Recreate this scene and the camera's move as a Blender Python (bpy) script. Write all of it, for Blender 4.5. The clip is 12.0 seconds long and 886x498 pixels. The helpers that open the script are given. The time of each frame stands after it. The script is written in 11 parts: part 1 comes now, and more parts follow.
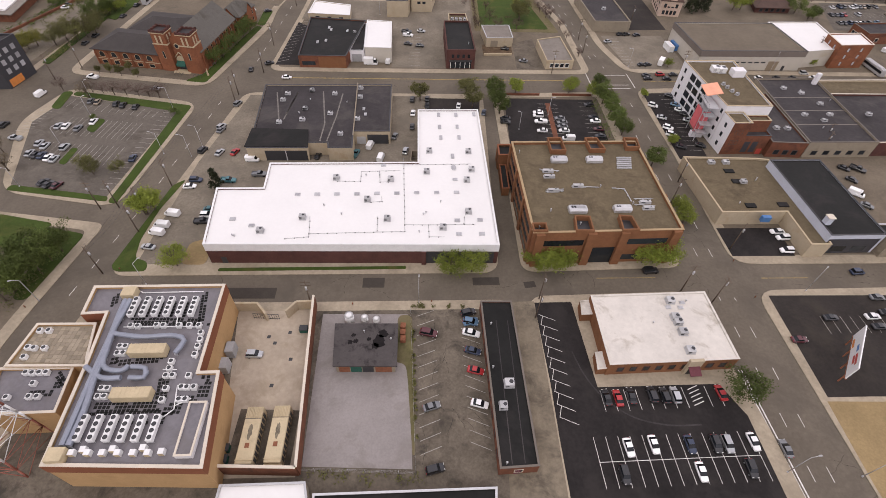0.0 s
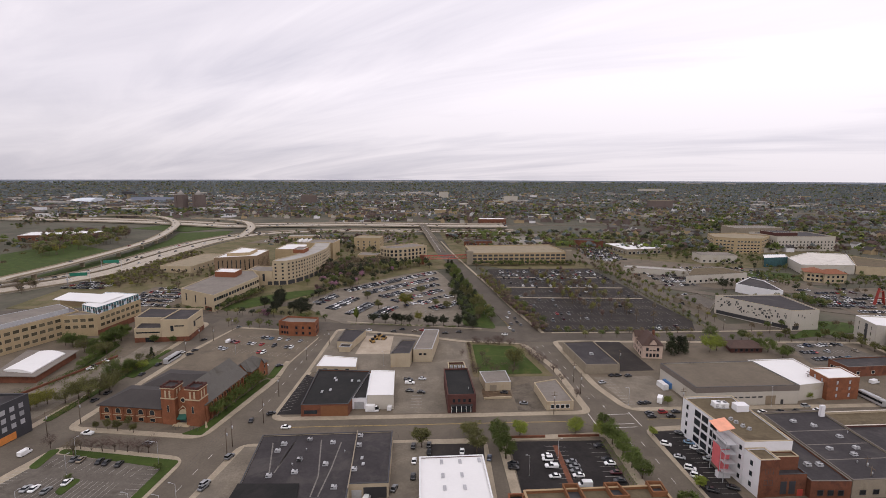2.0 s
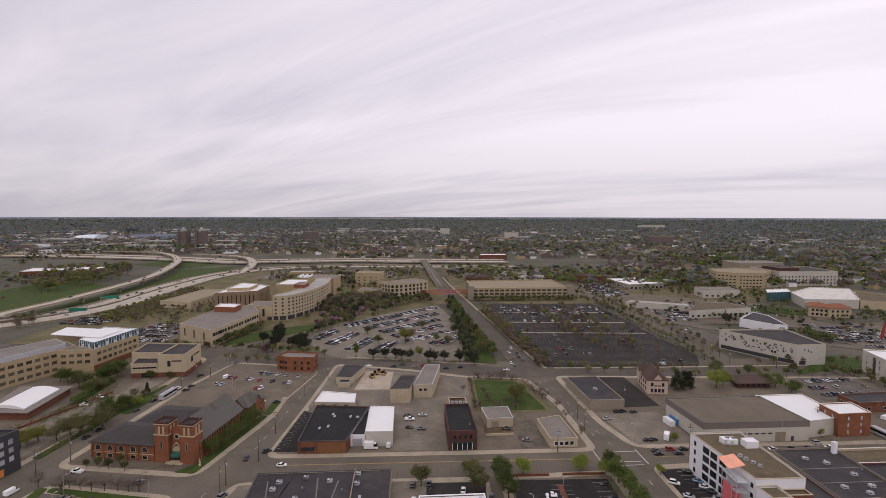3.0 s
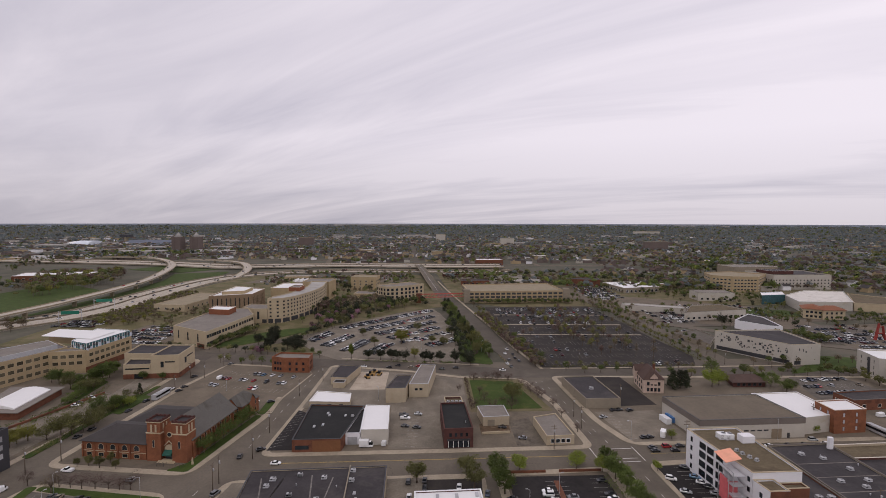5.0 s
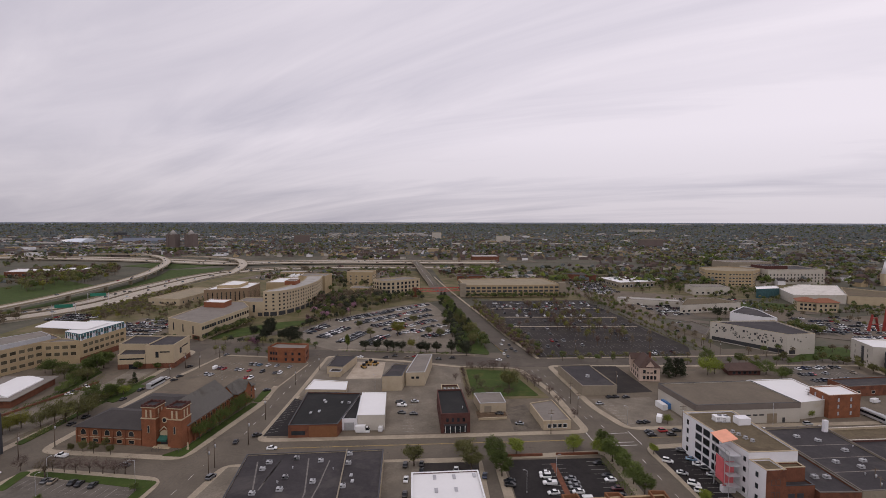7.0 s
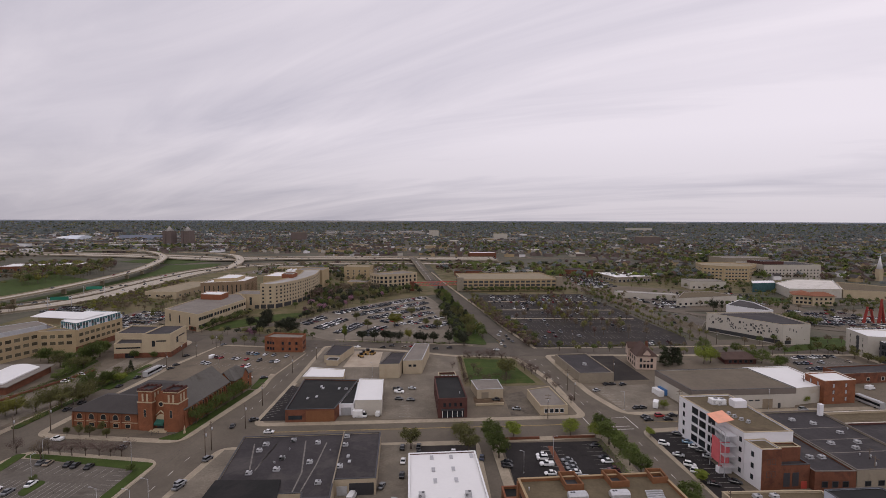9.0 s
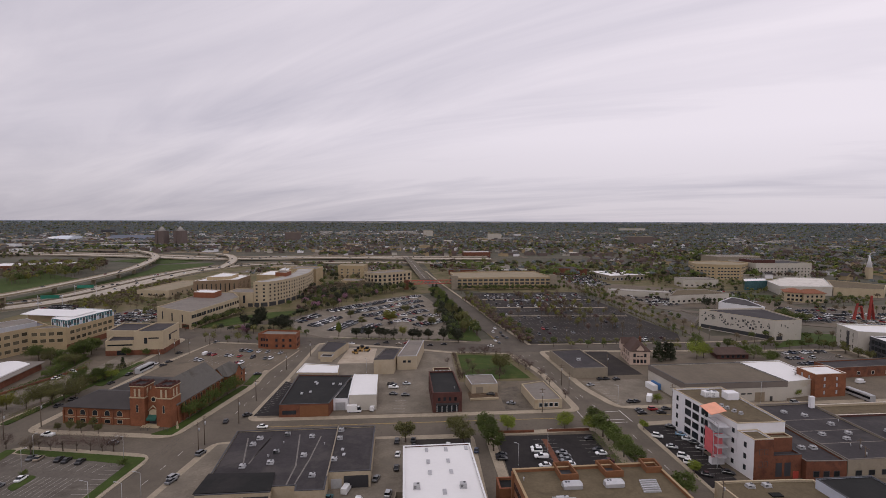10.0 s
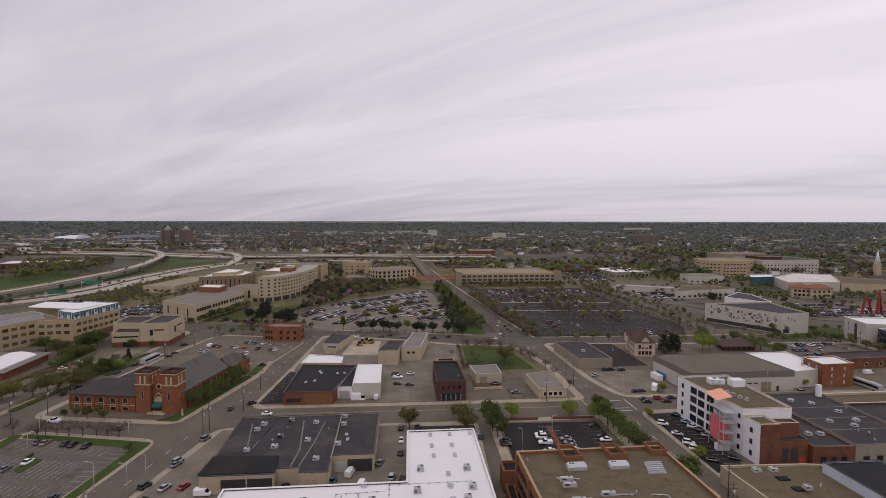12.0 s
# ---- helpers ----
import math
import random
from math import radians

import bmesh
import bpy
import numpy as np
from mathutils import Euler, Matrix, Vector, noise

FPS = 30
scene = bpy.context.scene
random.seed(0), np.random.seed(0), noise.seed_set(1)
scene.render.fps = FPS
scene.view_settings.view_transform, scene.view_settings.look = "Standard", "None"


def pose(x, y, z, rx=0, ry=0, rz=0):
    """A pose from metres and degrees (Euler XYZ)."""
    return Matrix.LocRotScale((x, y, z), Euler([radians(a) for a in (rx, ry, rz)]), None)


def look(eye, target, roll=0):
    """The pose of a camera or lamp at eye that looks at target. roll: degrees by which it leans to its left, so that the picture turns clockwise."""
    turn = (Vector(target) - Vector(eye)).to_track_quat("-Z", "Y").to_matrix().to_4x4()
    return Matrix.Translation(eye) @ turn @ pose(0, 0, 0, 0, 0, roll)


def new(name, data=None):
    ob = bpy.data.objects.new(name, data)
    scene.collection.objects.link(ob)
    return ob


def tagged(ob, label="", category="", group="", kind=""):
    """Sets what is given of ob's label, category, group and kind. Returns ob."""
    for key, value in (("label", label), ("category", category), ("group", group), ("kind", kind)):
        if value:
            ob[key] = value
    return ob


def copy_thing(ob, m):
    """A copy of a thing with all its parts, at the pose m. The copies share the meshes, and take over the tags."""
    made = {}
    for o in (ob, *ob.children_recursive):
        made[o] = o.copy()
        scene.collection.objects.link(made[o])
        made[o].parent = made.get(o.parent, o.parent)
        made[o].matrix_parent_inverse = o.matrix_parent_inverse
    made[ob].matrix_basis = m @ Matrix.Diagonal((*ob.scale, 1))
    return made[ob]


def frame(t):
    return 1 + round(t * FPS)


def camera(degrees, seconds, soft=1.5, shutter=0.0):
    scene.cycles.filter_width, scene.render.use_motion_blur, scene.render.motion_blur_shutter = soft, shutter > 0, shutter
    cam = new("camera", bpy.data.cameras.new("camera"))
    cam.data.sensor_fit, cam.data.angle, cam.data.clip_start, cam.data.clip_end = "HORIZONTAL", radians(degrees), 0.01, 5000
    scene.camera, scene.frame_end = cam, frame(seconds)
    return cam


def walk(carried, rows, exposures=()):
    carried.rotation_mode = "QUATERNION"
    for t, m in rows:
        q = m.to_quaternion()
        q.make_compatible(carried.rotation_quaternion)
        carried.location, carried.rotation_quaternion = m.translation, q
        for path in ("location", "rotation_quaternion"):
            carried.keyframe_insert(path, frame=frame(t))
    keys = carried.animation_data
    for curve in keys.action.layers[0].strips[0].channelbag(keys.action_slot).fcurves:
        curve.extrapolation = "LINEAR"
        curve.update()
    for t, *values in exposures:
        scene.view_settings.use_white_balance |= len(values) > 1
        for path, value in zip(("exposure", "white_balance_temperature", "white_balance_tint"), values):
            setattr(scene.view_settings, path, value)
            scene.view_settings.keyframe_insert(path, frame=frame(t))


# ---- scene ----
# ---- camera ----
cam = camera(84.8, 12.0, 0.75)
PATH = [
    (0, (-0.604, -1.485, 99.028), (-0.594, -0.138, 97.55), 2.7),
    (0.5, (-1.015, -0.765, 99.006), (-1.009, 0.703, 97.647), 2.3),
    (1, (-1.374, 0.104, 98.887), (-1.375, 1.796, 97.82), 1.5),
    (1.5, (-1.045, 0.583, 98.118), (-1.067, 2.508, 97.576), 0.5),
    (2, (-0.986, 0.675, 97.17), (-1.013, 2.653, 96.878), 0.2),
    (2.5, (-0.812, 0.727, 96.181), (-0.843, 2.718, 95.994), 0.1),
    (3, (-0.582, 0.544, 95.296), (-0.615, 2.539, 95.154), 0.1),
    (5, (-0.487, 0.556, 90.987), (-0.503, 2.553, 90.874), 0.1),
    (5.5, (-0.623, 0.652, 89.795), (-0.634, 2.649, 89.682), 0.1),
    (6, (-0.533, 0.593, 88.299), (-0.539, 2.59, 88.184), 0.1),
    (6.5, (-0.595, 0.592, 86.814), (-0.596, 2.588, 86.699), 0.1),
    (7, (-0.84, 0.597, 85.239), (-0.839, 2.594, 85.123), 0.1),
    (9, (-0.852, 0.222, 79.604), (-0.84, 2.219, 79.484), 0.2),
    (9.5, (-0.865, -0.005, 78.476), (-0.838, 1.992, 78.357), 0.2),
    (10, (-0.964, 0.066, 77.039), (-0.928, 2.062, 76.922), 0.2),
    (10.5, (-0.612, -0.129, 75.595), (-0.576, 1.867, 75.48), 0.2),
    (11, (-0.937, -0.049, 74.332), (-0.899, 1.948, 74.218), 0.1),
    (11.5, (-0.88, -0.017, 73.014), (-0.849, 1.98, 72.9), 0.1),
    (12, (-0.642, -0.065, 72.133), (-0.625, 1.932, 72.018), 0.1),
]
walk(cam, [(t, look(eye, target, roll)) for t, eye, target, roll in PATH],
     exposures=[(0, 0.34, 6650, 11), (0.8, 0.32, 6650, 11), (1.5, 0.2, 6550, 9), (2.5, -0.03, 6500, 11), (3.5, -0.16, 6450, 12), (5.5, -0.26, 6450, 12), (12, -0.32, 6450, 12)])

# ---- sky and sun: a bright overcast ----
world = bpy.data.worlds.new("overcast_sky")
scene.world = world
world.use_nodes = True
wn, wl = world.node_tree.nodes, world.node_tree.links
wn.clear()


def wnode(kind, operation=None):
    n = wn.new(kind)
    if operation:
        n.operation = operation
    return n


SUN_EL, SUN_ROT = radians(52), radians(200)
w_out = wnode("ShaderNodeOutputWorld")
w_bg = wnode("ShaderNodeBackground")
w_sky = wnode("ShaderNodeTexSky")
w_sky.sky_type, w_sky.sun_disc = "NISHITA", False
w_sky.sun_elevation, w_sky.sun_rotation = SUN_EL, SUN_ROT
w_co = wnode("ShaderNodeTexCoord")
w_sep = wnode("ShaderNodeSeparateXYZ")
wl.new(w_co.outputs["Generated"], w_sep.inputs[0])
# the cloud deck is a flat layer: the direction is laid out on a plane overhead
w_lift = wnode("ShaderNodeMath", operation="ADD")
w_lift.inputs[1].default_value = 0.15
w_abs = wnode("ShaderNodeMath", operation="ABSOLUTE")
wl.new(w_sep.outputs["Z"], w_abs.inputs[0])
wl.new(w_abs.outputs[0], w_lift.inputs[0])
w_dx = wnode("ShaderNodeMath", operation="DIVIDE")
w_dy = wnode("ShaderNodeMath", operation="DIVIDE")
wl.new(w_sep.outputs["X"], w_dx.inputs[0])
wl.new(w_lift.outputs[0], w_dx.inputs[1])
wl.new(w_sep.outputs["Y"], w_dy.inputs[0])
wl.new(w_lift.outputs[0], w_dy.inputs[1])
w_plane = wnode("ShaderNodeCombineXYZ")
wl.new(w_dx.outputs[0], w_plane.inputs[0])
wl.new(w_dy.outputs[0], w_plane.inputs[1])
# long streaks of cloud that run away from the viewer, over a broad uneven deck
def cloud(turn, along, across, scale, detail, rough, warp):
    r = wnode("ShaderNodeMapping")
    r.inputs["Rotation"].default_value = (0, 0, radians(turn))
    wl.new(w_plane.outputs[0], r.inputs[0])
    m = wnode("ShaderNodeMapping")
    m.inputs["Scale"].default_value = (across, along, 1)
    wl.new(r.outputs[0], m.inputs[0])
    t = wnode("ShaderNodeTexNoise")
    t.inputs["Scale"].default_value, t.inputs["Detail"].default_value = scale, detail
    t.inputs["Roughness"].default_value, t.inputs["Distortion"].default_value = rough, warp
    wl.new(m.outputs[0], t.inputs["Vector"])
    return t


w_big = cloud(-64, 0.24, 0.60, 0.8, 6, 0.52, 0.7)
w_fine = cloud(-60, 0.13, 0.60, 2.4, 6, 0.58, 1.0)
w_mixf = wnode("ShaderNodeMix")
w_mixf.data_type = "FLOAT"
w_mixf.inputs["Factor"].default_value = 0.44
wl.new(w_big.outputs["Fac"], w_mixf.inputs["A"])
wl.new(w_fine.outputs["Fac"], w_mixf.inputs["B"])
w_ramp = wnode("ShaderNodeValToRGB")
w_ramp.color_ramp.elements[0].position, w_ramp.color_ramp.elements[1].position = 0.34, 0.55
w_ramp.color_ramp.elements[0].color = (0.70, 0.665, 0.755, 1)
w_ramp.color_ramp.elements[1].color = (0.985, 0.918, 0.985, 1)
wl.new(w_mixf.outputs["Result"], w_ramp.inputs[0])
# brighter towards the zenith, as under any closed cloud cover
w_up = wnode("ShaderNodeMapRange")
w_up.inputs["From Min"].default_value, w_up.inputs["From Max"].default_value = 0.0, 1.0
w_up.inputs["To Min"].default_value, w_up.inputs["To Max"].default_value = 0.92, 1.08
wl.new(w_sep.outputs["Z"], w_up.inputs["Value"])
# the clouds are thinner and brighter on the sun's side
w_side = wnode("ShaderNodeMapRange")
w_side.inputs["From Min"].default_value, w_side.inputs["From Max"].default_value = -1.0, 1.0
w_side.inputs["To Min"].default_value, w_side.inputs["To Max"].default_value = 0.90, 1.14
wl.new(w_sep.outputs["X"], w_side.inputs["Value"])
w_both = wnode("ShaderNodeMath", operation="MULTIPLY")
wl.new(w_up.outputs["Result"], w_both.inputs[0])
wl.new(w_side.outputs["Result"], w_both.inputs[1])
# the deck thickens towards the horizon
w_low = wnode("ShaderNodeMapRange")
w_low.inputs["From Min"].default_value, w_low.inputs["From Max"].default_value = 0.0, 0.16
w_low.inputs["To Min"].default_value, w_low.inputs["To Max"].default_value = 0.80, 1.0
wl.new(w_sep.outputs["Z"], w_low.inputs["Value"])
w_deck = wnode("ShaderNodeMath", operation="MULTIPLY")
wl.new(w_both.outputs[0], w_deck.inputs[0])
wl.new(w_low.outputs["Result"], w_deck.inputs[1])
w_mul = wnode("ShaderNodeVectorMath", operation="SCALE")
wl.new(w_ramp.outputs["Color"], w_mul.inputs[0])
wl.new(w_deck.outputs[0], w_mul.inputs["Scale"])
w_thin = wnode("ShaderNodeVectorMath", operation="SCALE")
wl.new(w_sky.outputs["Color"], w_thin.inputs[0])
w_thin.inputs["Scale"].default_value = 0.004
w_add = wnode("ShaderNodeVectorMath", operation="ADD")
wl.new(w_mul.outputs[0], w_add.inputs[0])
wl.new(w_thin.outputs[0], w_add.inputs[1])
wl.new(w_add.outputs[0], w_bg.inputs["Color"])
w_bg.inputs["Strength"].default_value = 1.0
wl.new(w_bg.outputs[0], w_out.inputs[0])

sun_data = bpy.data.lights.new("sun", "SUN")
sun_data.energy, sun_data.angle, sun_data.color = 0.38, radians(14), (1.0, 0.96, 0.9)
sun = new("sun", sun_data)
sun.matrix_basis = look((0, 0, 300), (math.sin(SUN_ROT) * -100, math.cos(SUN_ROT) * -100, 300 - 100 * math.tan(SUN_EL)))

# ---- materials ----
def surface(name, col, rough=0.85, var=0.14, scale=0.12, fine=2.5, bump=0.25, spread=0.0, island=0.0, metal=0.0, stain=None, stain_scale=0.05, stain_at=0.6):
    """A weathered surface: broad tone, fine grain, optional stains, and a spread of tone from object to object or piece to piece."""
    m = bpy.data.materials.new(name)
    m.use_nodes = True
    n, l = m.node_tree.nodes, m.node_tree.links
    b = n["Principled BSDF"]
    b.inputs["Roughness"].default_value, b.inputs["Metallic"].default_value = rough, metal
    if rough > 0.6:
        b.inputs["Specular IOR Level"].default_value = 0.2
    geo = n.new("ShaderNodeNewGeometry")
    value = None
    for s, a in ((scale, var), (fine, var * 0.7)):
        t = n.new("ShaderNodeTexNoise")
        t.inputs["Scale"].default_value, t.inputs["Detail"].default_value = s, 5
        t.inputs["Roughness"].default_value = 0.62
        l.new(geo.outputs["Position"], t.inputs["Vector"])
        r = n.new("ShaderNodeMapRange")
        r.inputs["From Min"].default_value, r.inputs["From Max"].default_value = 0.3, 0.7
        r.inputs["To Min"].default_value, r.inputs["To Max"].default_value = 1 - a, 1 + a
        l.new(t.outputs["Fac"], r.inputs["Value"])
        if value is None:
            value = r.outputs["Result"]
        else:
            k = n.new("ShaderNodeMath")
            k.operation = "MULTIPLY"
            l.new(value, k.inputs[0])
            l.new(r.outputs["Result"], k.inputs[1])
            value = k.outputs[0]
    grain = t
    for amount, source in ((spread, n.new("ShaderNodeObjectInfo").outputs["Random"]), (island, geo.outputs["Random Per Island"])):
        if amount:
            r = n.new("ShaderNodeMapRange")
            r.inputs["To Min"].default_value, r.inputs["To Max"].default_value = 1 - amount, 1 + amount
            l.new(source, r.inputs["Value"])
            k = n.new("ShaderNodeMath")
            k.operation = "MULTIPLY"
            l.new(value, k.inputs[0])
            l.new(r.outputs["Result"], k.inputs[1])
            value = k.outputs[0]
    tone = n.new("ShaderNodeVectorMath")
    tone.operation = "SCALE"
    tone.inputs[0].default_value = col
    l.new(value, tone.inputs["Scale"])
    colour = tone.outputs[0]
    if stain:
        t = n.new("ShaderNodeTexNoise")
        t.inputs["Scale"].default_value, t.inputs["Detail"].default_value, t.inputs["Distortion"].default_value = stain_scale, 8, 0.4
        t.inputs["Roughness"].default_value = 0.68
        l.new(geo.outputs["Position"], t.inputs["Vector"])
        r = n.new("ShaderNodeMapRange")
        r.inputs["From Min"].default_value, r.inputs["From Max"].default_value = stain_at - 0.06, stain_at + 0.1
        l.new(t.outputs["Fac"], r.inputs["Value"])
        mix = n.new("ShaderNodeMix")
        mix.data_type = "RGBA"
        l.new(r.outputs["Result"], mix.inputs["Factor"])
        l.new(colour, mix.inputs["A"])
        mix.inputs["B"].default_value = (*stain, 1)
        colour = mix.outputs["Result"]
    l.new(colour, b.inputs["Base Color"])
    if bump:
        u = n.new("ShaderNodeBump")
        u.inputs["Strength"].default_value, u.inputs["Distance"].default_value = bump, 0.08
        l.new(grain.outputs["Fac"], u.inputs["Height"])
        l.new(u.outputs["Normal"], b.inputs["Normal"])
    return m


def leafy(name, col, spread=0.25, island=0.22):
    m = surface(name, col, 0.7, 0.18, 0.25, 3.0, 0.0, spread, island)
    n, l = m.node_tree.nodes, m.node_tree.links
    b = n["Principled BSDF"]
    tr = n.new("ShaderNodeBsdfTranslucent")
    tr.inputs["Color"].default_value = (*[c * 1.3 for c in col], 1)
    mix = n.new("ShaderNodeMixShader")
    mix.inputs[0].default_value = 0.12
    l.new(b.outputs[0], mix.inputs[1])
    l.new(tr.outputs[0], mix.inputs[2])
    l.new(mix.outputs[0], n["Material Output"].inputs["Surface"])
    return m


ROAD = surface("road_asphalt", (0.134, 0.113, 0.087), 0.9, 0.160, 0.06, 1.2, 0.3, stain=(0.101, 0.086, 0.068), stain_scale=0.045, stain_at=0.56)
AVENUE = surface("traffic_dark_asphalt", (0.098, 0.083, 0.066), 0.9, 0.18, 0.06, 1.2, 0.3, stain=(0.125, 0.106, 0.083), stain_scale=0.05, stain_at=0.58)
LOT = surface("worn_asphalt", (0.150, 0.123, 0.090), 0.92, 0.180, 0.08, 1.5, 0.3, stain=(0.109, 0.092, 0.069), stain_scale=0.09, stain_at=0.58)
LOT_BROWN = surface("gritty_asphalt", (0.132, 0.111, 0.085), 0.93, 0.26, 0.14, 1.8, 0.3, stain=(0.062, 0.053, 0.042), stain_scale=0.2, stain_at=0.56)
SEALED = surface("sealed_asphalt", (0.020, 0.0172, 0.0165), 0.82, 0.3, 0.12, 1.2, 0.2, stain=(0.031, 0.027, 0.025), stain_scale=0.09, stain_at=0.54)
SEALED_OLD = surface("faded_sealed_asphalt", (0.031, 0.026, 0.023), 0.85, 0.210, 0.07, 1.5, 0.2, stain=(0.049, 0.041, 0.032), stain_scale=0.07, stain_at=0.55)
PATCH = surface("asphalt_patch", (0.055, 0.047, 0.039), 0.9, 0.12, 0.5, 2.5, 0.2)
WALKWAY = surface("pavement_concrete", (0.345, 0.292, 0.215), 0.9, 0.140, 0.15, 1.2, 0.2, stain=(0.260, 0.218, 0.158), stain_scale=0.12, stain_at=0.58)
CONCRETE = surface("concrete", (0.277, 0.232, 0.158), 0.88, 0.130, 0.1, 1.0, 0.2, stain=(0.208, 0.171, 0.116), stain_scale=0.1, stain_at=0.6)
YARD = surface("yard_concrete", (0.405, 0.341, 0.264), 0.9, 0.126, 0.15, 1.0, 0.2, stain=(0.310, 0.256, 0.187), stain_scale=0.14, stain_at=0.58)
GRAVEL = surface("gravel", (0.262, 0.238, 0.226), 0.95, 0.12, 0.09, 2.5, 0.5, stain=(0.205, 0.182, 0.165), stain_scale=0.12, stain_at=0.57)
DIRT = surface("dry_dirt", (0.174, 0.129, 0.075), 0.95, 0.14, 0.1, 2.0, 0.5, stain=(0.104, 0.086, 0.041), stain_scale=0.2, stain_at=0.55)
RUBBLE = surface("rubbly_earth", (0.105, 0.070, 0.042), 0.95, 0.3, 0.4, 2.5, 0.6, stain=(0.17, 0.13, 0.085), stain_scale=0.5, stain_at=0.58)
STRAW = surface("straw_ground", (0.275, 0.200, 0.101), 0.95, 0.156, 0.1, 2.0, 0.5, stain=(0.211, 0.169, 0.081), stain_scale=0.12, stain_at=0.6)
LAWN = surface("lawn", (0.046, 0.070, 0.014), 0.95, 0.240, 0.15, 3.0, 0.5, stain=(0.088, 0.088, 0.025), stain_scale=0.12, stain_at=0.6)
SCRUB = surface("scrub_ground", (0.118, 0.106, 0.048), 0.95, 0.25, 0.06, 0.8, 0.5, stain=(0.165, 0.132, 0.078), stain_scale=0.06, stain_at=0.52)
TOWN = surface("town_ground", (0.088, 0.084, 0.060), 0.95, 0.25, 0.012, 0.15, 0.0, stain=(0.125, 0.108, 0.082), stain_scale=0.02, stain_at=0.55)
# the horizon ring's colour includes the blue of distance haze
HAZED_WOODS = surface("hazed_distant_woods", (0.135, 0.155, 0.185), 0.95, 0.12, 0.004, 0.03, 0.0, stain=(0.105, 0.118, 0.130), stain_scale=0.003, stain_at=0.55)
PAINT_W = surface("road_paint_white", (0.62, 0.60, 0.57), 0.8, 0.2, 0.8, 5.0, 0.0)
PAINT_WORN = surface("worn_white_paint", (0.36, 0.34, 0.31), 0.85, 0.3, 0.8, 5.0, 0.0)
PAINT_Y = surface("road_paint_yellow", (0.48, 0.34, 0.10), 0.8, 0.2, 0.8, 5.0, 0.0)
WHITE_ROOF = surface("white_roof_membrane", (0.740, 0.731, 0.714), 0.6, 0.025, 0.1, 1.0, 0.05)
DIRTY_WHITE = surface("stained_white_membrane", (0.60, 0.565, 0.51), 0.7, 0.08, 0.15, 1.0, 0.05, stain=(0.36, 0.32, 0.26), stain_scale=0.16, stain_at=0.6)
WHITE_WALL = surface("white_painted_wall", (0.74, 0.73, 0.74), 0.7, 0.04, 0.2, 1.5, 0.1, stain=(0.6, 0.58, 0.58), stain_scale=0.2, stain_at=0.66)
BLACK_ROOF = surface("black_roofing", (0.012, 0.012, 0.011), 0.72, 0.240, 0.12, 1.0, 0.15, stain=(0.024, 0.021, 0.020), stain_scale=0.1, stain_at=0.58)
DARK_ROOF = surface("dark_grey_roofing", (0.041, 0.036, 0.037), 0.75, 0.24, 0.08, 0.9, 0.15, stain=(0.070, 0.062, 0.058), stain_scale=0.09, stain_at=0.57)
BROWN_ROOF = surface("gravel_ballast_roof", (0.132, 0.104, 0.064), 0.95, 0.180, 0.12, 1.2, 0.4, stain=(0.084, 0.065, 0.041), stain_scale=0.12, stain_at=0.57)
GREY_ROOF = surface("grey_membrane_roof", (0.198, 0.175, 0.150), 0.75, 0.120, 0.1, 0.8, 0.1, stain=(0.151, 0.131, 0.108), stain_scale=0.09, stain_at=0.6)
WH_ROOF = surface("warehouse_roof", (0.139, 0.114, 0.083), 0.8, 0.120, 0.1, 0.7, 0.1)
SLATE = surface("slate_shingles", (0.050, 0.044, 0.041), 0.7, 0.156, 0.2, 2.5, 0.3)
SLATE_L = surface("weathered_slate", (0.108, 0.100, 0.088), 0.7, 0.12, 0.2, 2.5, 0.3, stain=(0.076, 0.068, 0.056), stain_scale=0.2, stain_at=0.58)
BRICK_RED = surface("red_brick", (0.165, 0.068, 0.040), 0.9, 0.2, 0.35, 5.0, 0.3, stain=(0.105, 0.046, 0.031), stain_scale=0.3, stain_at=0.56)
BRICK_CHURCH = surface("warm_red_brick", (0.222, 0.088, 0.045), 0.9, 0.2, 0.3, 4.0, 0.3, stain=(0.135, 0.058, 0.035), stain_scale=0.25, stain_at=0.57)
BRICK_DARK = surface("dark_red_brick", (0.092, 0.042, 0.035), 0.9, 0.2, 0.3, 4.0, 0.3)
BRICK_ORANGE = surface("orange_brick", (0.205, 0.095, 0.046), 0.88, 0.15, 0.3, 4.0, 0.3, stain=(0.18, 0.08, 0.04), stain_scale=0.3, stain_at=0.58)
TERRACOTTA = surface("terracotta_trim", (0.22, 0.085, 0.045), 0.85, 0.08, 0.3, 3.0, 0.1)
TAN = surface("tan_stucco", (0.428, 0.275, 0.134), 0.88, 0.08, 0.2, 2.0, 0.15, stain=(0.360, 0.225, 0.109), stain_scale=0.22, stain_at=0.62)
CREAM = surface("cream_wall", (0.43, 0.36, 0.255), 0.88, 0.08, 0.2, 2.0, 0.15, stain=(0.378, 0.290, 0.179), stain_scale=0.22, stain_at=0.6)
BEIGE = surface("beige_brick", (0.383, 0.297, 0.175), 0.88, 0.104, 0.2, 3.0, 0.2)
LIGHT_STONE = surface("light_stone", (0.433, 0.355, 0.238), 0.85, 0.07, 0.2, 2.0, 0.15)
GREY_WALL = surface("grey_block_wall", (0.268, 0.229, 0.172), 0.9, 0.1, 0.2, 2.0, 0.2, stain=(0.197, 0.164, 0.119), stain_scale=0.2, stain_at=0.6)
PALE_WALL = surface("pale_precast_wall", (0.47, 0.435, 0.375), 0.85, 0.06, 0.1, 1.5, 0.15, stain=(0.393, 0.341, 0.256), stain_scale=0.12, stain_at=0.62)
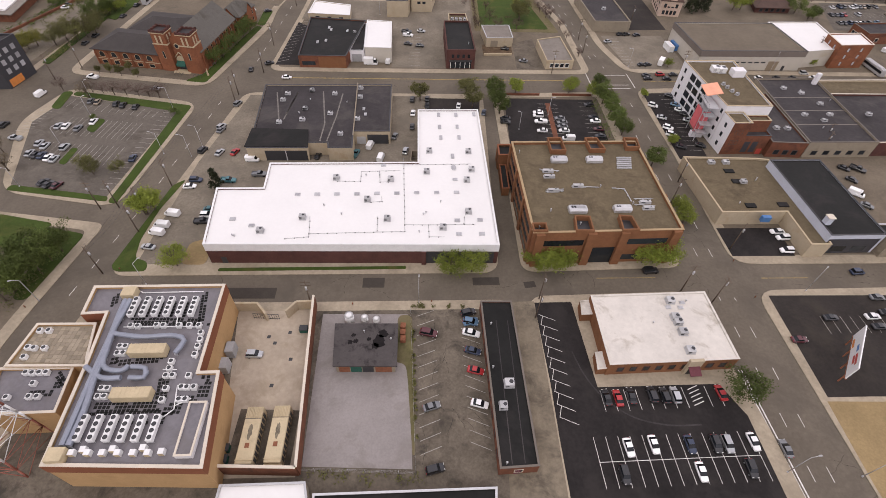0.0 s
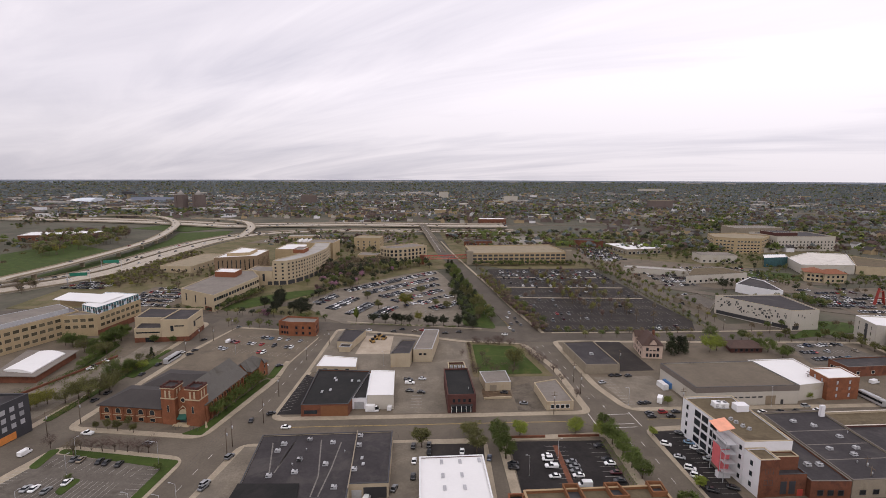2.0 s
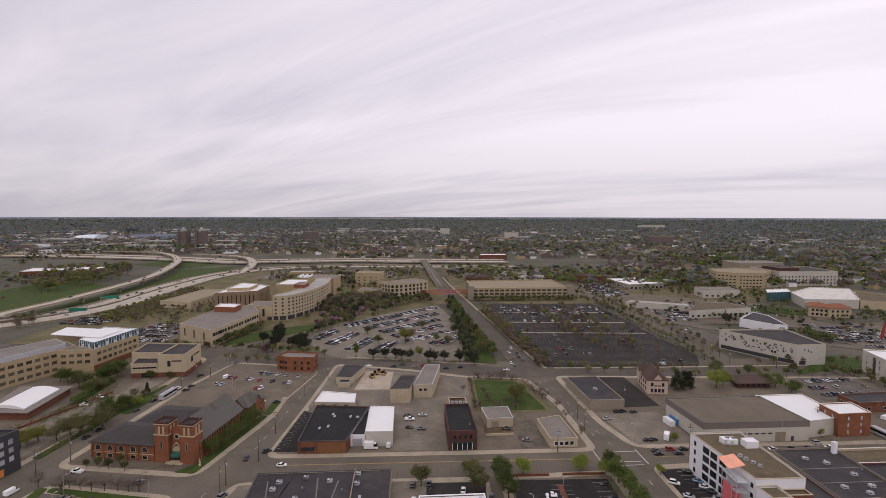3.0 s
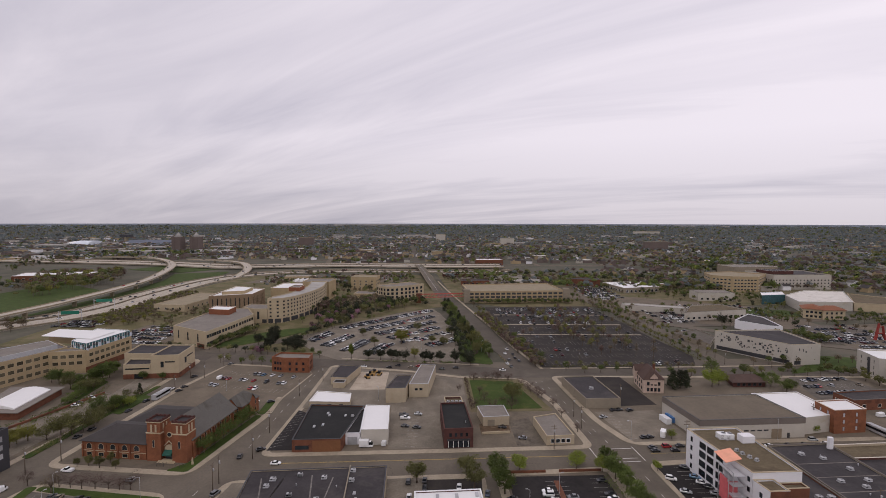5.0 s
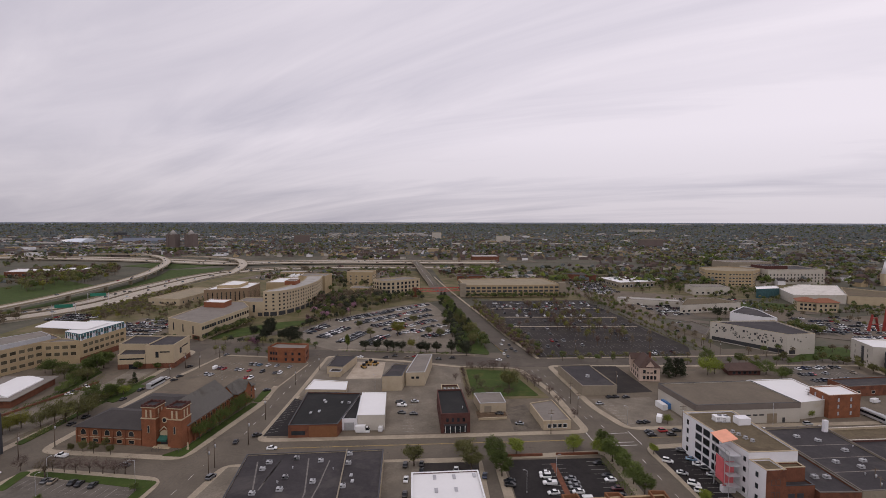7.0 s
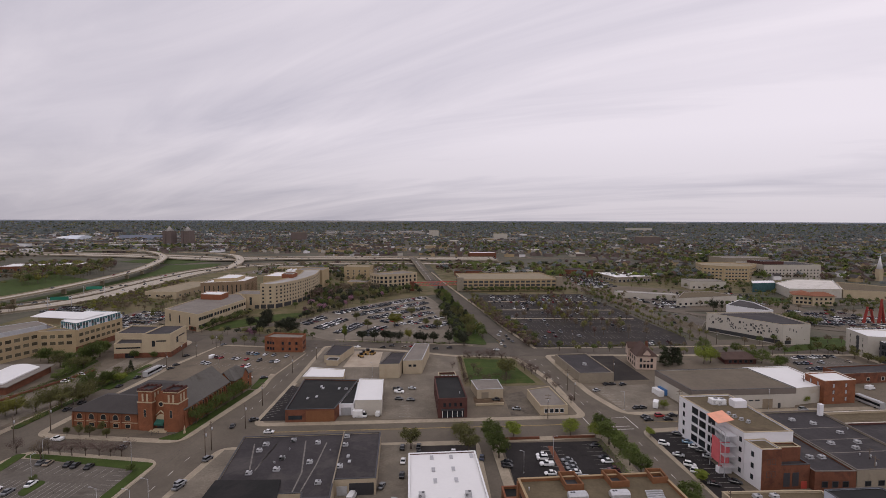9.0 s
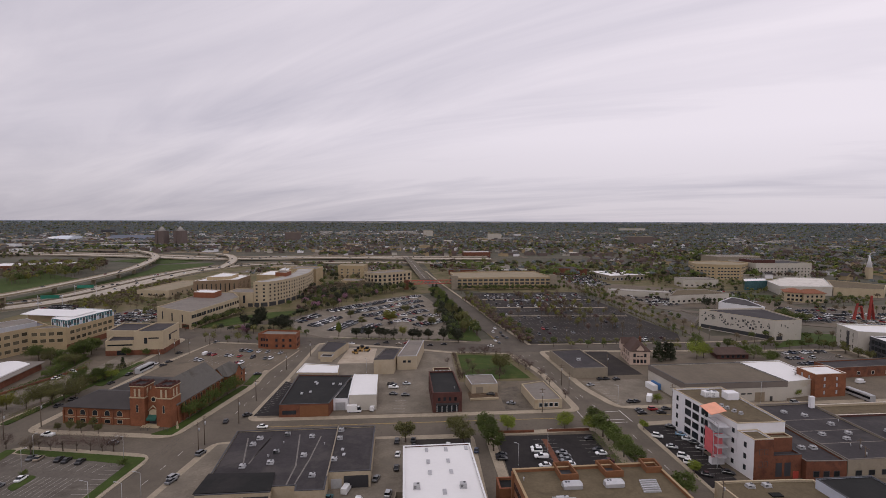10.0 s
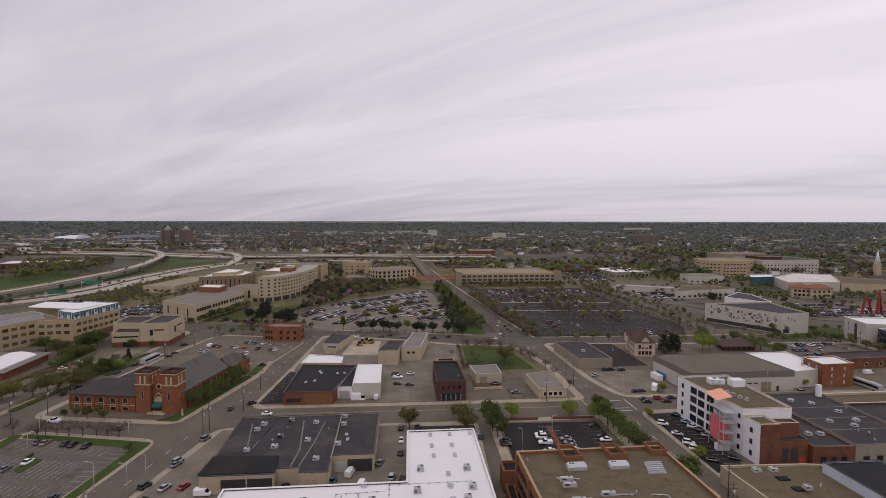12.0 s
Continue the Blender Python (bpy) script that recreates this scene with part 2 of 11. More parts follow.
CHARCOAL = surface("charcoal_cladding", (0.040, 0.040, 0.045), 0.6, 0.1, 0.3, 2.0, 0.1)
BLUE_GREY = surface("blue_grey_stucco", (0.50, 0.53, 0.60), 0.8, 0.06, 0.2, 2.0, 0.1)
COPING = surface("pale_metal_coping", (0.59, 0.525, 0.43), 0.5, 0.06, 0.5, 3.0, 0.05)
METAL = surface("galvanised_metal", (0.50, 0.50, 0.51), 0.45, 0.08, 0.8, 4.0, 0.1, spread=0.12, metal=0.35)
DUCT = surface("duct_jacketing", (0.257, 0.277, 0.328), 0.5, 0.08, 0.6, 3.0, 0.1, metal=0.3)
UNIT_TAN = surface("tan_painted_steel", (0.50, 0.41, 0.26), 0.6, 0.08, 0.6, 3.0, 0.1, stain=(0.36, 0.30, 0.20), stain_scale=0.5, stain_at=0.62)
UNIT_GREY = surface("grey_painted_steel", (0.40, 0.40, 0.40), 0.6, 0.1, 0.6, 3.0, 0.1, spread=0.15)
DARK_METAL = surface("dark_metal", (0.035, 0.035, 0.038), 0.55, 0.1, 0.8, 4.0, 0.1)
RUST = surface("rusty_steel", (0.22, 0.09, 0.05), 0.85, 0.25, 0.8, 4.0, 0.2)
WOOD_POLE = surface("weathered_wood", (0.13, 0.10, 0.075), 0.9, 0.15, 0.6, 4.0, 0.2, spread=0.2)
BARK = surface("bark", (0.11, 0.085, 0.065), 0.95, 0.2, 1.0, 5.0, 0.4, spread=0.15)
SIGNAL_RED = surface("dull_red_steel", (0.27, 0.045, 0.035), 0.65, 0.12, 0.6, 3.0, 0.1)
RED_PAINT = surface("red_painted_steel", (0.42, 0.06, 0.04), 0.6, 0.12, 0.6, 3.0, 0.1)
WHITE_PAINT = surface("white_painted_steel", (0.74, 0.74, 0.73), 0.5, 0.06, 0.6, 3.0, 0.05, spread=0.05)
PINK = surface("coral_painted_panel", (0.62, 0.13, 0.14), 0.6, 0.10, 0.6, 3.0, 0.1)
CORAL = surface("peach_sheet_roof", (0.80, 0.36, 0.23), 0.6, 0.10, 0.6, 3.0, 0.1)
GREEN_AWN = surface("green_canvas", (0.03, 0.10, 0.075), 0.8, 0.12, 0.6, 3.0, 0.1)
BLUE_PAINT = surface("blue_paint", (0.06, 0.17, 0.38), 0.6, 0.12, 0.6, 3.0, 0.1)
MACHINE_PAINT = surface("dusty_yellow_paint", (0.40, 0.25, 0.09), 0.7, 0.2, 0.6, 3.0, 0.1)
ORANGE_PAINT = surface("orange_paint", (0.60, 0.22, 0.05), 0.6, 0.12, 0.6, 3.0, 0.1)
MAROON = surface("maroon_canvas", (0.13, 0.045, 0.055), 0.8, 0.12, 0.6, 3.0, 0.1)
TILE_ROOF = surface("clay_tile_roof", (0.234, 0.098, 0.055), 0.85, 0.12, 0.4, 3.0, 0.3)
BROWN_SHINGLE = surface("brown_shingles", (0.085, 0.055, 0.045), 0.85, 0.14, 0.4, 3.0, 0.3)
FREEWAY = surface("motorway_concrete", (0.42, 0.37, 0.3), 0.88, 0.08, 0.03, 0.4, 0.1, stain=(0.34, 0.3, 0.245), stain_scale=0.03, stain_at=0.58)
TYRE = surface("tyre_rubber", (0.015, 0.015, 0.016), 0.85, 0.1, 1.0, 6.0, 0.1)
RIM = surface("alloy_rim", (0.45, 0.45, 0.46), 0.35, 0.06, 1.0, 6.0, 0.0, metal=0.7)
LAMP_CLEAR = surface("clear_lamp_lens", (0.65, 0.65, 0.62), 0.2, 0.05, 1.0, 6.0, 0.0)
LAMP_RED = surface("red_lamp_lens", (0.30, 0.015, 0.012), 0.25, 0.05, 1.0, 6.0, 0.0)


def glassy(name, col, rough=0.08):
    m = surface(name, col, rough, 0.2, 0.35, 1.0, 0.0, spread=0.45)
    m.node_tree.nodes["Principled BSDF"].inputs["Specular IOR Level"].default_value = 0.32
    return m


FAR_BRICK = surface("far_brown_brick", (0.150, 0.118, 0.105), 0.9, 0.1, 0.05, 0.5, 0.0)
HALL_ROOF = surface("lilac_grey_membrane", (0.185, 0.175, 0.186), 0.7, 0.12, 0.15, 1.2, 0.1, stain=(0.167, 0.154, 0.154), stain_scale=0.16, stain_at=0.57)
LOT_PALE = surface("pale_gritty_asphalt", (0.190, 0.163, 0.126), 0.92, 0.24, 0.1, 1.6, 0.3, stain=(0.154, 0.133, 0.104), stain_scale=0.09, stain_at=0.55)
ALLEY = surface("brown_alley_concrete", (0.195, 0.163, 0.118), 0.92, 0.2, 0.15, 1.6, 0.3, stain=(0.105, 0.088, 0.066), stain_scale=0.16, stain_at=0.55)
LOT_GREY = surface("grey_worn_asphalt", (0.128, 0.112, 0.093), 0.92, 0.22, 0.12, 1.8, 0.3, stain=(0.088, 0.076, 0.062), stain_scale=0.12, stain_at=0.55)
CRACK = surface("crack_filler", (0.03, 0.026, 0.023), 0.85, 0.1, 0.5, 3.0, 0.0)
PALE_ROOF = surface("pale_grey_roof", (0.36, 0.34, 0.31), 0.8, 0.12, 0.05, 0.5, 0.1, stain=(0.27, 0.25, 0.23), stain_scale=0.06, stain_at=0.56)
PAVER = surface("tan_roof_pavers", (0.30, 0.255, 0.19), 0.9, 0.1, 0.3, 3.0, 0.1, island=0.2)
DARK_CAP = surface("weathered_dark_coping", (0.15, 0.13, 0.11), 0.7, 0.1, 0.3, 3.0, 0.05)
TAN_CAP = surface("tan_coping", (0.36, 0.26, 0.15), 0.8, 0.08, 0.3, 3.0, 0.05)
GLASS = glassy("dark_window_glass", (0.022, 0.026, 0.03))
GLASS_TAN = glassy("tan_tinted_glass", (0.095, 0.082, 0.055), 0.12)
GLASS_TEAL = glassy("teal_curtain_glass", (0.06, 0.13, 0.14))
CAR_GLASS = glassy("car_glass", (0.012, 0.014, 0.017), 0.05)
SKYLIGHT = surface("skylight_dome", (0.36, 0.36, 0.37), 0.35, 0.1, 0.6, 3.0, 0.05, spread=0.2)


def car_paint(name, col, metal=0.2):
    m = surface("car_paint_" + name, col, 0.32, 0.04, 0.8, 4.0, 0.0, spread=0.12, metal=metal)
    b = m.node_tree.nodes["Principled BSDF"]
    b.inputs["Coat Weight"].default_value, b.inputs["Coat Roughness"].default_value = 0.5, 0.06
    return m


PAINTS = {"w": ("white", car_paint("white", (0.78, 0.78, 0.77), 0.0)), "s": ("silver", car_paint("silver", (0.42, 0.43, 0.44), 0.5)),
          "g": ("grey", car_paint("grey", (0.16, 0.165, 0.17), 0.4)), "k": ("black", car_paint("black", (0.018, 0.018, 0.02))),
          "n": ("navy blue", car_paint("navy", (0.022, 0.035, 0.07))), "b": ("light blue", car_paint("blue", (0.10, 0.19, 0.29))),
          "r": ("red", car_paint("red", (0.36, 0.022, 0.025))), "m": ("maroon", car_paint("maroon", (0.085, 0.016, 0.022))),
          "y": ("cream yellow", car_paint("cream", (0.62, 0.50, 0.20), 0.0)), "t": ("teal", car_paint("teal", (0.05, 0.16, 0.18))),
          "o": ("tan", car_paint("tan", (0.28, 0.23, 0.17)))}

# ---- building blocks ----
Z0 = 0.15  # top of the pavements


def ccw(poly):
    area = sum(a[0] * b[1] - b[0] * a[1] for a, b in zip(poly, poly[1:] + poly[:1]))
    return list(poly) if area > 0 else list(reversed(poly))


def inset(poly, d):
    """The polygon moved inwards by d (outwards where d is negative)."""
    poly, out = ccw(poly), []
    n = len(poly)
    for i in range(n):
        p, q, r = Vector(poly[i - 1]), Vector(poly[i]), Vector(poly[(i + 1) % n])
        a, b = (q - p).normalized(), (r - q).normalized()
        na, nb = Vector((-a.y, a.x)), Vector((-b.y, b.x))
        k = na + nb
        k = k / max(0.25, k.dot(na))
        out.append((q.x + k.x * d, q.y + k.y * d))
    return out


def rounded(poly, radius, steps=5):
    """The polygon with its corners rounded."""
    poly, out = ccw(poly), []
    n = len(poly)
    for i in range(n):
        p, q, r = Vector(poly[i - 1]), Vector(poly[i]), Vector(poly[(i + 1) % n])
        cut = min(radius, (p - q).length * 0.45, (r - q).length * 0.45)
        a, b = q + (p - q).normalized() * cut, q + (r - q).normalized() * cut
        for s in range(steps + 1):
            t = s / steps
            out.append(tuple(a * (1 - t) ** 2 + q * 2 * t * (1 - t) + b * t * t))
    return out


def prism(bm, poly, z0, z1, slot=0):
    poly = ccw(poly)
    lo = [bm.verts.new((x, y, z0)) for x, y in poly]
    hi = [bm.verts.new((x, y, z1)) for x, y in poly]
    n = len(poly)
    faces = [bm.faces.new(hi), bm.faces.new(lo[::-1])]
    faces += [bm.faces.new((lo[i], lo[(i + 1) % n], hi[(i + 1) % n], hi[i])) for i in range(n)]
    for f in faces:
        f.material_index = slot
    return bm


def ring(bm, outer, inner, z0, z1, slot=0):
    """A closed wall between two like polygons."""
    n = len(outer)
    v = [[bm.verts.new((x, y, z)) for x, y in p] for p, z in ((outer, z0), (outer, z1), (inner, z1), (inner, z0))]
    for i in range(n):
        j = (i + 1) % n
        for a, b in ((0, 1), (1, 2), (2, 3), (3, 0)):
            bm.faces.new((v[a][i], v[a][j], v[b][j], v[b][i])).material_index = slot
    return bm


def box(bm, x0, x1, y0, y1, z0, z1, m=None, slot=0):
    made = [bm.verts.new((x, y, z)) for z in (z0, z1) for x, y in ((x0, y0), (x1, y0), (x1, y1), (x0, y1))]
    for q in ((3, 2, 1, 0), (4, 5, 6, 7), (0, 1, 5, 4), (1, 2, 6, 5), (2, 3, 7, 6), (3, 0, 4, 7)):
        bm.faces.new([made[i] for i in q]).material_index = slot
    if m is not None:
        for v in made:
            v.co = m @ v.co
    return bm


def tube(bm, p0, p1, r0, r1=None, n=8, slot=0, caps=True):
    p0, p1 = Vector(p0), Vector(p1)
    r1 = r0 if r1 is None else r1
    q = (p1 - p0).to_track_quat("Z", "Y")
    a, b = [], []
    for i in range(n):
        c = Vector((math.cos(2 * math.pi * i / n), math.sin(2 * math.pi * i / n), 0))
        a.append(bm.verts.new(p0 + q @ (c * r0)))
        b.append(bm.verts.new(p1 + q @ (c * r1)))
    for i in range(n):
        f = bm.faces.new((a[i], a[(i + 1) % n], b[(i + 1) % n], b[i]))
        f.material_index, f.smooth = slot, True
    if caps:
        bm.faces.new(b).material_index = slot
        bm.faces.new(a[::-1]).material_index = slot
    return bm


def part(name, bm, material, parent=None, label=""):
    """Links a bmesh as one mesh object, under a thing or a part where one is given. The mesh is in the world's metres."""
    me = bpy.data.meshes.new(name)
    bm.to_mesh(me)
    bm.free()
    for m in material if isinstance(material, (list, tuple)) else (material,):
        me.materials.append(m)
    return held(new(name, me), parent, label)


def held(ob, parent=None, label=""):
    if parent is not None:
        ob.parent = parent
        up, chain = parent, Matrix.Identity(4)
        while up is not None:
            chain = chain @ up.matrix_basis.inverted() if up.type == "EMPTY" else chain
            up = up.parent
        ob.matrix_parent_inverse = chain if parent.type == "EMPTY" else Matrix.Identity(4)
    if label:
        ob["label"] = label
    return ob


def thing(name, at, label, category, group="", kind=""):
    ob = new(name)
    ob.empty_display_size = 0.5
    ob.matrix_basis = Matrix.Translation((at[0], at[1], at[2] if len(at) > 2 else 0))
    return tagged(ob, label, category, group, kind)


def slab(name, poly, z0, z1, material, label, category="ground", kind="structure"):
    return tagged(part(name, prism(bmesh.new(), poly, z0, z1), material), label, category, "", kind)


def mid(poly):
    return sum(p[0] for p in poly) / len(poly), sum(p[1] for p in poly) / len(poly)


def between(a, b, t):
    return a[0] + (b[0] - a[0]) * t, a[1] + (b[1] - a[1]) * t


WINDOW_SHAPES = {}


def window_shapes(w, h, frame_m, glass_m, proud, arch):
    key = (round(w, 2), round(h, 2), frame_m.name, glass_m.name, proud, arch)
    if key not in WINDOW_SHAPES:
        bm = bmesh.new()
        f = min(0.14, w * 0.1)
        inner = [(-w / 2, 0), (w / 2, 0), (w / 2, h)]
        outer = [(-w / 2 - f, -f), (w / 2 + f, -f), (w / 2 + f, h if arch else h + f)]
        if arch:
            inner += [(math.cos(math.pi * i / 8) * w / 2, h + math.sin(math.pi * i / 8) * w / 2) for i in range(1, 8)]
            outer += [(math.cos(math.pi * i / 8) * (w / 2 + f), h + math.sin(math.pi * i / 8) * (w / 2 + f)) for i in range(1, 8)]
        inner.append((-w / 2, h))
        outer.append((-w / 2 - f, h if arch else h + f))
        n = len(inner)
        v = [[bm.verts.new((x, y, z)) for x, z in line] for line, y in ((outer, 0.0), (outer, proud), (inner, proud), (inner, 0.0))]
        for i in range(n):
            j = (i + 1) % n
            for a, b in ((0, 1), (1, 2), (2, 3)):
                bm.faces.new((v[a][i], v[b][i], v[b][j], v[a][j]))
        bmesh.ops.recalc_face_normals(bm, faces=bm.faces)
        fm = bpy.data.meshes.new("window")
        bm.to_mesh(fm)
        bm.free()
        fm.materials.append(frame_m)
        bm = bmesh.new()
        box(bm, -w / 2, w / 2, 0, 0.03, 0, h)
        if arch:
            pts = [(math.cos(math.pi * i / 8) * w / 2, math.sin(math.pi * i / 8) * w / 2) for i in range(9)]
            bm.faces.new([bm.verts.new((x, 0.035, h + z)) for x, z in pts][::-1])
        pm = bpy.data.meshes.new("pane")
        bm.to_mesh(pm)
        bm.free()
        pm.materials.append(glass_m)
        WINDOW_SHAPES[key] = (fm, pm)
    return WINDOW_SHAPES[key]


FAR_WINDOWS = {}


def far_window(fm, pm):
    """Frame and pane as one small mesh, for the many windows far off."""
    key = (fm.name, pm.name)
    if key not in FAR_WINDOWS:
        bm = bmesh.new()
        bm.from_mesh(fm)
        k = len(bm.faces)
        bm.from_mesh(pm)
        bm.faces.ensure_lookup_table()
        for f in bm.faces[k:]:
            f.material_index = 1
        me = bpy.data.meshes.new("window")
        bm.to_mesh(me)
        bm.free()
        me.materials.append(fm.materials[0])
        me.materials.append(pm.materials[0])
        FAR_WINDOWS[key] = me
    return FAR_WINDOWS[key]


def wall_pose(p, q, u, z):
    """A pose on the outer face of a wall that runs from p to q (the place lies to the left of it): x along the wall, y outwards."""
    d = Vector((q[0] - p[0], q[1] - p[1])).normalized()
    x = Vector((-d.x, -d.y, 0))
    y = Vector((d.y, -d.x, 0))
    o = Vector((p[0] + d.x * u, p[1] + d.y * u, z))
    return Matrix.Translation(o) @ Matrix((x, y, (0, 0, 1))).transposed().to_4x4()


def window(root, p, q, u, z, w, h, frame_m=None, glass_m=None, proud=0.07, arch=False, name="window"):
    fm, pm = window_shapes(w, h, frame_m or COPING, glass_m or GLASS, proud, arch)
    if p[1] > 325 or abs(p[0]) > 205:
        ob = held(new(name, far_window(fm, pm)), root)
        ob.matrix_basis = wall_pose(p, q, u, z)
        return ob
    ob = held(new(name, fm), root)
    ob.matrix_basis = wall_pose(p, q, u, z)
    pane = new("pane", pm)
    pane.parent = ob
    return ob


def windows(root, p, q, n, zs, w, h, margin=1.5, **how):
    """Rows of n windows along a wall, one row for each height."""
    length = math.hypot(q[0] - p[0], q[1] - p[1])
    for z in zs:
        for i in range(n):
            window(root, p, q, margin + (length - 2 * margin) * ((i + 0.5) / n), z, w, h, **how)


def panel(name, root, p, q, u0, u1, z0, z1, material, proud=0.05, label=""):
    """A flat piece on a wall: a door, a shutter, a band."""
    bm = bmesh.new()
    box(bm, u0, u1, -0.02, proud, z0, z1)
    m = wall_pose(p, q, 0, 0)
    for v in bm.verts:
        v.co = m @ Vector((-v.co.x, v.co.y, v.co.z))
    bmesh.ops.reverse_faces(bm, faces=bm.faces)
    return part(name, bm, material, root, label)


FOOTPRINTS = []


def built_on(x, y, margin=3.0):
    """Whether a place lies on or close to a building."""
    for poly in FOOTPRINTS:
        grown = inset(poly, -margin)
        if all((b[0] - a[0]) * (y - a[1]) - (b[1] - a[1]) * (x - a[0]) >= 0 for a, b in zip(grown, grown[1:] + grown[:1])):
            return True
    return False


def building(name, label, poly, h, wall_m, roof_m, parapet=0.5, thick=0.35, coping=None, base=Z0, category="building", band=None, group=""):
    """A flat-roofed building: walls with thickness that rise to a parapet, a roof slab between them, a coping on top."""
    poly = ccw(poly)
    FOOTPRINTS.append(poly)
    root = thing(name, (*mid(poly), base), label, category, group)
    inner = inset(poly, thick)
    part("wall", ring(bmesh.new(), poly, inner, base - 0.1, h + parapet), wall_m, root)
    part("roof", prism(bmesh.new(), inner, h - 0.35, h), roof_m, root)
    if coping is not None:
        part("coping", ring(bmesh.new(), inset(poly, -0.06), inset(poly, thick + 0.06), h + parapet, h + parapet + 0.14), coping, root)
    if band:
        z0, z1, m = band
        part("fascia", ring(bmesh.new(), inset(poly, -0.10), inset(poly, 0.02), z0, z1), m, root)
    return root


def gable(name, root, a, b, half, z0, z1, material, over=0.4, label=""):
    """A pitched roof with its ridge from a to b."""
    d = Vector((b[0] - a[0], b[1] - a[1])).normalized()
    n = Vector((-d.y, d.x))
    a, b = Vector(a) - d * over, Vector(b) + d * over
    drop = (z1 - z0) * over / half
    bm = bmesh.new()
    top, low = [], []
    for end in (a, b):
        l, r = end + n * (half + over), end - n * (half + over)
        top.append([bm.verts.new((l.x, l.y, z0 - drop + 0.2)), bm.verts.new((end.x, end.y, z1 + 0.2)), bm.verts.new((r.x, r.y, z0 - drop + 0.2))])
        low.append([bm.verts.new((l.x, l.y, z0 - drop)), bm.verts.new((end.x, end.y, z1)), bm.verts.new((r.x, r.y, z0 - drop))])
    for i in (0, 1):
        bm.faces.new((top[0][i], top[0][i + 1], top[1][i + 1], top[1][i]))
        bm.faces.new((low[0][i + 1], low[0][i], low[1][i], low[1][i + 1]))
        for e in (0, 1):
            bm.faces.new((top[e][i], top[e][i + 1], low[e][i + 1], low[e][i]))
    bm.faces.new((top[0][0], top[1][0], low[1][0], low[0][0]))
    bm.faces.new((top[0][2], top[1][2], low[1][2], low[0][2]))
    bmesh.ops.recalc_face_normals(bm, faces=bm.faces)
    return part(name, bm, material, root, label)


def gable_wall(name, root, a, b, half, z0, z1, ridge, material):
    """A body with two gabled ends under such a roof."""
    d = Vector((b[0] - a[0], b[1] - a[1])).normalized()
    n = Vector((-d.y, d.x))
    bm = bmesh.new()
    ends = []
    for e in (Vector(a), Vector(b)):
        l, r = e + n * half, e - n * half
        ends.append([bm.verts.new((l.x, l.y, z0)), bm.verts.new((r.x, r.y, z0)), bm.verts.new((r.x, r.y, z1)), bm.verts.new((e.x, e.y, ridge)), bm.verts.new((l.x, l.y, z1))])
    for i in range(5):
        bm.faces.new((ends[0][i], ends[0][(i + 1) % 5], ends[1][(i + 1) % 5], ends[1][i]))
    bm.faces.new(ends[0])
    bm.faces.new(ends[1])
    bmesh.ops.recalc_face_normals(bm, faces=bm.faces)
    return part(name, bm, material, root)


def hip(name, root, poly, z0, z1, back, material, over=0.5):
    """A hipped roof over a four-cornered plan; back: how far the ridge ends stand in from the short sides, as a share."""
    p = inset(poly, -over)
    if math.dist(p[0], p[1]) < math.dist(p[1], p[2]):
        p = p[1:] + p[:1]
    a, b = between(p[0], p[3], 0.5), between(p[1], p[2], 0.5)
    r0, r1 = between(a, b, back), between(a, b, 1 - back)
    bm = bmesh.new()
    lo = [bm.verts.new((x, y, z0)) for x, y in p]
    up = [bm.verts.new((x, y, z0 + 0.2)) for x, y in p]
    top = [bm.verts.new((*r0, z1)), bm.verts.new((*r1, z1))]
    bm.faces.new((up[0], up[1], top[1], top[0]))
    bm.faces.new((up[1], up[2], top[1]))
    bm.faces.new((up[2], up[3], top[0], top[1]))
    bm.faces.new((up[3], up[0], top[0]))
    bm.faces.new(lo[::-1])
    for i in range(4):
        bm.faces.new((lo[i], lo[(i + 1) % 4], up[(i + 1) % 4], up[i]))
    return part(name, bm, material, root)


def spline(pts, step=8.0):
    """A smooth line through points of any dimension."""
    pts = [Vector(p) for p in pts]
    out = []
    for i in range(len(pts) - 1):
        p0, p1, p2, p3 = pts[max(i - 1, 0)], pts[i], pts[i + 1], pts[min(i + 2, len(pts) - 1)]
        n = max(2, int((p2 - p1).length / step))
        for k in range(n):
            t = k / n
            out.append(0.5 * (2 * p1 + (p2 - p0) * t + (2 * p0 - 5 * p1 + 4 * p2 - p3) * t * t + (3 * p1 - p0 - 3 * p2 + p3) * t ** 3))
    return out + [pts[-1]]


def ribbon(bm, line, half, z_of, thick, off=0.0, slot=0):
    """A strip of road along a line of points."""
    rows = []
    for i, p in enumerate(line):
        d = (line[min(i + 1, len(line) - 1)] - line[max(i - 1, 0)]).normalized()
        n = Vector((-d[1], d[0]))
        z = z_of(p, i / (len(line) - 1))
        l, r = Vector(p[:2]) + n * (off + half), Vector(p[:2]) + n * (off - half)
        rows.append([bm.verts.new((l.x, l.y, z)), bm.verts.new((r.x, r.y, z)), bm.verts.new((r.x, r.y, z - thick)), bm.verts.new((l.x, l.y, z - thick))])
    for a, b in zip(rows, rows[1:]):
        for i in range(4):
            bm.faces.new((a[i], a[(i + 1) % 4], b[(i + 1) % 4], b[i])).material_index = slot
    bm.faces.new(rows[0])
    bm.faces.new(rows[-1][::-1])
    bmesh.ops.recalc_face_normals(bm, faces=bm.faces)
    return bm


